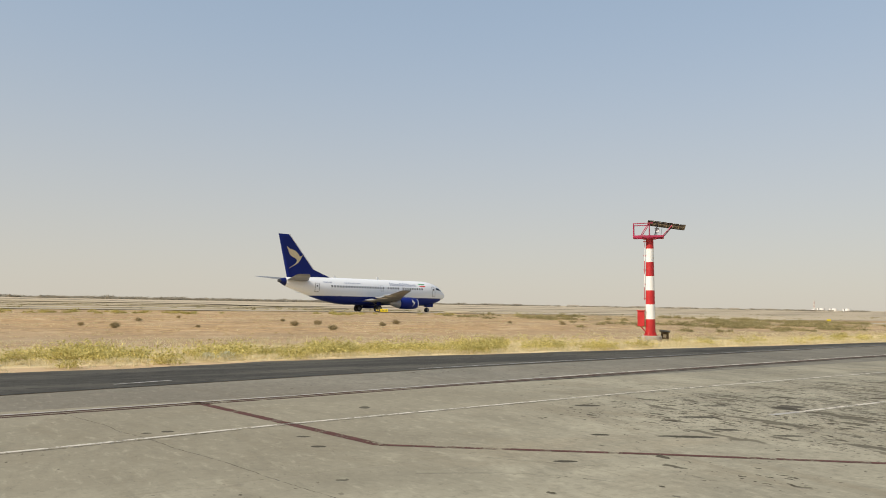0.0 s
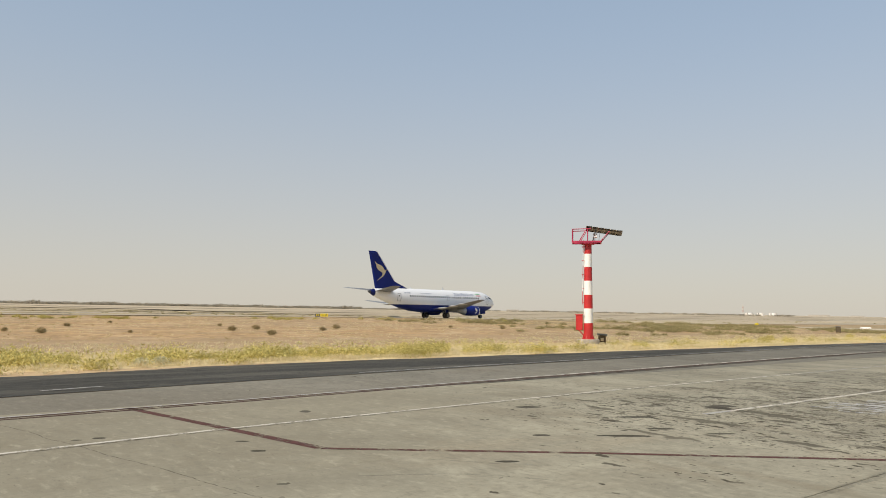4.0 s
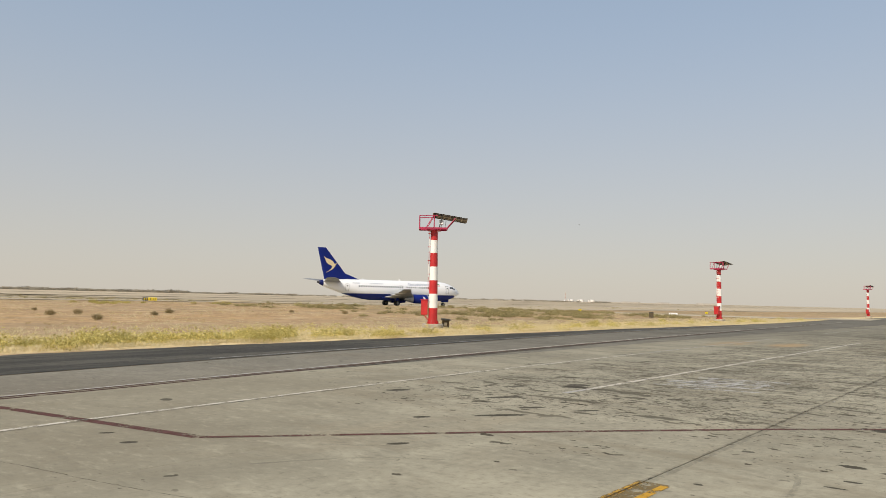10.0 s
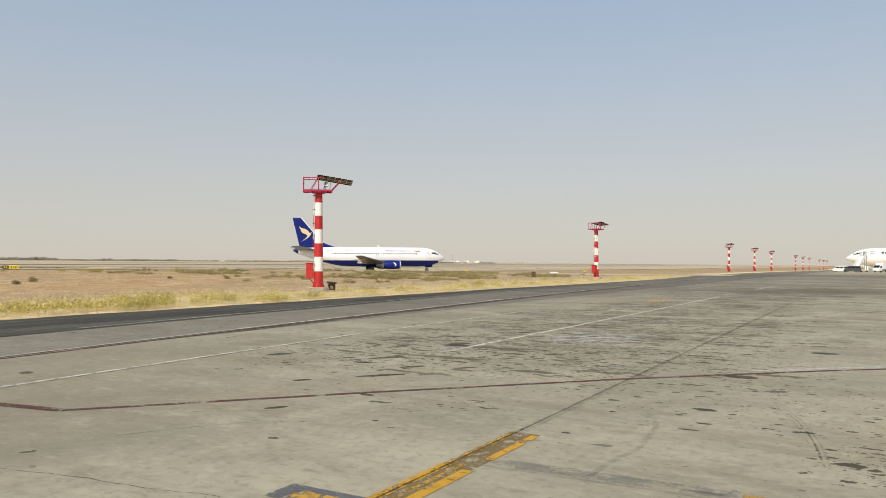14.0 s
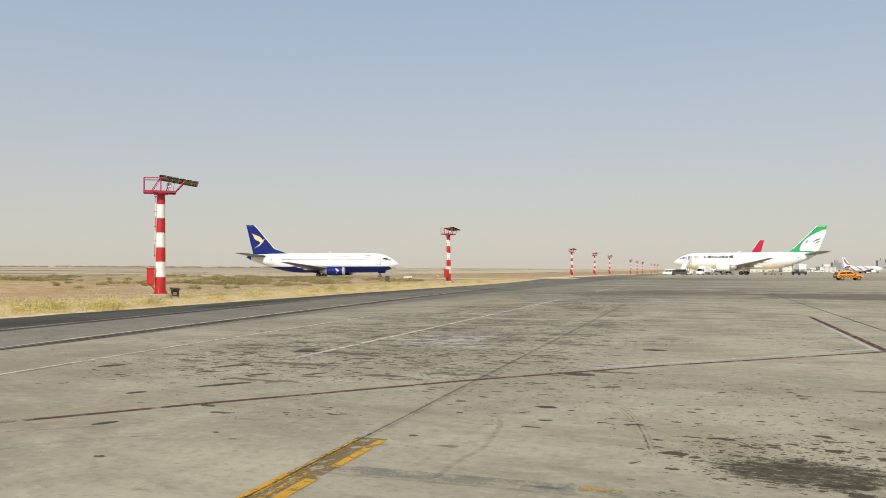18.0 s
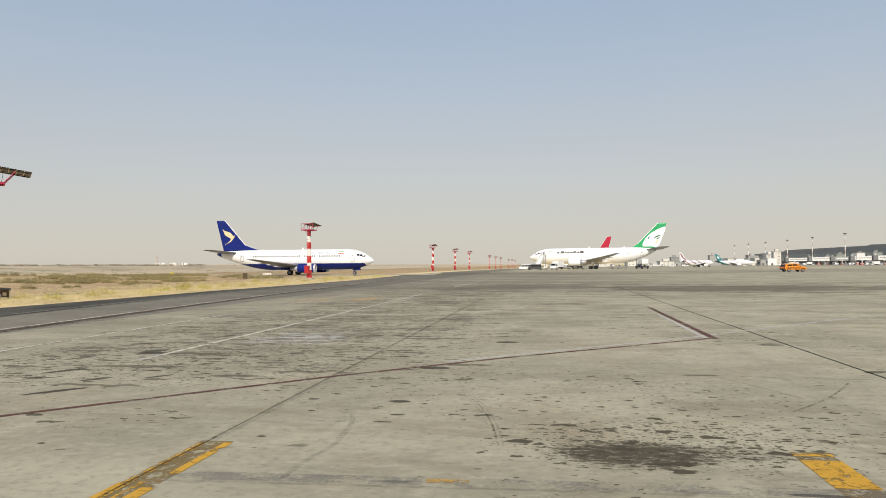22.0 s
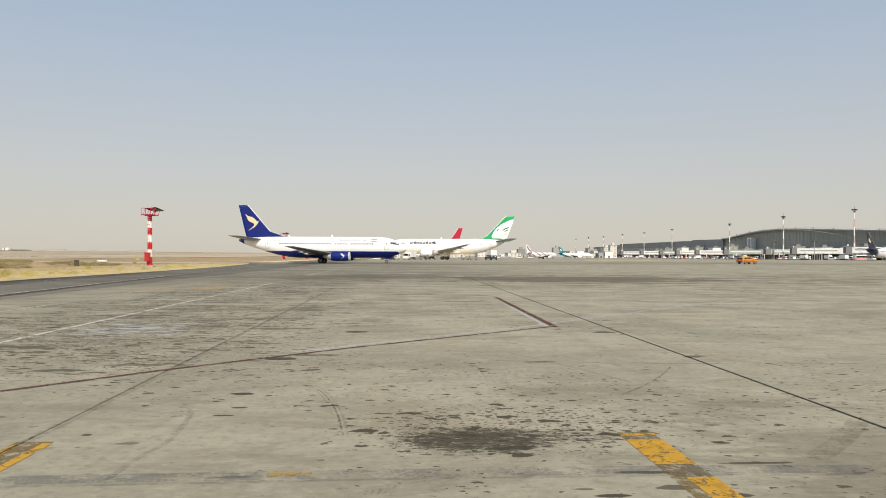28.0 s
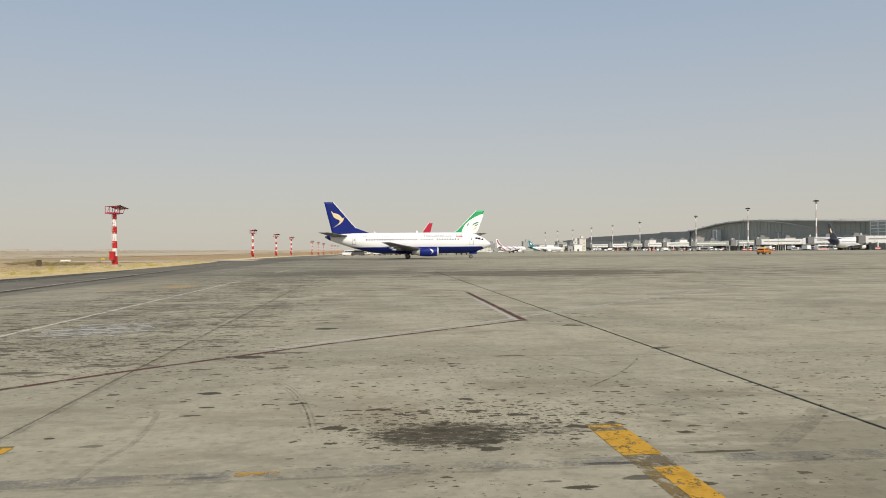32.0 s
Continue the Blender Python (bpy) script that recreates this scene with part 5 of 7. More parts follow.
def side_panes(parent, half, panes, material):
    for pts in panes:
        for s in (-1, 1):
            part("side_window", plate(pts, 0.03, "y", s * half), material, parent)


CHECK = surface("dark_check_paint", (0.11, 0.04, 0.012), 0.4, vary=0.1, relief=0.02)


def checker_car(m):
    car = thing("follow_me_car", m, "orange and black chequered airport follow-me car, driving", "car")
    body = part("body", cabin([(-2.12, 0.45), (-2.28, 0.8), (-2.2, 1.02), (-1.9, 1.45), (-1.45, 1.64), (0.1, 1.68), (0.45, 1.58), (1.1, 1.12), (2.0, 1.0), (2.22, 0.8), (2.16, 0.45)], 0.9), ORANGE, car, "orange body shell")
    side_panes(car, 0.845, [[(-1.85, 1.12), (-1.55, 1.45), (-0.75, 1.53), (-0.7, 1.12)], [(-0.6, 1.12), (-0.65, 1.53), (0.1, 1.53), (0.8, 1.12)]], GLASS)
    part("windscreen", slab((-0.02, -0.72, -0.36), (0.02, 0.72, 0.36), 0.0), GLASS, car).matrix_basis = pose(0.88, 0, 1.36, 0, -50, 0)
    part("rear_window", slab((-0.02, -0.7, -0.22), (0.02, 0.7, 0.22), 0.0), GLASS, car).matrix_basis = pose(-2.13, 0, 1.28, 0, 18, 0)
    for k in range(14):
        for r in range(3):
            if (k + r) % 2:
                x0, z0 = -2.02 + k * 0.285, 0.5 + r * 0.165
                if x0 > 1.0 and r == 2:
                    continue
                for s in (-1, 1):
                    part("chequer", slab((x0, s * 0.905 - 0.006, z0), (x0 + 0.285, s * 0.905 + 0.006, z0 + 0.165)), CHECK, body)
    for k in range(4):
        part("chequer", slab((-2.29, -0.8 + k * 0.42, 0.7), (-2.265, -0.59 + k * 0.42, 0.84)), DARK, body)
    part("bumper", slab((-2.3, -0.84, 0.42), (-2.14, 0.84, 0.58), 0.03), DARK, car)
    part("bumper", slab((2.1, -0.84, 0.42), (2.26, 0.84, 0.58), 0.03), DARK, car)
    for s in (-1, 1):
        part("headlight", slab((2.14, s * 0.68 - 0.16, 0.7), (2.25, s * 0.68 + 0.16, 0.86), 0.02), WHITE, car)
        part("tail_light", slab((-2.31, s * 0.76 - 0.09, 0.8), (-2.2, s * 0.76 + 0.09, 1.05), 0.02), FLAG_RED, car)
        part("mirror", slab((0.75, s * 1.0 - 0.1, 1.05), (0.9, s * 1.0 + 0.1, 1.22), 0.02), DARK, car)
    # white panel added as the roof's bright reflection
    part("roof_panel", slab((-1.35, -0.68, 1.655), (0.05, 0.68, 1.7), 0.02), WHITE, car, "white panel standing for light reflected off the roof")
    part("sign_board", slab((-0.5, -0.5, 1.68), (-0.4, 0.5, 1.84), 0.02), YELLOW, car, "yellow roof sign")
    part("light_bar", slab((-0.2, -0.5, 1.66), (0.0, 0.5, 1.76), 0.02), ORANGE, car, "amber light bar")
    road_wheels(car, (-1.4, 1.4), 0.80, 0.38)
    for ob in car.children_recursive:      # scaled down to fit its size in the camera's view
        ob.data.transform(Matrix.Diagonal((0.84, 0.86, 0.8, 1)))
        ob.location = (ob.location.x * 0.84, ob.location.y * 0.86, ob.location.z * 0.8)
    return car


car = checker_car(at_ground(123, -25.5, -75))


def white_van(m, label, category="van", group="apron vehicles", paint=None):
    van = thing("van", m, label, category, group)
    part("body", cabin([(-2.4, 0.35), (-2.45, 1.2), (-2.35, 1.95), (-2.1, 2.05), (1.1, 2.05), (1.4, 1.95), (1.95, 1.2), (2.4, 1.05), (2.48, 0.35)], 0.95, 0.92), paint or WHITE, van, "boxy painted shell")
    side_panes(van, 0.935, [[(-2.1, 1.25), (-2.05, 1.8), (-0.9, 1.82), (-0.9, 1.25)], [(-0.75, 1.25), (-0.75, 1.82), (0.3, 1.82), (0.3, 1.25)], [(0.45, 1.25), (0.45, 1.82), (1.25, 1.82), (1.7, 1.25)]], GLASS)
    part("windscreen", slab((-0.02, -0.8, -0.4), (0.02, 0.8, 0.4)), GLASS, van).matrix_basis = pose(1.72, 0, 1.6, 0, -36, 0)
    part("bumper", slab((2.42, -0.9, 0.32), (2.56, 0.9, 0.58), 0.02), DARK, van)
    part("bumper", slab((-2.54, -0.9, 0.32), (-2.42, 0.9, 0.58), 0.02), DARK, van)
    road_wheels(van, (-1.5, 1.5), 0.82)
    return van


def box_truck(m, label, paint=None):
    truck = thing("box_truck", m, label, "truck", "apron vehicles")
    part("cab", cabin([(1.5, 0.5), (1.5, 2.3), (2.7, 2.3), (3.2, 1.4), (3.3, 0.5)], 1.1, 0.92), WHITE, truck, "white driver's cab")
    part("cargo_box", slab((-3.3, -1.2, 0.95), (1.35, 1.2, 3.1), 0.04), paint or WHITE, truck, "tall cargo box")
    part("chassis", slab((-3.3, -0.5, 0.55), (3.0, 0.5, 0.9), 0.02), DARK, truck)
    part("windscreen", slab((-0.02, -0.95, -0.42), (0.02, 0.95, 0.42)), GLASS, truck).matrix_basis = pose(2.98, 0, 1.85, 0, -29, 0)
    side_panes(truck, 1.08, [[(1.8, 1.4), (1.8, 2.05), (2.6, 2.05), (2.95, 1.4)]], GLASS)
    road_wheels(truck, (-2.0, 2.3), 0.95, 0.45, 0.28)
    return truck


def boarding_stairs(m, top=5.0):
    st = thing("boarding_stairs", m, "white mobile boarding stairs raised to an aircraft door", "boarding stairs")
    run = top * 1.25
    part("chassis", slab((-run - 0.5, -1.0, 0.45), (1.2, 1.0, 0.8), 0.03), WHITE, st)
    ramp = bmesh.new()
    for s in (-1, 1):
        vs = [(-run, s * 0.8, 0.7), (0.0, s * 0.8, top - 0.1), (1.4, s * 0.8, top - 0.1), (1.4, s * 0.8, top + 1.2), (0.0, s * 0.8, top + 1.2), (-run, s * 0.8, 1.9)]
        a, b = [ramp.verts.new(v) for v in vs], [ramp.verts.new((v[0], v[1] + s * 0.06, v[2])) for v in vs]
        ramp.faces.new(a)
        ramp.faces.new(b[::-1])
        for i in range(len(vs)):
            j = (i + 1) % len(vs)
            ramp.faces.new((a[i], a[j], b[j], b[i]))
    part("side_wall", ramp, WHITE, st, "tall white side walls")
    for k in range(22):
        u = (k + 0.5) / 22
        part("step", slab((-run + run * u - 0.14, -0.78, 0.5 + (top - 0.8) * u), (-run + run * u + 0.14, 0.78, 0.74 + (top - 0.8) * u)), WHITE, st)
    part("landing", slab((0.0, -0.8, top - 0.12), (1.4, 0.8, top - 0.02)), GREY, st)
    for x in (-1.2, 0.8):
        for s in (-1, 1):
            part("leg", bar((x, s * 0.7, 0.6), (x, s * 0.7, top - 1.2 if x < 0 else top - 0.1), 0.09, n=6), GREY, st)
    part("cab", slab((1.2, -1.0, 0.5), (2.2, 0.1, 1.9), 0.08), WHITE, st)
    road_wheels(st, (-run * 0.75, 0.9), 0.85, 0.38, 0.25)
    return st


def cargo_loader(m):
    ld = thing("cargo_loader", m, "dark cargo loader with a white container on its deck", "loader")
    part("bed", slab((-3.0, -1.3, 0.5), (3.0, 1.3, 1.2), 0.03), DARK, ld)
    part("deck", slab((-2.6, -1.25, 1.7), (1.6, 1.25, 1.9), 0.02), GREY, ld)
    part("container", slab((-2.6, -1.25, 1.9), (0.9, 1.25, 3.7), 0.04), WHITE, ld, "white cargo container")
    for s in (-1, 1):
        part("scissor_arm", bar((-2.2, s * 1.1, 0.9), (1.4, s * 1.1, 1.75), 0.08, n=6), GREY, ld)
        part("scissor_arm", bar((1.4, s * 1.1, 0.9), (-2.2, s * 1.1, 1.75), 0.08, n=6), GREY, ld)
        part("mast_post", bar((2.6, s * 1.0, 0.9), (2.6, s * 1.0, 3.6), 0.09, n=6), DARK, ld)
    part("cab", slab((1.9, -0.6, 0.95), (3.0, 0.6, 2.4), 0.08), WHITE, ld)
    road_wheels(ld, (-2.2, 2.2), 1.1, 0.42, 0.3)
    return ld


def baggage_cart(m):
    c = thing("baggage_cart", m, "low grey baggage cart standing on the apron", "cart", "baggage carts")
    part("bed", slab((-1.5, -0.75, 0.5), (1.5, 0.75, 0.62), 0.02), GREY, c)
    for x in (-1.45, 1.45):
        part("end_frame", slab((x - 0.04, -0.75, 0.62), (x + 0.04, 0.75, 1.7), 0.01), ALLOY, c)
    part("roof", slab((-1.5, -0.78, 1.7), (1.5, 0.78, 1.78), 0.01), ALLOY, c)
    road_wheels(c, (-1.0, 1.0), 0.6, 0.22, 0.15)
    part("towbar", bar((1.5, 0, 0.45), (2.4, 0, 0.3), 0.04, n=6), DARK, c)
    return c


first_van = white_van(at_ground(281.5, 9.0, 100), "white van waiting beside the parked wide-body airliner")
boarding_stairs(at_ground(288.2, 2.3, -18), 5.6)
white_van(at_ground(280, 5.4, 96), "dark service van beside the parked airliner", paint=DARK)
box_truck(at_ground(281, -2.9, 152), "white catering truck beside the parked airliner")
cargo_loader(at_ground(281, -34.0, 18))
cart = baggage_cart(at_ground(284, -24.5, 75))
for x, y, h in ((283.4, -27.5, 82), (284.5, -8.2, 70), (284.0, -11.6, 78), (285.2, -5.0, 20)):
    copy_thing(cart, at_ground(x, y, h))


# ---- terminal and everything along it ----
CLAD = surface("grey_metal_cladding", (0.40, 0.40, 0.385), 0.5, 0.2, vary=0.15, size=0.05)
ROOFING = surface("grey_roofing", (0.36, 0.36, 0.35), 0.6, vary=0.2, size=0.05)
PIER_GREY = surface("dark_grey_cladding", (0.27, 0.27, 0.26), 0.6, vary=0.15, size=0.05)
PALE = surface("pale_wall_render", (0.68, 0.655, 0.60), 0.8, vary=0.15, size=0.1)
BEIGE = surface("beige_wall_render", (0.67, 0.635, 0.57), 0.8, vary=0.15, size=0.1)
# dark colour for shade in recesses: undercrofts, gatehouse ground floors, hut doors and openings
SHADE = surface("recess_shade_paint", (0.13, 0.125, 0.115), 0.8, vary=0.3, size=0.2)

FRONT = -318.0
hall = thing("terminal_hall", pose(0, 0, -2.0), "long glass-fronted terminal hall under a low curved grey roof", "terminal building")
profile = [(395, 17.6), (425, 18.0), (447, 18.5), (474, 19.7), (509, 21.2), (544, 22.7), (565, 23.7), (583, 24.3), (605, 24.8), (631, 24.4), (652, 23.3), (671, 21.8), (690, 20.0), (700, 19.2), (712, 18.9)]
curve = []
for (a, p), (b, q) in zip(profile, profile[1:]):
    curve += [(a + (b - a) * i / 3, p + (q - p) * i / 3) for i in range(3)]
curve.append(profile[-1])
bm = bmesh.new()
rows_ = [[bm.verts.new((x, y, z + dz)) for x, z in curve] for y, dz in ((FRONT + 4, 0.0), (FRONT + 4, 0.9), (FRONT - 90, 1.6), (FRONT - 90, 0.0))]
for a, b in zip(rows_, rows_[1:] + rows_[:1]):
    for i in range(len(curve) - 1):
        bm.faces.new((a[i], a[i + 1], b[i + 1], b[i]))
for i in (0, -1):
    bm.faces.new([r[i] for r in rows_])
roof = part("roof", bm, ROOFING, hall, "low vaulted dark grey metal roof")
bm = bmesh.new()
edge_ = [[bm.verts.new((x, FRONT + y, z + dz)) for x, z in curve] for y, dz in ((4.02, 0.75), (4.02, 1.1), (3.2, 1.15))]
for a, b in zip(edge_, edge_[1:]):
    for i in range(len(curve) - 1):
        bm.faces.new((a[i], a[i + 1], b[i + 1], b[i]))
part("eave", bm, WHITE, roof, "pale metal eave")
for k in range(9):
    x = 470 + k * 26
    z = float(np.interp(x, [p[0] for p in profile], [p[1] for p in profile]))
    part("roof_rib", slab((x - 0.5, FRONT - 88, z + 0.9), (x + 0.5, FRONT + 4.1, z + 1.9)), CLAD, roof)
bm = bmesh.new()
lo, hi = [bm.verts.new((x, FRONT, 0)) for x, z in curve], [bm.verts.new((x, FRONT, z + 0.05)) for x, z in curve]
for i in range(len(curve) - 1):
    bm.faces.new((lo[i], lo[i + 1], hi[i + 1], hi[i]))
wall = part("glass_wall", bm, FACADE, hall, "dark grey-green glass front")
bm = bmesh.new()
arch = smooth_line([(700, 19.3), (671, 21.9), (640, 24.1), (605, 24.9), (578, 24.1), (555, 22.8), (534, 20.8), (514, 18.3), (500, 16.2)], 4)
for a, b in zip(arch, arch[1:]):
    rod(bm, (a[0], FRONT + 4.2, a[1]), (b[0], FRONT + 4.2, b[1]), 0.3, n=6)
part("arch_rim", bm, CLAD, hall, "pale metal rim of the arched front")
part("rear_wall", slab((395, FRONT - 92, 0), (712, FRONT - 90, 15.6)), CLAD, hall)
part("end_wall", slab((393.5, FRONT - 90, 0), (395, FRONT - 0.5, 15.6)), CLAD, hall)
part("end_wall", slab((712, FRONT - 90, 0), (713.5, FRONT - 0.5, 16.2)), CLAD, hall)
for k, x in enumerate(np.arange(398, 712, 5.2)):
    z = float(np.interp(x, [p[0] for p in profile], [p[1] for p in profile]))
    w_ = 0.16 if k % 3 else 0.34
    part("mullion", slab((x - w_ / 2, FRONT + 0.01, 0), (x + w_ / 2, FRONT + 0.14, z)), ROOFING if k % 3 else CLAD, wall)
for z in (9.4, 11.2, 13.0, 14.8, 16.6):
    part("transom", slab((395, FRONT + 0.02, z - 0.1), (712, FRONT + 0.2, z + 0.1)), CLAD if z == 14.8 else ROOFING, wall)
part("portal", slab((648, FRONT + 0.3, 8.0), (649.4, FRONT + 4.6, 19.2)), WHITE, hall, "white portal frame before the glass")
part("portal", slab((654.8, FRONT + 0.3, 8.0), (656.2, FRONT + 4.6, 19.2)), WHITE, hall, "white portal frame before the glass")
part("portal_head", slab((649.4, FRONT + 0.3, 18.3), (654.8, FRONT + 4.6, 19.2)), WHITE, hall)
part("undercroft", slab((395, FRONT + 0.5, 0), (712, FRONT + 3.0, 4.2)), SHADE, hall, "dark slab standing in for the shaded ground-floor recess")
part("gallery", slab((395, FRONT + 0.5, 4.2), (712, FRONT + 5.0, 8.0), 0.1), FACADE, hall, "glazed grey-green boarding gallery")
part("gallery_fascia", slab((395, FRONT + 5.0, 6.9), (712, FRONT + 5.3, 7.3)), CLAD, hall)
lattice = part("lattice_end", slab((394, FRONT + 1.0, 0.2), (437, FRONT + 6.0, 18.2)), FACADE, hall, "glazed lattice end bay")
for k in range(7):
    part("lattice_bar", slab((393.8 + k * 7.1, FRONT + 6.0, 0.2), (394.3 + k * 7.1, FRONT + 6.4, 18.4)), WHITE, lattice)
    part("lattice_bar", slab((394, FRONT + 6.02, 5.4 + k * 2.1), (437, FRONT + 6.35, 5.75 + k * 2.1)), WHITE, lattice)

pier = thing("terminal_pier", pose(0, 0, -2.3), "long low grey terminal pier stretching away", "terminal building")
bm = bmesh.new()
prof = [(712, 19.4), (788, 20.0), (790, 19.2), (860, 19.1), (967, 19.1), (1056, 19.1), (1058, 17.6), (1260, 15.0)]
rows_ = [[bm.verts.new((x, y, z)) for x, z in [(x, z * k) for x, z in prof]] for y, k in ((FRONT + 2, 0.0), (FRONT + 2, 1.0), (FRONT - 40, 1.0), (FRONT - 40, 0.0))]
for a, b in zip(rows_, rows_[1:]):
    for i in range(len(prof) - 1):
        bm.faces.new((a[i], a[i + 1], b[i + 1], b[i]))
for i in (0, -1):
    bm.faces.new([r[i] for r in rows_])
part("body", bm, PIER_GREY, pier, "dark grey clad body")
band = part("window_band", slab((713, FRONT + 2.02, 8.6), (1255, FRONT + 2.25, 12.6)), FACADE, pier, "band of dark windows")
for x in np.arange(720, 1255, 9):
    part("mullion", slab((x - 0.2, FRONT + 2.25, 8.6), (x + 0.2, FRONT + 2.6, 12.6)), CLAD, band)
# solid slab coloured as the shade below the gallery
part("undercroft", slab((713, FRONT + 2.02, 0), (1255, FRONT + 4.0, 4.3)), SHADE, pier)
part("gallery", slab((713, FRONT + 2.6, 4.3), (1255, FRONT + 5.5, 9.6), 0.1), FACADE, pier, "glazed boarding gallery")


def block_building(x, y, w, d, h, material, label, floors=3, roof_hut=True):
    b = thing("building", at_ground(x, y, 0, -0.1), label, "building", "far airport buildings")
    part("wall", slab((-w / 2, -d / 2, 0), (w / 2, d / 2, h), 0.05), material, b)
    part("roof", slab((-w / 2 - 0.3, -d / 2 - 0.3, h), (w / 2 + 0.3, d / 2 + 0.3, h + 0.5)), CLAD, b)
    if roof_hut:
        part("roof_hut", slab((-w * 0.2, -d * 0.2, h + 0.5), (w * 0.15, d * 0.2, h + 3.2)), material, b)
    for f in range(floors):
        z = h * (f + 0.45) / floors
        for k in range(int(w // 4.5)):
            part("window", slab((-w / 2 + 1.5 + k * 4.5, d / 2, z), (-w / 2 + 3.4 + k * 4.5, d / 2 + 0.08, z + h * 0.2 / floors + 0.3)), FACADE, b)
        for k in range(int(d // 4.5)):
            part("window", slab((-w / 2 - 0.08, -d / 2 + 1.5 + k * 4.5, z), (-w / 2, -d / 2 + 3.4 + k * 4.5, z + h * 0.2 / floors + 0.3)), FACADE, b)
    return b


block_building(873, -252, 9, 8, 15.0, BEIGE, "beige concourse block with small windows", 4)
block_building(915, -256, 16, 10, 12.5, PALE, "pale flat-roofed block beside the pier", 3)
block_building(950, -246, 14, 12, 11.0, CLAD, "pale low block beside the pier", 2)
block_building(1010, -214, 12, 13, 13, CLAD, "grey hazy block behind parked aircraft", 4)
block_building(1040, -168.5, 12, 10, 11.0, PIER_GREY, "tall grey hazy block behind parked aircraft", 5)
block_building(1120, -262, 40, 20, 9, PALE, "pale hangar far off", 2, False)
block_building(930, -140, 30, 16, 5.5, PALE, "pale office block far across the apron", 4)
block_building(985, -108, 40, 18, 7.0, PALE, "low pale shed far across the apron", 2)
block_building(1010, -72, 60, 18, 6.0, PALE, "long pale shed far across the apron", 2, False)
block_building(860, -60, 20, 9, 4.5, BEIGE, "small beige block far across the apron", 3)


def service_hut(x, y, w, d, h, material):
    b = thing("service_hut", at_ground(x, y, rh.uniform(-12, 12), -0.05), "small pale service building among the far stands", "hut", "service huts")
    part("wall", slab((-w / 2, -d / 2, 0), (w / 2, d / 2, h), 0.05), material, b)
    part("roof", slab((-w / 2 - 0.2, -d / 2 - 0.2, h), (w / 2 + 0.2, d / 2 + 0.2, h + 0.3)), CLAD, b)
    part("door", slab((-w / 2 - 0.05, -1.0, 0), (-w / 2, 1.0, 2.4)), SHADE, b)
    part("opening", slab((-w * 0.3, d / 2, h * 0.35), (w * 0.3, d / 2 + 0.05, h * 0.7)), SHADE, b)
    return b


rh = random.Random(17)
for k in range(30):
    x = rh.uniform(800, 960)
    service_hut(x, -0.262 * x - 8 + rh.uniform(-14, 26), rh.uniform(5, 14), rh.uniform(4, 9), rh.uniform(2.6, 8.5), rh.choice((PALE, BEIGE, CLAD, WHITE)))
for k in range(16):
    x = rh.uniform(960, 1050)
    service_hut(x, x * math.tan(radians(rh.uniform(-12.0, -3.5))), rh.uniform(6, 14), rh.uniform(5, 14), rh.uniform(2.2, 4.4), rh.choice((PALE, BEIGE, CLAD, WHITE)))


def jet_bridge(m, label, skin, strip):
    j = thing("jet_bridge", m, label, "jet bridge", "jet bridges")
    tun = part("tunnel", slab((-17, -1.7, 4.2), (9, 1.7, 7.9), 0.12), skin, j, "boxy boarding tunnel")
    part("tunnel_section", slab((9, -2.0, 4.0), (22, 2.0, 8.3), 0.12), WHITE, j, "outer telescoping tunnel")
    part("stripe", slab((-15.5, 1.71, 5.9), (7.5, 1.74, 6.7)), strip, tun, "long side strip")
    part("stripe", slab((-15.5, -1.74, 5.9), (7.5, -1.71, 6.7)), strip, tun, "long side strip")
    part("logo_bar", slab((-6, 1.71, 5.2), (0, 1.74, 5.6)), GOLD, tun)
    bm = bmesh.new()
    rod(bm, (23.4, 0, 3.9), (23.4, 0, 8.6), 2.5, 2.5, 14)
    part("rotunda", bm, WHITE, j, "round pivot drum")
    part("pillar", bar((23.4, 0, 0), (23.4, 0, 3.9), 0.9, 0.9, 10), GREY, j)
    part("gate_sign", slab((-19.6, -1.1, 8.5), (-18.8, 0.9, 9.6), 0.03), PALE, j, "pale gate sign box")
    for x in (-12.5, -4.0, 4.5):
        part("frame_rib", slab((x - 0.15, -1.8, 4.1), (x + 0.15, 1.8, 8.0)), PALE, tun)
    part("roof_unit", slab((10.5, -1.0, 8.3), (13.0, 1.0, 9.2), 0.05), GREY, j, "grey roof cooling unit")
    part("cab", slab((-20.5, -2.1, 3.8), (-17, 2.1, 8.2), 0.15), GREY, j, "dark boarding cab")
    part("hood", slab((-21.6, -1.9, 4.0), (-20.5, 1.9, 8.0), 0.2), DARK, j)
    for s in (-1, 1):
        part("drive_leg", bar((-11, s * 1.9, 0.5), (-11, s * 1.9, 5.0), 0.28, n=8), WHITE, j)
    for k in range(3):
        part("base_band", slab((-12.3, -2.3, 0.25 + 0.5 * k), (-9.7, 2.3, 0.75 + 0.5 * k), 0.03), (MAST_RED, MAST_WHITE, MAST_RED)[k], j, "red band" if k % 2 == 0 else "white band")
    part("service_stair", slab((-15.5, 2.0, 0.2), (-14.3, 2.9, 4.6), 0.02), GREY, j)
    return j


PANE = window_glass("pale_tunnel_glass", (0.42, 0.46, 0.43), 0.35)
bridges = [jet_bridge(at_ground(487, -287, -120), "white jet bridge standing out from the terminal gallery", WHITE, CLAD), jet_bridge(at_ground(531, -290, -105), "glazed grey jet bridge standing out from the terminal gallery", PANE, WHITE)]
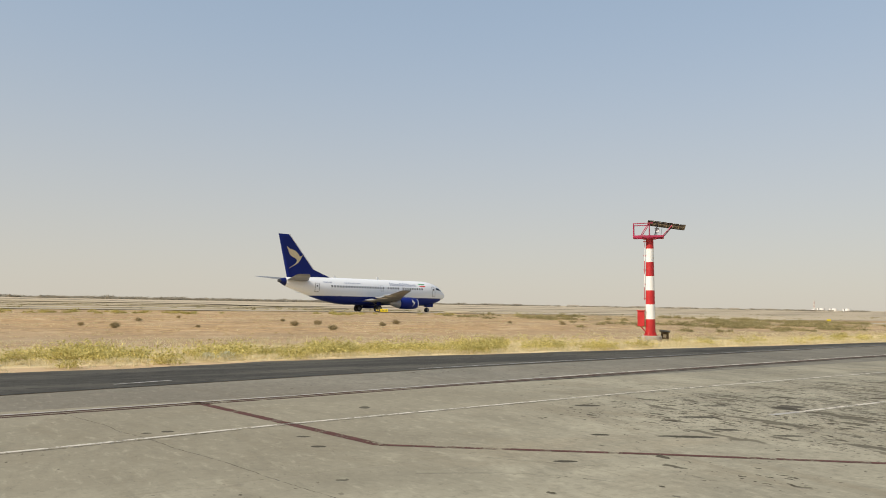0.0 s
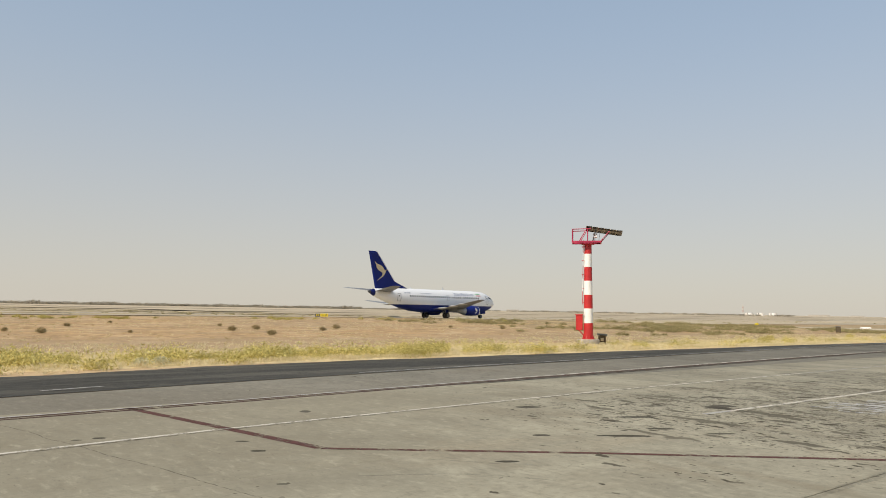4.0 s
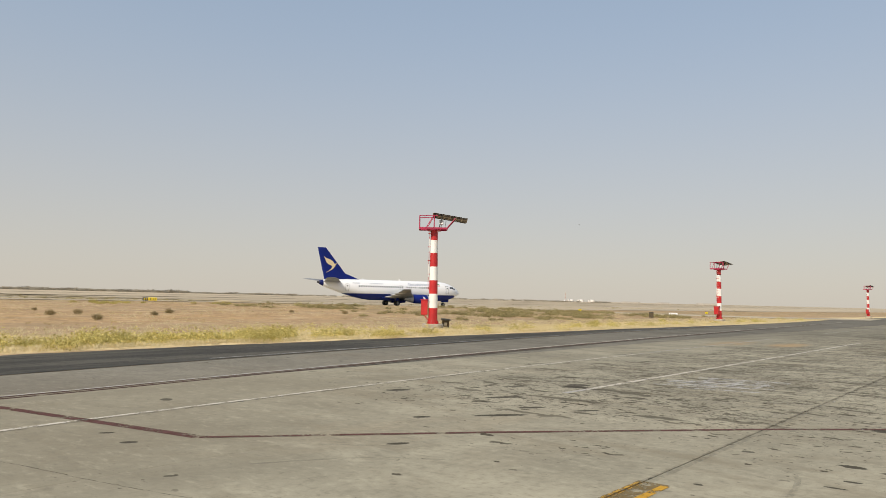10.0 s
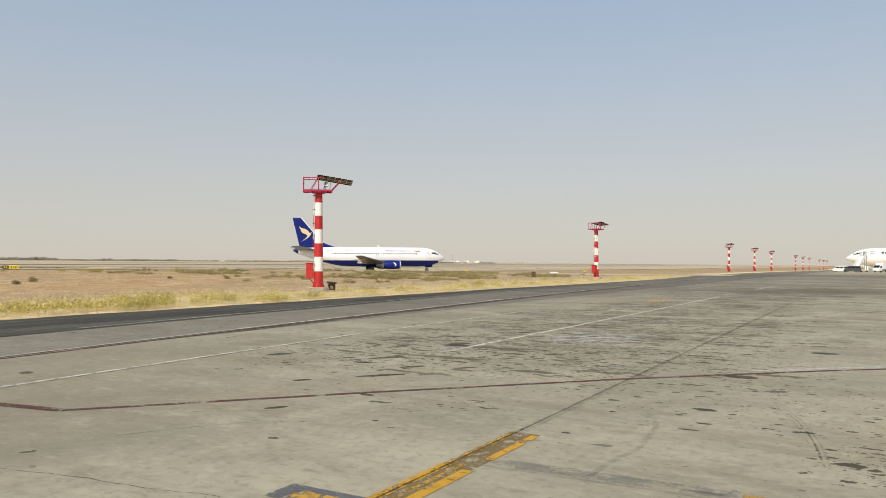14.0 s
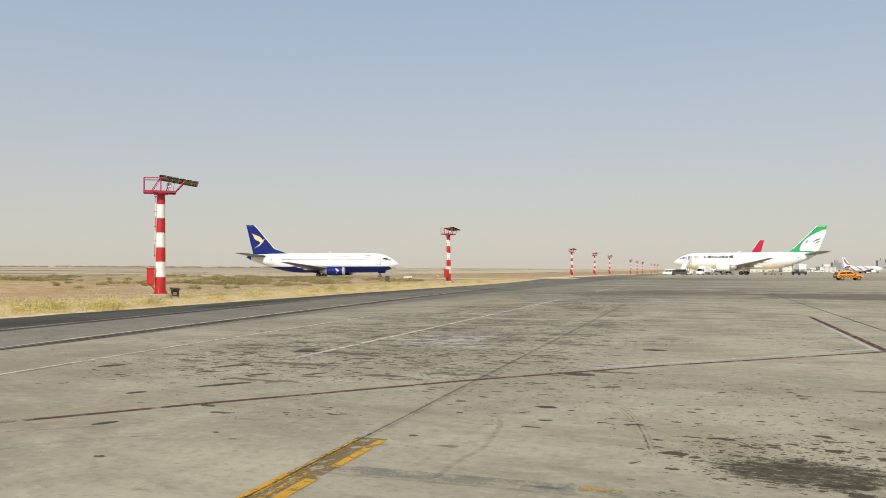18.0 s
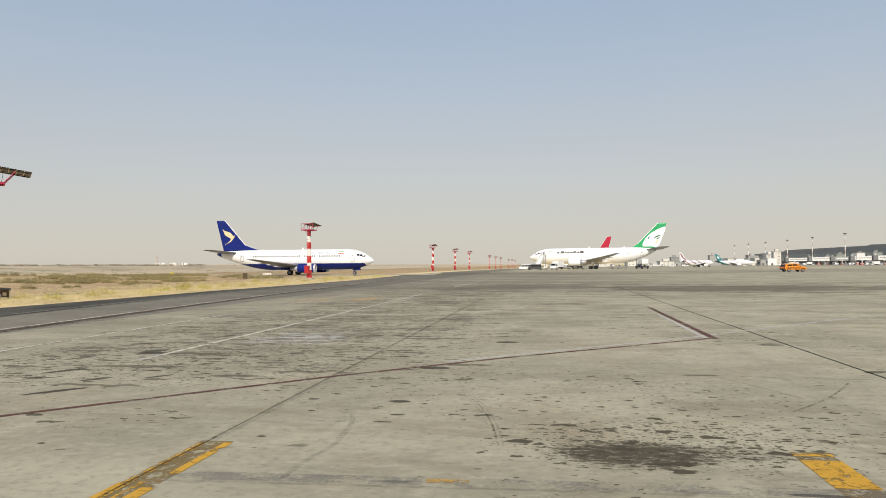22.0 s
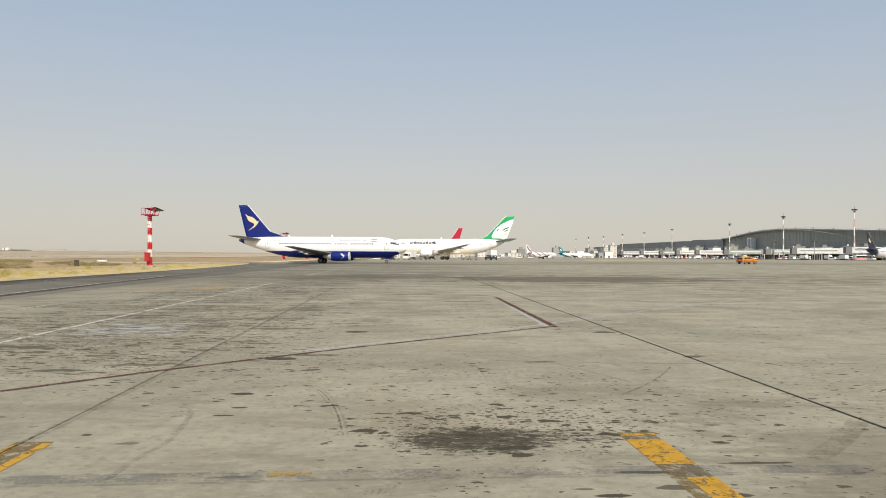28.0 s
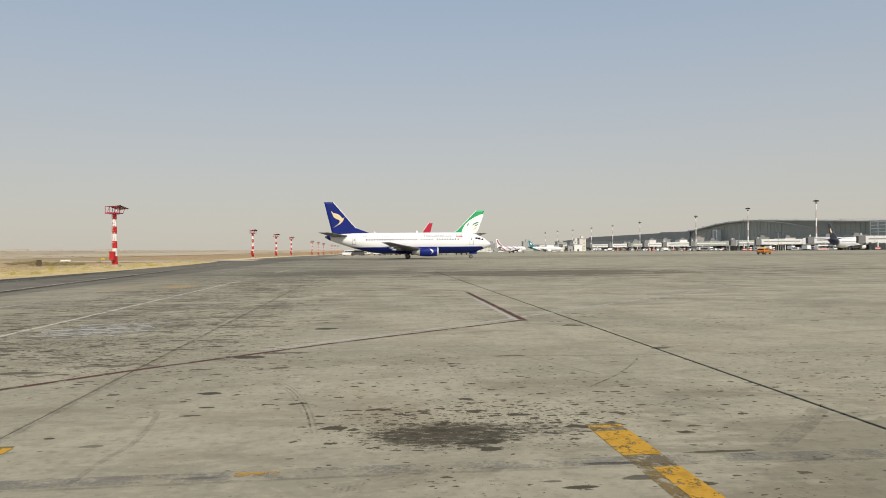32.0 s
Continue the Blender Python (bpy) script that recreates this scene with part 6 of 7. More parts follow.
for k, (x, y, h) in enumerate(((381, -290, -128), (425, -287, -118), (594, -287, -114), (654, -287, -121), (706, -288, -100), (748, -287, -112), (810, -287, -106), (883, -286, -118))):
    copy_thing(bridges[k % 3 == 2], at_ground(x, y, h))


def gate_block(m, w, h, skin, label):
    """A gatehouse where a bridge meets the gallery: storeys of panels over an open ground floor."""
    b = thing("gate_block", m, label, "building", "gatehouses along the terminal")
    part("upper_floor", slab((-w / 2, -4, 4.4), (w / 2, 4, h), 0.1), skin, b)
    part("roof", slab((-w / 2 - 0.3, -4.3, h), (w / 2 + 0.3, 4.3, h + 0.35)), CLAD, b)
    part("plant_box", slab((-w * 0.25, -2, h + 0.35), (w * 0.1, 1.5, h + 1.9), 0.05), GREY, b, "grey roof plant box")
    for x in np.arange(-w / 2 + 1.0, w / 2, 3.0):
        part("column", slab((x - 0.25, 3.3, -0.2), (x + 0.25, 3.8, 4.4)), PALE, b)
        part("window", slab((x - 0.9, 4.0, 5.6), (x + 0.9, 4.06, min(h - 0.8, 8.2))), FACADE if skin is not FACADE else CLAD, b)
    part("service_wall", slab((-w / 2, -1.0, -0.2), (w / 2, -0.6, 4.4)), SHADE, b, "wall coloured dark for the shade under the upper floor")
    return b


rb = random.Random(31)
for k in range(13):
    x = 402 + k * 39 + rb.uniform(-9, 9)
    skin = (WHITE, FACADE, CLAD, WHITE, FACADE)[k % 5]
    gate_block(at_ground(x, -306, 0), rb.uniform(9, 17), rb.uniform(8.6, 12.2), skin, "glazed grey gatehouse before the terminal" if skin is FACADE else "pale panelled gatehouse before the terminal")


def lamp_pole(m):
    p = thing("apron_lamp_pole", m, "thin pale lamp pole standing by the gatehouses", "lamp", "lamp poles by the terminal")
    part("pole", bar((0, 0, 0), (0, 0, 12.5), 0.2, 0.13, 8), ALLOY, p)
    part("arm", bar((-1.2, 0, 12.4), (1.2, 0, 12.4), 0.1, n=6), GREY, p)
    for x in (-1.2, 1.2):
        part("lamp_head", slab((x - 0.5, -0.3, 12.1), (x + 0.5, 0.3, 12.4), 0.05), DARK, p)
    return p


pole = lamp_pole(at_ground(519, -268, 30))
for x, y in ((605, -270), (706, -272), (836, -274), (470, -270)):
    copy_thing(pole, at_ground(x, y, x % 50))

# ---- tall floodlight masts by the stands ----
# pole red washed out in the colour itself, for haze at this distance
HAZED_RED = surface("hazed_red_pole_paint", (0.50, 0.38, 0.35), 0.6, vary=0.2)


def floodlight(m):
    fl = thing("floodlight_mast", m, "tall white floodlight mast with dark lamp heads and red bands", "floodlight", "floodlight masts")
    z = 0.0
    for h, mat_ in ((6.0, GREY), (4.6, MAST_WHITE), (4.6, HAZED_RED), (5.2, MAST_WHITE), (5.2, HAZED_RED), (5.0, MAST_WHITE)):
        part("pole_segment", bar((0, 0, z), (0, 0, z + h), 0.6 - 0.012 * z, 0.6 - 0.012 * (z + h), 12), mat_, fl)
        z += h
    part("ring", bar((0, 0, z), (0, 0, z + 0.4), 0.9, 0.9, 12), DARK, fl)
    for k in range(8):
        a = k * math.pi / 4
        head = part("lamp_head", slab((-0.5, -0.3, -0.3), (0.5, 0.3, 0.3), 0.05), DARK, fl, "dark lamp head" if k == 0 else "")
        head.matrix_basis = pose(1.15 * math.cos(a), 1.15 * math.sin(a), z + 0.5, 0, 20, math.degrees(a))
    part("lower_ring", bar((0, 0, z - 1.0), (0, 0, z - 0.6), 0.75, 0.75, 12), DARK, fl)
    part("spike", bar((0, 0, z), (0, 0, z + 2.9), 0.12, 0.06, 6), GREY, fl)
    return fl


fl = floodlight(at_ground(440, -278, 0))
for x, y in ((521, -276), (640, -290), (788, -293), (902, -300), (992, -300), (1109, -306), (1177, -300), (1293, -307)):
    copy_thing(fl, at_ground(x, y, 17 * (x % 7)))

# ---- traffic and clutter before the terminal ----
rnd = random.Random(5)
truck = box_truck(at_ground(470, -262, 15), "white box truck among the stands")
bus = thing("apron_bus", at_ground(560, -262, 8), "long white apron bus before the terminal", "bus", "apron vehicles")
part("body", slab((-6, -1.35, 0.4), (6, 1.35, 3.0), 0.15), WHITE, bus, "long white body")
part("window_band", slab((-5.6, 1.351, 1.5), (5.7, 1.38, 2.5)), GLASS, bus)
part("window_band", slab((-5.6, -1.38, 1.5), (5.7, -1.351, 2.5)), GLASS, bus)
part("stripe", slab((-5.9, 1.351, 0.8), (5.9, 1.37, 1.15)), FLAG_RED, bus, "red side stripe")
road_wheels(bus, (-4, 4), 1.15, 0.48, 0.3)
for x, y in ((640, -258), (406, -262), (830, -260)):
    copy_thing(bus, at_ground(x, y, rnd.choice((5, 95, 172))))
for k in range(34):
    x = 395 + k * 14.5 + rnd.uniform(-8, 8)
    copy_thing((first_van, truck, first_van)[k % 3], at_ground(x, rnd.uniform(-276, -250), rnd.choice((0, 12, 90, 170, 185)) + rnd.uniform(-8, 8)))
    if k % 2:
        tagged(copy_thing(cart, at_ground(x + 9, rnd.uniform(-268, -250), rnd.uniform(0, 180))), label="low grey baggage cart before the terminal")


def striped_block(m):
    b = thing("striped_barrier", m, "red and white striped concrete block before the terminal", "barrier", "striped barriers")
    for k in range(4):
        part("band", slab((-1.4, -0.8, 0.6 * k), (1.4, 0.8, 0.6 * k + 0.6), 0.03), (MAST_RED, MAST_WHITE)[k % 2], b)
    return b


blk = striped_block(at_ground(545, -268, 0))
for x in (425, 470, 500, 585, 610, 690, 760):
    copy_thing(blk, at_ground(x, -266 - x % 5, 0))
for k in range(9):
    x = 610 + k * 34
    tagged(copy_thing(first_van, at_ground(x, rnd.uniform(-130, -90), rnd.uniform(0, 180))), label="white service van far across the apron")


# ---- the dry field ----
def leaf_material(name, dark, light, rough=0.8, glow=0.45):
    n = Nodes(name)
    col = n.mix(n.island(), dark, light)
    col = n.mix(n.math("MULTIPLY", n.ramp(n.noise(0.4, 3, 0.6), 0.4, 0.65), 0.5), col, shade(dark, 0.8))
    n.set(color=col, rough=rough, spec=0.15)
    thin, both = n.t.nodes.new("ShaderNodeBsdfTranslucent"), n.t.nodes.new("ShaderNodeMixShader")
    n.put(thin.inputs["Color"], col)
    both.inputs[0].default_value = glow
    end = n.t.nodes["Material Output"]
    for a, b in ((n.bsdf.outputs[0], both.inputs[1]), (thin.outputs[0], both.inputs[2]), (both.outputs[0], end.inputs["Surface"])):
        n.t.links.new(a, b)
    return n.m


STRAW = leaf_material("dry_straw", (0.64, 0.53, 0.30), (0.86, 0.765, 0.50))
WEED = leaf_material("yellow_green_weed", (0.38, 0.32, 0.09), (0.90, 0.78, 0.33), glow=0.36)
SAGE = leaf_material("grey_green_shrub", (0.44, 0.42, 0.28), (0.72, 0.70, 0.50), glow=0.3)
SCRUB = leaf_material("dusty_scrub", (0.25, 0.215, 0.10), (0.52, 0.44, 0.22), glow=0.3)
TWIG = leaf_material("brown_twigs", (0.42, 0.32, 0.15), (0.66, 0.52, 0.27))
DRY_BUSH = leaf_material("dry_brown_bush", (0.22, 0.17, 0.085), (0.44, 0.35, 0.18), glow=0.25)
# tree colour lightened to carry the haze of its distance
TREE = leaf_material("hazed_far_tree", (0.36, 0.32, 0.25), (0.50, 0.45, 0.36))


def tufts(name, places, material, label, blades, height, spread, width, parent=None):
    """Many small tufts of blades as one mesh."""
    g = np.random.default_rng(len(places) + blades)
    n = len(places) * blades
    base = np.repeat(np.asarray(places, float), blades, axis=0)
    size = base[:, 3:4]
    a, lean = g.uniform(0, 2 * np.pi, n), g.uniform(0.1, 1.0, n)
    d = np.stack([np.cos(a), np.sin(a)], 1)
    foot = base[:, :2] + d * (spread * g.uniform(0, 0.5, (n, 1)) * size)
    tip = foot + d * (spread * lean[:, None] * size) * 0.8
    h = height * g.uniform(0.45, 1.0, n) * size[:, 0]
    w = width * g.uniform(0.6, 1.3, n) * size[:, 0]
    b = g.uniform(0, 2 * np.pi, n)
    side = np.stack([np.cos(b), np.sin(b)], 1) * w[:, None]
    z0 = base[:, 2]
    mid = (foot + tip) / 2
    v = np.empty((n, 4, 3))
    v[:, 0] = np.c_[foot - side * 0.5, z0 - 0.03]
    v[:, 1] = np.c_[mid - side * 0.9, z0 + h * 0.6]
    v[:, 2] = np.c_[tip, z0 + h]
    v[:, 3] = np.c_[mid + side * 0.9, z0 + h * 0.55]
    me = bpy.data.meshes.new(name)
    me.from_pydata(v.reshape(-1, 3).tolist(), [], np.arange(n * 4).reshape(n, 4).tolist())
    me.materials.append(material)
    ob = new(name, me)
    if parent is not None:
        ob.parent = parent
        return tagged(ob, label=label)
    return tagged(ob, label=label, kind="stuff")


OLIVE = leaf_material("olive_bush", (0.38, 0.32, 0.10), (0.66, 0.56, 0.20), glow=0.3)


def leaves(name, places, material, label, parent=None):
    """Many small pointed leaves, turned every way, as one mesh; each place is x, y, z and the leaf's length."""
    gg = np.random.default_rng(len(places))
    base = np.asarray(places, float)
    n = len(base)
    u = gg.normal(size=(n, 3))
    u /= np.linalg.norm(u, axis=1, keepdims=True)
    w = np.cross(u, gg.normal(size=(n, 3)))
    w /= np.linalg.norm(w, axis=1, keepdims=True)
    u, w = u * base[:, 3:4], w * base[:, 3:4] * gg.uniform(0.25, 0.5, (n, 1))
    c = base[:, :3]
    v = np.stack([c - u * 0.5, c + w * 0.5 - u * 0.1, c + u * 0.5, c - w * 0.5 - u * 0.1], 1)
    me = bpy.data.meshes.new(name)
    me.from_pydata(v.reshape(-1, 3).tolist(), [], np.arange(n * 4).reshape(n, 4).tolist())
    me.materials.append(material)
    ob = new(name, me)
    if parent is not None:
        ob.parent = parent
        return tagged(ob, label=label)
    return tagged(ob, label=label, kind="stuff")


def clumps(name, centres, material, label, count=160, leaf=0.07, tall=0.75):
    """Low uneven plants, each a ragged dome of many small leaves, as one mesh."""
    gg = np.random.default_rng(len(centres))
    pts = []
    for x, y, z, r in centres:
        d = gg.normal(size=(count, 3))
        d /= np.linalg.norm(d, axis=1, keepdims=True)
        k = r * gg.uniform(0.2, 1.0, count) ** 0.6 * (1 + 0.45 * np.sin(d[:, 0] * 5 + x * 3) * np.sin(d[:, 1] * 5 + y * 3))
        pts.append(np.c_[x + d[:, 0] * k * 1.2, y + d[:, 1] * k * 1.2, z + np.abs(d[:, 2]) * k * tall, leaf * gg.uniform(0.6, 1.5, count) * (0.6 + r)])
    return leaves(name, np.concatenate(pts), material, label)


g = np.random.default_rng(11)


def scatter(count, x0, x1, y0, y1, keep=None, lo=0.6, hi=1.3):
    out = []
    while len(out) < count:
        x, y = x0 + (x1 - x0) * g.random() ** 1.25, g.uniform(y0, y1)
        if keep is None or g.random() < keep(x, y):
            out.append((x, y, ground_height(x, y) - 0.02, g.uniform(lo, hi)))
    return out


def patchy(scale, cut, seed):
    return lambda x, y: 1.0 if noise.noise((x * scale, y * scale * 1.4, seed)) > cut else 0.04


tufts("verge_straw", [p for p in scatter(17000, -14, 135, 23.5, 41, lambda x, y: 1.0 if y > edge_y(x) + 0.15 and y < 33 + 5 * noise.noise((x * 0.1, 2, 0)) else (0.22 if y > edge_y(x) + 0.3 else 0))], STRAW, "dry straw-coloured grass along the pavement", 11, 0.15, 0.26, 0.010)
weed_patch = patchy(0.34, 0.12, 4.0)
clumps("verge_weeds", scatter(520, -14, 128, 22.6, 31.5, lambda x, y: weed_patch(x, y) * (0.1 if x > 27 else 1) if y > edge_y(x) + 0.9 else 0, 0.14, 0.66), WEED, "yellow-green weeds in ragged clumps in the dry verge", 330, 0.075, 0.9)
clumps("verge_dry_clumps", scatter(900, -14, 90, 22.0, 33, lambda x, y: 1.0 if y > edge_y(x) + 0.25 else 0, 0.08, 0.26), STRAW, "low dry tangles of straw along the pavement", 90, 0.06, 0.7)
tufts("field_dead_weeds", scatter(2600, -20, 120, 35, 90, patchy(0.12, -0.05, 6.0), 0.4, 1.0), TWIG, "dead brown weeds scattered on the field", 12, 0.11, 0.30, 0.011)
tufts("field_stubble", scatter(9000, -20, 140, 34, 92, lambda x, y: 1.0 if noise.noise((x * 0.09, y * 0.13, 9)) > 0.0 else 0.15), STRAW, "thin dry stubble on the field", 6, 0.08, 0.26, 0.012)
low_patch = patchy(0.14, 0.16, 1.5)
clumps("field_scrub", scatter(520, 42, 132, 41, 84, lambda x, y: low_patch(x, y) * smooth_step(x, 46, 78) * (1 if y > edge_y(x) + 12 else 0.1), 0.2, 0.72), SCRUB, "low dusty green scrub in the field", 190, 0.13, 0.62)
clumps("far_scrub", scatter(110, -45, 75, 77.5, 83.5, patchy(0.16, 0.06, 7.5), 0.18, 0.58), OLIVE, "olive bushes near the taxiway", 150, 0.13, 0.62)
tufts("beyond_scrub", scatter(800, -160, 460, 118, 260, patchy(0.03, 0.12, 3.5), 0.4, 1.0), SCRUB, "scattered scrub beyond the taxiway", 14, 0.25, 1.0, 0.12)


def shrub(x, y, r, material, label, twigs=120):
    """A rounded dry bush of many small twigs and leaves."""
    b = thing("bush", pose(x, y, ground_height(x, y) - 0.02), label, "bush", "bushes on the field")
    gg = np.random.default_rng(int(abs(x) * 10 + abs(y)))
    bm = bmesh.new()
    for k in range(7):
        a = k * 0.9
        rod(bm, (0, 0, 0), (0.55 * r * math.cos(a), 0.55 * r * math.sin(a), r * (0.25 + 0.05 * k)), 0.012, 0.004, 5)
    part("stem", bm, TWIG, b, "thin bare stems")
    pts = []
    for _ in range(twigs * 3):
        d = gg.normal(size=3)
        d /= np.linalg.norm(d)
        k = r * gg.uniform(0.35, 1.0) * (0.85 + 0.3 * noise.noise((d[0] * 2 + x, d[1] * 2, d[2] * 2)))
        pts.append((d[0] * k, d[1] * k, max(0.01, 0.34 * r + d[2] * k * 0.6), r * gg.uniform(0.10, 0.24)))
    leaves("foliage", pts, material, "", parent=b)
    return b


for x, y, r in ((9.8, 52.8, 0.5), (13.1, 61.6, 0.36), (23.2, 54.5, 0.5), (25.9, 56.1, 0.48), (23.9, 49.0, 0.5), (8.1, 55.3, 0.32), (15.2, 52.6, 0.25), (17.8, 67.9, 0.28), (25.1, 61.6, 0.3), (33.9, 57.0, 0.5), (30.8, 53.9, 0.42), (52.6, 55.4, 0.45), (47.9, 58.1, 0.34), (60.0, 52.0, 0.4)):
    shrub(x, y, r * 0.92, DRY_BUSH, "rounded brown dry bush on the bare field", 260)
for x, y, r in ((7.6, 24.4, 0.34), (8.3, 24.6, 0.38)):
    shrub(x, y, r, SAGE, "grey-green shrub at the edge of the asphalt", 130)
for x, y, r in ((3.4, 25.6, 0.6), (4.4, 26.2, 0.55), (2.2, 26.0, 0.5), (12.8, 27.2, 0.5), (15.6, 27.6, 0.6), (17.0, 27.1, 0.5), (24.5, 30.2, 0.6), (60.0, 31.0, 0.6), (80.0, 33.0, 0.6), (20.3, 28.5, 0.5), (6.0, 27.0, 0.5)):
    shrub(x, y, r, WEED, "yellow-green bushy weed in the dry verge", 150)

# junction cabinet by the first mast
box_ = thing("junction_cabinet", pose(39.85, 32.1, ground_height(39.85, 32.1) - 0.02, 0, 0, -50), "weathered brown junction cabinet with an overhanging lid in dry grass", "cabinet")
part("body", slab((-0.25, -0.2, 0.12), (0.25, 0.2, 0.54), 0.02), surface("rusty_brown_steel", (0.15, 0.10, 0.05), 0.8, vary=0.4, size=4), box_)
part("lid", slab((-0.34, -0.3, 0.0), (0.34, 0.3, 0.05), 0.02), surface("olive_painted_steel", (0.13, 0.10, 0.05), 0.7, vary=0.4, size=4), box_, "olive overhanging lid, tilted").matrix_basis = pose(0, 0, 0.585, 8, 6, 0)
part("plate", slab((-0.1, -0.215, 0.2), (0.1, -0.202, 0.4)), GOLD, box_, "faded yellow notice plate")
for sx_ in (-0.2, 0.2):
    for sy_ in (-0.15, 0.15):
        part("leg", slab((sx_ - 0.04, sy_ - 0.04, -0.1), (sx_ + 0.04, sy_ + 0.04, 0.2)), DARK, box_)

# taxiway guidance sign, marker posts
sign = thing("taxiway_sign", pose(53.1, 93.75, ground_height(53.1, 93.75), 0, 0, -30), "yellow taxiway guidance sign with black marks beside the taxiway", "sign")
part("face", slab((-0.95, -0.07, 0.08), (-0.28, 0.07, 0.5), 0.02), DARK, sign, "black sign face")
part("face", slab((-0.23, -0.07, 0.08), (0.85, 0.07, 0.5), 0.02), YELLOW, sign, "yellow sign face")
for x0, x1 in ((-0.80, -0.66), (-0.52, -0.42), (-0.02, 0.08), (0.2, 0.26), (0.42, 0.5), (0.6, 0.68)):
    part("mark", slab((x0, -0.085, 0.18), (x1, -0.071, 0.40)), YELLOW if x1 < -0.3 else DARK, sign)
for x in (-0.52, 0.0, 0.56):
    part("leg", slab((x - 0.035, -0.035, -0.1), (x + 0.035, 0.035, 0.08)), DARK, sign)
post = thing("marker_post", pose(104, 44.5, ground_height(104, 44.5), 0, 0, -65), "squat brown wooden marker box in dry grass", "marker post")
part("body", slab((-0.3, -0.25, -0.1), (0.3, 0.25, 0.74), 0.03), surface("brown_weathered_board", (0.095, 0.072, 0.04), 0.85, vary=0.4, size=4), post)
part("cap", slab((-0.34, -0.29, 0.74), (0.34, 0.29, 0.79), 0.01), DARK, post)
blockw = thing("concrete_cover", pose(134.0, 53.0, ground_height(134, 53) + 0.12, 0, 0, -68), "low white-painted concrete cover beside the taxiway", "cover")
part("body", slab((-0.78, -0.5, -0.5), (0.78, 0.5, 0.3), 0.05), WHITE, blockw)
part("lid", slab((-0.7, -0.42, 0.3), (0.7, 0.42, 0.34), 0.01), FOOTING, blockw)
for x, y in ((152, 82), (172, 60)):
    mk = thing("taxiway_marker", pose(x, y, ground_height(x, y), 0, 0, -30), "small yellow taxiway marker board", "sign", "taxiway markers")
    part("face", slab((-0.4, -0.06, 0.12), (0.4, 0.06, 0.5), 0.02), YELLOW, mk)
    part("leg", slab((-0.05, -0.04, -0.1), (0.05, 0.04, 0.25)), DARK, mk)


# low bank of earth and grating beside the taxiway
def heap(name, x, y, w, d, h, material, label):
    b = thing(name, pose(x, y, ground_height(x, y) - 0.05), label, "mound")
    bm = bmesh.new()
    n = 18
    rings = [[(w * k * math.cos(2 * math.pi * i / n) * (1 + 0.2 * noise.noise((i, k, x))), d * k * math.sin(2 * math.pi * i / n), z) for i in range(n)] for k, z in ((1.0, 0.0), (0.85, h * 0.45), (0.55, h * 0.85), (0.15, h))]
    part("soil", lathe(bm, rings), material, b)
    return b


heap("earth_mound", 84, 118.5, 4.5, 1.2, 0.35, EARTH, "low mound of dry earth beyond the taxiway")

# white tanks and a lattice tower far off
TANK_WHITE = surface("off_white_tank_paint", (0.80, 0.77, 0.72), 0.7, vary=0.1)
for az, d in ((28.95, 2330), (28.2, 2320), (27.4, 2310)):
    x, y = d * math.cos(radians(az)), d * math.sin(radians(az))
    tank = thing("storage_tank", pose(x, y, ground_height(x, y)), "large white cylindrical storage tank far across the plain", "tank", "storage tanks")
    part("shell", bar((0, 0, -1), (0, 0, 7.0), 10.0, 10.0, 28), TANK_WHITE, tank)
    part("roof", bar((0, 0, 7.0), (0, 0, 7.8), 10.1, 3.0, 28), TANK_WHITE, tank, "shallow cone roof")
    part("stair", slab((-10.8, -1.2, 0), (-10.0, 1.2, 7.4)), GREY, tank)
x, y = 2330 * math.cos(radians(29.35)), 2330 * math.sin(radians(29.35))
# both tower colours hold the distance haze, so their contrast is low
TOWER_RED = surface("hazed_tower_red", (0.50, 0.34, 0.30), 0.7, vary=0.1)
TOWER_WHITE = surface("hazed_tower_white", (0.62, 0.58, 0.52), 0.7, vary=0.1)
tower = thing("lattice_tower", pose(x, y, ground_height(x, y)), "thin red and white lattice tower far across the plain", "tower")
for k in range(6):
    bm = bmesh.new()
    for sx_, sy_ in ((-1, -1), (-1, 1), (1, -1), (1, 1)):
        rod(bm, (sx_ * (1.9 - 0.2 * k), sy_ * (1.9 - 0.2 * k), 5 * k), (sx_ * (1.7 - 0.2 * k), sy_ * (1.7 - 0.2 * k), 5 * k + 5), 0.35, n=5)
    rod(bm, (-(1.9 - 0.2 * k), 0, 5 * k), (1.7 - 0.2 * k, 0, 5 * k + 5), 0.25, n=5)
    rod(bm, (0, -(1.9 - 0.2 * k), 5 * k), (0, 1.7 - 0.2 * k, 5 * k + 5), 0.25, n=5)
    part("section", bm, (TOWER_RED, TOWER_WHITE)[k % 2], tower)
part("base_hut", slab((-8, -4, -0.5), (8, 4, 4.5)), WHITE, tower)

# tree belts and hazy sheds along the horizon
belt = []
gg = np.random.default_rng(3)
for _ in range(1500):
    az = radians(gg.uniform(50, 100)) if gg.random() < 0.8 else radians(gg.uniform(26, 60))
    thick = 1.0 if math.degrees(az) > 58 else 0.62
    if noise.noise((math.degrees(az) * 1.3, 0, 0)) < -0.6:
        continue
    d = gg.uniform(1750, 1850)
    x, y = d * math.cos(az), d * math.sin(az)
    belt.append((x, y, ground_height(x, y), gg.uniform(0.35, 1.1) * thick * (1.0 + 0.9 * max(0.0, noise.noise((math.degrees(az) * 2.1, 5, 0))))))
tufts("far_tree_belt", belt, TREE, "low tree belt along the horizon, paled for haze", 22, 6.3, 14.0, 1.8)
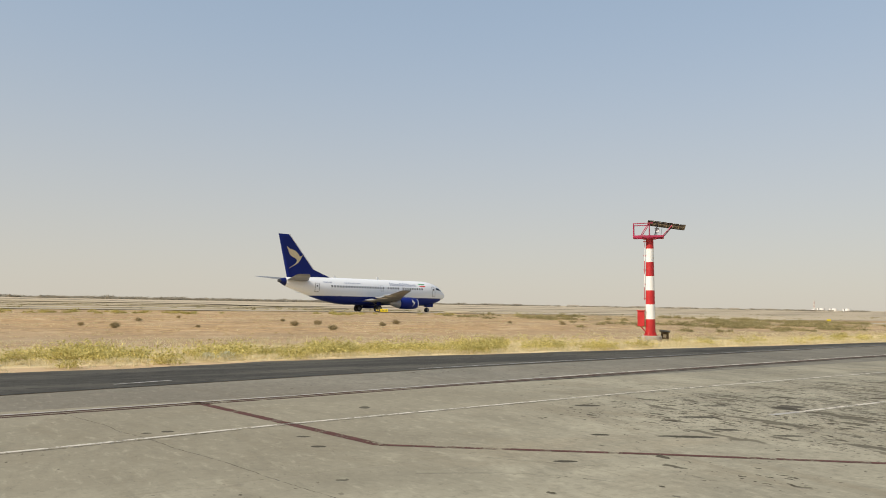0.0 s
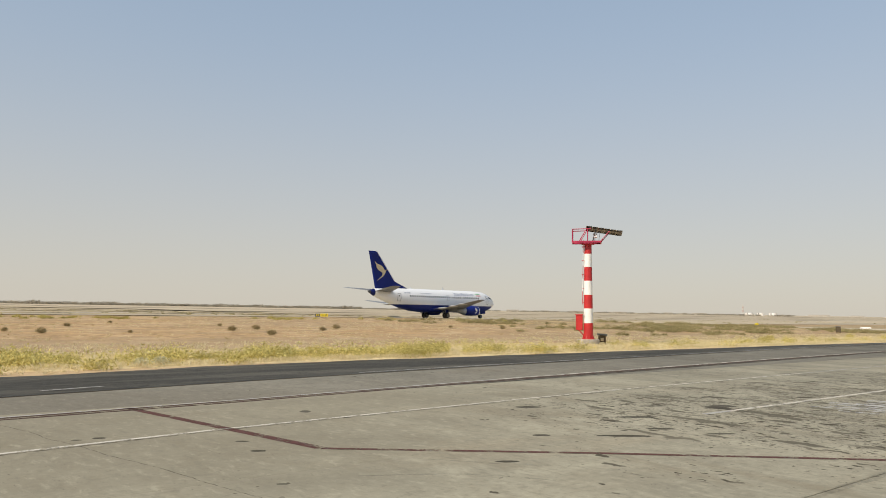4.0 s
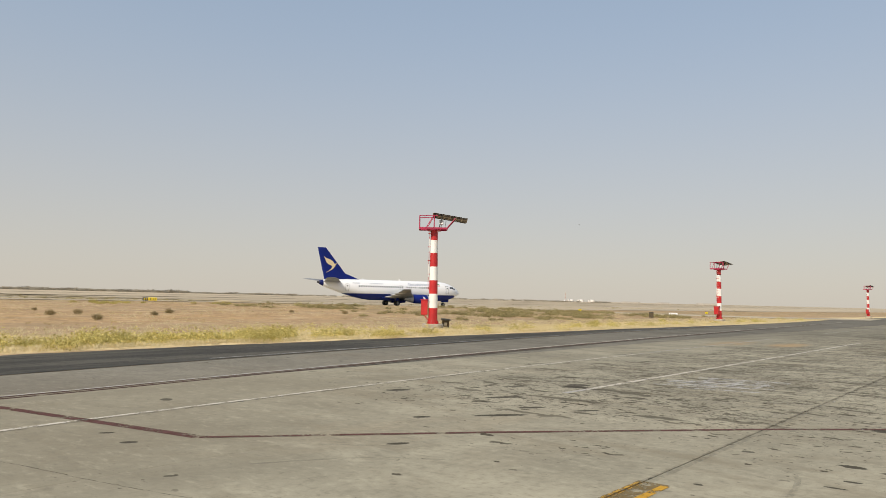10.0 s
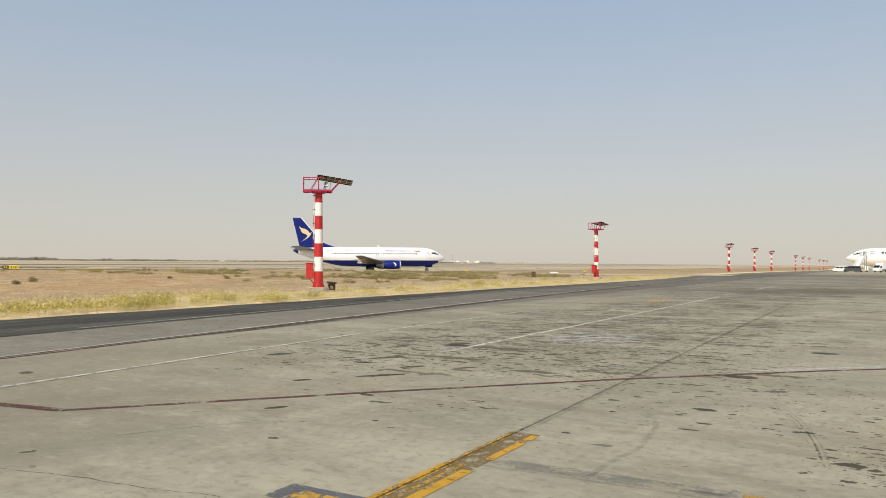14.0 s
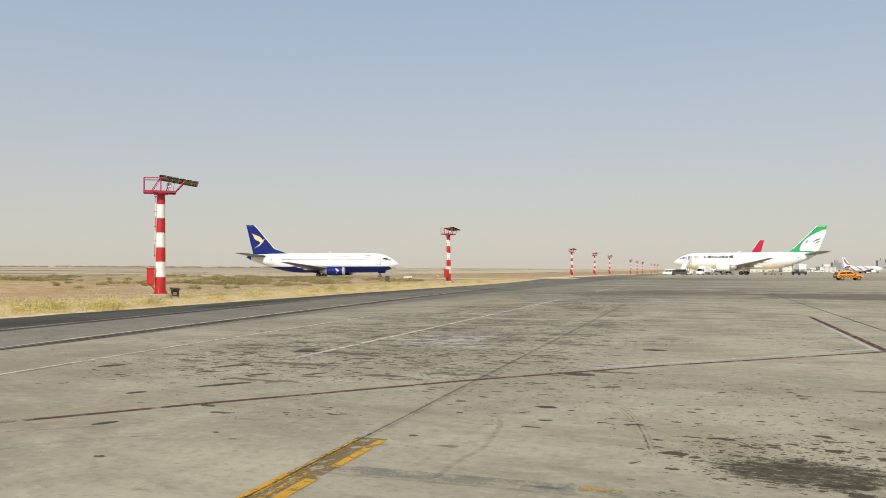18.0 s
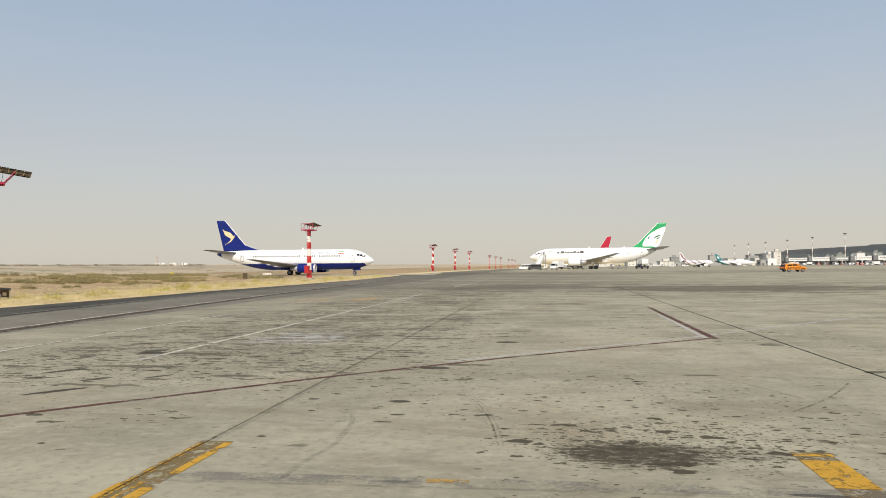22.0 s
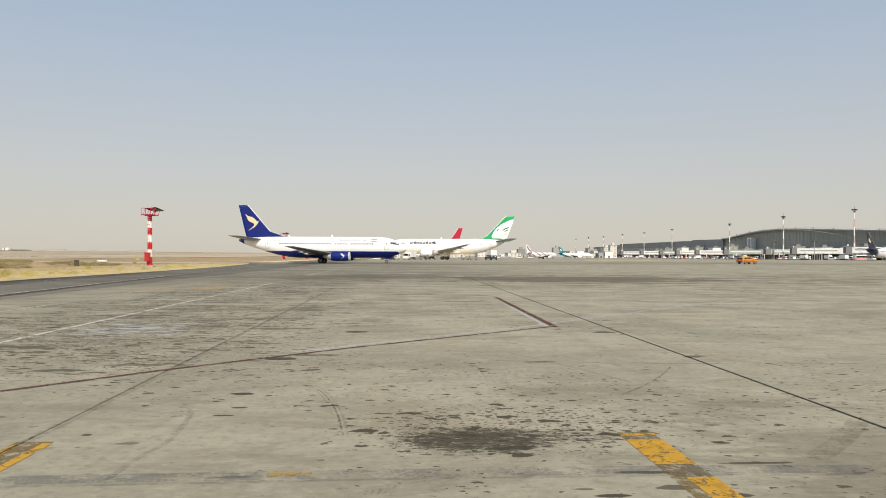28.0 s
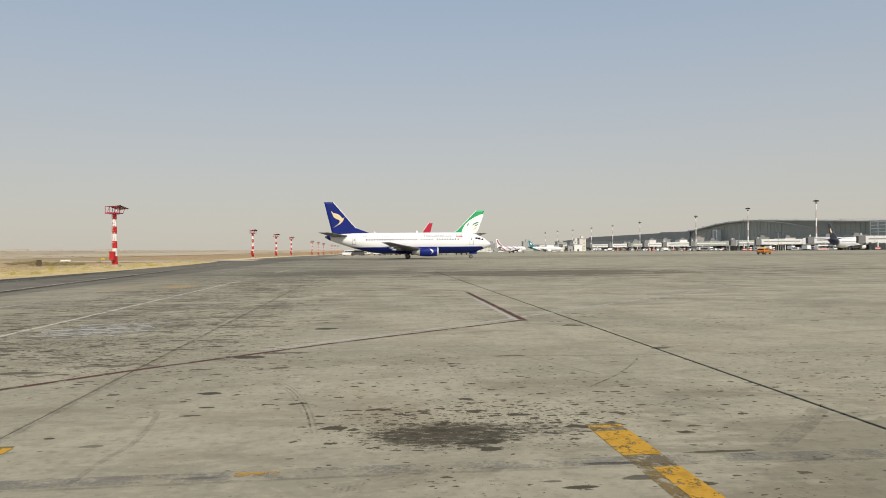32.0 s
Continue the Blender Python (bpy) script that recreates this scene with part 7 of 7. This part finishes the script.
# wall colour picked to sink into the haze at the horizon
SHED = surface("hazy_shed_wall", (0.42, 0.385, 0.33), 0.8, vary=0.2, size=0.05)
for az, d, w, h in ((41, 2500, 60, 9), (43.5, 2500, 24, 8), (46.0, 2500, 40, 10), (38, 2600, 50, 8), (34.5, 2500, 30, 8), (32.3, 2500, 44, 7), (24.5, 2500, 60, 8), (22.2, 2500, 40, 7), (52, 2400, 30, 9), (19.0, 2700, 80, 8), (82.5, 2000, 26, 8), (84.3, 2000, 14, 10)):
    x, y = d * math.cos(radians(az)), d * math.sin(radians(az))
    s = thing("shed", pose(x, y, ground_height(x, y), 0, 0, az), "pale hazy shed on the horizon", "building", "sheds on the horizon")
    h *= 0.5
    part("wall", slab((-10, -w / 2, -6), (10, w / 2, h)), SHED, s)
    part("roof", slab((-10.2, -w / 2 - 0.2, h), (10.2, w / 2 + 0.2, h + 0.4)), SHED, s)

# a small dark bird that flies off over the field
K = 0.21
FEATHER = surface("grey_brown_feathers", (0.13, 0.12, 0.105), 0.8, vary=0.3, size=8)
crow = thing("bird", pose(20, 40, 10), "small dark bird flying off over the field", "bird")
bm = bmesh.new()
lathe(bm, [[(x * K, r * K * math.sin(2 * math.pi * i / 8), r * K * math.cos(2 * math.pi * i / 8)) for i in range(8)] for x, r in ((0.34, 0.015), (0.27, 0.07), (0.14, 0.11), (-0.05, 0.12), (-0.2, 0.06), (-0.28, 0.03))])
part("body", bm, FEATHER, crow)
part("tail", plate([(-0.22 * K, -0.04 * K), (-0.5 * K, -0.13 * K), (-0.5 * K, 0.13 * K), (-0.22 * K, 0.04 * K)], 0.006, "z"), FEATHER, crow)
wings = [part("wing", plate([(px_ * K, s_ * py_ * K) for px_, py_ in ((0.14, 0.03), (0.17, 0.25), (0.02, 0.55), (-0.1, 0.52), (-0.14, 0.2), (-0.1, 0.03))], 0.006, "z"), FEATHER, crow) for s_ in (1, -1)]


# ---- lines and slabs of the apron ----
line_y = 0.003
for k, dy in enumerate((-0.1, 0.1)):
    ribbon("edge_line", [(-20, 12.2 + dy), (1.7, 13.33 + dy), (6.2, 13.6 + dy), (10, 13.98 + dy), (15, 14.42 + dy), (30, 15.4 + dy), (60, 17.2 + dy), (95, 19.3 + dy)], 0.12, BROWN_LINE, "dark worn double edge line", line_y)
ribbon("edge_line_light", [(-20, 12.42), (1.7, 13.55), (6.2, 13.82), (10, 14.2), (14, 14.55)], 0.08, FAINT_LINE, "faded pale line beside the dark edge line", line_y)
ribbon("edge_line_light", [(14, 14.55), (15, 14.64), (30, 15.62), (60, 17.4), (110, 20.4)], 0.11, WHITE_LINE, "thin pale line beside the dark edge line", line_y)
ribbon("shoulder_line", [(12, 18.35), (18, 18.95), (30, 19.9), (60, 22.0), (90, 24.0)], 0.09, ROAD_LINE, "thin worn white line at the asphalt's edge", line_y)
ribbon("shoulder_line_short", [(3.5, 17.62), (4.85, 17.98)], 0.11, ROAD_LINE, "short worn white dash on the asphalt", line_y)
ribbon("lane_line", [(-20, 8.3), (1.6, 10.12), (4.6, 10.48), (8.9, 10.72), (13.9, 10.98), (24, 11.1)], 0.095, WHITE_LINE, "thin worn white lane line", line_y)
ribbon("lane_line_dirt", [(-20, 8.2), (1.6, 10.02), (4.6, 10.38), (8.9, 10.62), (13.9, 10.88), (24, 11.0)], 0.07, TYRE_DARK, "dark dirt along the white lane line", 0.0015)
ribbon("lane_line_faint", [(24, 11.1), (40, 11.35), (90, 11.9)], 0.08, FAINT_LINE, "fading white lane line", line_y)
ribbon("stand_line", [(13.2, 7.3), (20, 7.25), (40, 7.15), (64, 7.1)], 0.12, WHITE_LINE, "clear white stand line", line_y)
ribbon("stand_line_faint", [(64, 7.1), (100, 7.0)], 0.12, FAINT_LINE, "fading white stand line", line_y)
ribbon("stand_line_far", [(12.4, 7.32), (13.2, 7.3)], 0.12, FAINT_LINE, "fading end of a white stand line", line_y)
ribbon("red_line", [(4.2, 13.7), (5.1, 8.2)], 0.17, RED_LINE, "faded red clearance line", line_y)
ribbon("red_line", [(5.08, 8.25), (7.8, 5.95), (10.75, 3.27), (13.3, 0.65), (16.92, -3.58)], 0.11, RED_LINE, "faded red clearance line", line_y + 0.0015)
ribbon("red_line", [(16.75, -3.55), (28.3, -3.66)], 0.15, RED_LINE, "faded red clearance line", line_y + 0.003)
ribbon("white_companion_line", [(12.6, 1.75), (16.95, -3.0), (18.1, -4.05)], 0.12, FAINT_LINE, "pale line beside the red line", line_y)
ribbon("white_companion_line", [(18.1, -4.05), (23.2, -8.85), (29.8, -15.4)], 0.125, FAINT_LINE, "pale line across the stand", line_y)
ribbon("far_corner_line", [(29.9, -15.5), (41.0, -15.3), (58, -15.0)], 0.14, TYRE_DARK, "dark worn line across the stand", line_y)
ribbon("pale_edge", [(16.9, -3.38), (24.5, -3.45)], 0.1, FAINT_LINE, "pale line beside the red line", line_y + 0.001)
# hatched box of thin white lines
rl = random.Random(8)
for k in range(10):
    x = 15.1 + k * 0.26 + rl.uniform(-0.06, 0.06)
    ribbon("hatch_line", [(x, 7.0 - rl.uniform(0, 0.9)), (x + 0.3, 4.4 + rl.uniform(0, 1.0))], rl.uniform(0.06, 0.13), HATCH_LINE, "thin worn white hatch line", line_y)
# yellow marks on the slab joint and beside it
ribbon("yellow_mark_backing", [(3.0, 3.14), (6.72, 3.14)], 0.32, BLACK_LINE, "dark backing of a yellow mark", line_y)
ribbon("yellow_mark", [(5.62, 3.01), (6.66, 3.01)], 0.085, YELLOW_LINE, "yellow stand mark", line_y + 0.0015)
ribbon("yellow_mark", [(3.0, 3.01), (5.25, 3.01)], 0.11, YELLOW_LINE, "yellow stand mark", line_y + 0.0015)
ribbon("yellow_mark", [(3.0, 3.26), (5.35, 3.26)], 0.10, YELLOW_LINE, "yellow stand mark", line_y + 0.0015)
ribbon("yellow_mark_backing", [(2.6, -2.22), (6.86, -2.22)], 0.33, BLACK_LINE, "dark backing of a yellow mark", line_y)
ribbon("yellow_mark", [(5.80, -2.22), (6.58, -2.22)], 0.33, YELLOW_LINE, "yellow stand mark", line_y + 0.0015)
ribbon("yellow_mark", [(2.6, -2.28), (5.46, -2.28)], 0.22, YELLOW_LINE, "yellow stand mark", line_y + 0.0015)
ribbon("yellow_mark", [(6.72, -2.22), (6.80, -2.22)], 0.33, YELLOW_LINE, "yellow stand mark", line_y + 0.0015)
ribbon("yellow_mark_worn", [(5.3, 3.25), (6.64, 3.25)], 0.07, YELLOW_WORN, "broken remains of yellow paint", line_y + 0.002)
ribbon("yellow_mark_worn", [(3.0, 3.13), (5.4, 3.13)], 0.05, YELLOW_WORN, "broken remains of yellow paint", line_y + 0.002)
ribbon("mark_joint", [(3.0, 3.24), (6.9, 3.24)], 0.025, CRACK, "dark joint through a yellow mark", line_y + 0.003)
ribbon("yellow_fleck", [(5.66, 0.95), (5.66, 0.62)], 0.09, YELLOW_FAINT, "yellow paint patch", line_y + 0.003)
ribbon("yellow_fleck", [(4.06, 3.84), (4.06, 3.40)], 0.17, YELLOW_WORN, "yellow paint patch", line_y + 0.0015)
ribbon("grey_patch", [(4.08, 4.00), (4.08, 3.28)], 0.34, DARK_PATCH, "dark blue-grey paint patch", line_y)
ribbon("grey_strip", [(5.6, 3.0), (5.66, 0.0), (5.66, -2.5), (5.56, -5.2)], 0.22, GREY_LINE, "worn blue-grey painted strip", line_y + 0.001)
ribbon("strip_edge", [(5.45, 3.0), (5.52, 0.0), (5.52, -2.5), (5.42, -5.2)], 0.05, TYRE, "dark dirty edge of a painted strip", line_y)
# tyre marks
arc = [(9.74, 1.41), (9.49, 1.07), (9.0, 0.86), (8.47, 0.71), (7.7, 0.55), (6.85, 0.43)]
for k in range(3):
    ribbon("tyre_mark", smooth_line([(x, y + 0.05 * k) for x, y in arc[k % 2:6 - k // 2]]), 0.022, TYRE_DARK if k == 1 else TYRE, "faint dark tyre mark", 0.002)
for pts, w in (([(9.53, -3.03), (11.09, -2.44), (12.5, -1.84)], 0.06), ([(8.26, 2.41), (7.88, 2.13), (6.77, 2.0), (6.15, 2.07), (5.59, 2.09)], 0.06), ([(4.6, 6.6), (5.6, 6.0), (6.2, 5.2)], 0.05), ([(5.8, 6.9), (6.3, 6.2), (6.9, 5.6)], 0.06)):
    ribbon("tyre_mark", smooth_line(pts), w, TYRE, "faint dark tyre mark", 0.002)

ribbon("tyre_mark", smooth_line([(8.64, -2.62), (9.4, -3.21), (10.09, -3.64), (10.83, -4.04)]), 0.03, TYRE_DARK, "dark curved tyre mark", 0.002)
ribbon("slab_crack", smooth_line([(11.7, -0.8), (11.45, -1.9), (11.2, -3.2), (11.1, -4.6), (11.02, -6.4), (11.1, -9.0)]), 0.02, CRACK, "thin dark crack across the slabs", 0.002)
crack = [(1.95, 13.4), (2.05, 12.8), (2.3, 11.8), (2.42, 10.9), (2.62, 10.2), (2.75, 9.3), (3.02, 8.2), (3.2, 7.1), (3.3, 6.6), (3.52, 5.6), (3.6, 4.9), (3.72, 4.3), (3.75, 3.3)]
for k in range(5):
    ribbon("tread_mark", [(5.16, 0.2 - 0.045 * k), (5.37, 0.17 - 0.045 * k)], 0.022, TYRE, "short dark tread print", 0.002)
ribbon("tyre_mark", smooth_line([(5.9, -3.4), (6.5, -4.0), (7.2, -4.6)]), 0.2, TYRE, "faint dark tyre smudge", 0.002)
rc = random.Random(4)
ragged = [(x + rc.uniform(-0.012, 0.012), y) for x, y in smooth_line(crack, 7)]
ribbon("slab_crack", ragged, 0.012, CRACK, "ragged dark crack across the slabs", 0.002)
ribbon("joint_stain", [(0.5, 3.22), (54, 3.22)], 0.13, TYRE, "dark dirt along a slab joint", 0.0015)
# concrete slabs of the stand: each one its own piece, with sealed joints between
rnd = random.Random(21)
ys = [-20.4, -12.4, -4.7, 3.25, 7.18, 10.62, 13.9]
xs = [-8.3, 0.4, 13.6, 26.8, 40.0, 54.6]
joint = ribbon("joint_bed", [(-8.3, -3.35), (54.6, -3.35)], 34.5, JOINT, "dark sealed joints between the slabs", -0.03, apron)


def slab_mesh(w, d):
    bm = bmesh.new()
    box(bm, (-w / 2, -d / 2, -0.04), (w / 2, d / 2, 0.0))
    bmesh.ops.bevel(bm, geom=[e for e in bm.edges if all(v_.co.z > -0.01 for v_ in e.verts)], offset=0.004, segments=1, affect="EDGES")
    me = bpy.data.meshes.new("slab")
    bm.to_mesh(me)
    bm.free()
    me.materials.append(SLAB)
    return me


for j, (y0, y1) in enumerate(zip(ys, ys[1:])):
    wide = {3.25: 0.014, -4.7: 0.055, -12.4: 0.035}
    lo, hi = y0 + wide.get(y0, 0.006) / 2, y1 - wide.get(y1, 0.006) / 2
    me = None
    for i, (x0, x1) in enumerate(zip(xs, xs[1:])):
        gap = 0.008
        me = me or slab_mesh(13.2, hi - lo)
        me_w = (x1 - x0 - gap) / 13.2
        ob = new("slab", me)
        ob.parent = apron
        ob.scale = (me_w, 1, 1)
        ob.location = ((x0 + x1) / 2, (lo + hi) / 2, 0.0)


CAR_ROWS = [(0, 62, -72, 50), (6, 80, -48, 52), (11, 103, -20, 48), (13, 112, -12, 25), (14.5, 119, -10.5, -15), (15.5, 122.5, -12.5, -55), (16.5, 124.3, -16, -80), (19, 125, -26, -78), (21, 126, -35, -76),
            (23, 128, -43.3, -74), (28, 134.5, -64.3, -70), (30, 137.5, -71.9, -62), (32, 142, -78.6, -50)]
BIRD_ROWS = [(0, -80, 4, 3.5), (6.5, 5.8, 20.7, 6.3), (7, 12.4, 22.4, 6.4), (7.5, 19.7, 23.4, 6.6), (8, 26.7, 23.6, 6.6), (8.5, 33.4, 24.0, 6.9), (9, 39.3, 25.2, 7.2), (12, 76, 33, 9.5), (32, 330, 85, 25)]


def along(rows, t):
    """Metres rolled since the start, by rows of time and place."""
    run, best = 0.0, 0.0
    for a, b in zip(rows, rows[1:]):
        d = math.hypot(b[1] - a[1], b[2] - a[2])
        if t <= b[0]:
            return run + d * (t - a[0]) / (b[0] - a[0])
        run += d
    return run


def roll_wheels(owner, rows, step):
    """Turn the wheels of a vehicle as far as it rolls."""
    for tyre in [o for o in owner.children if o.name.startswith("tyre")]:
        x, y, r = tyre.location
        times = [k * step for k in range(int(32 / step) + 1)]
        walk(tyre, [(t, pose(x, y, r, 0, math.degrees(along(rows, t) / r), 0)) for t in times])


def motions():
    walk(jet, [(t, at_ground(x, y, h, -0.03 * (1 - smooth_step(y, 15, 30)))) for t, x, y, h in JET_ROWS])
    walk(car, [(t, at_ground(x, y, h)) for t, x, y, h in CAR_ROWS])
    walk(crow, [(t, pose(x, y, z, 0, -5, 10)) for t, x, y, z in BIRD_ROWS])
    for wing_, s in zip(wings, (1, -1)):
        beats = [(0, pose(0, 0, 0))] + [(6 + 0.1 * k, pose(0, 0, 0, s * (38 if k % 2 else -22), 0, 0)) for k in range(36)] + [(32, pose(0, 0, 0))]
        walk(wing_, beats)
    roll_wheels(jet, JET_ROWS, 2 / 30)
    roll_wheels(car, CAR_ROWS, 2 / 30)


motions()
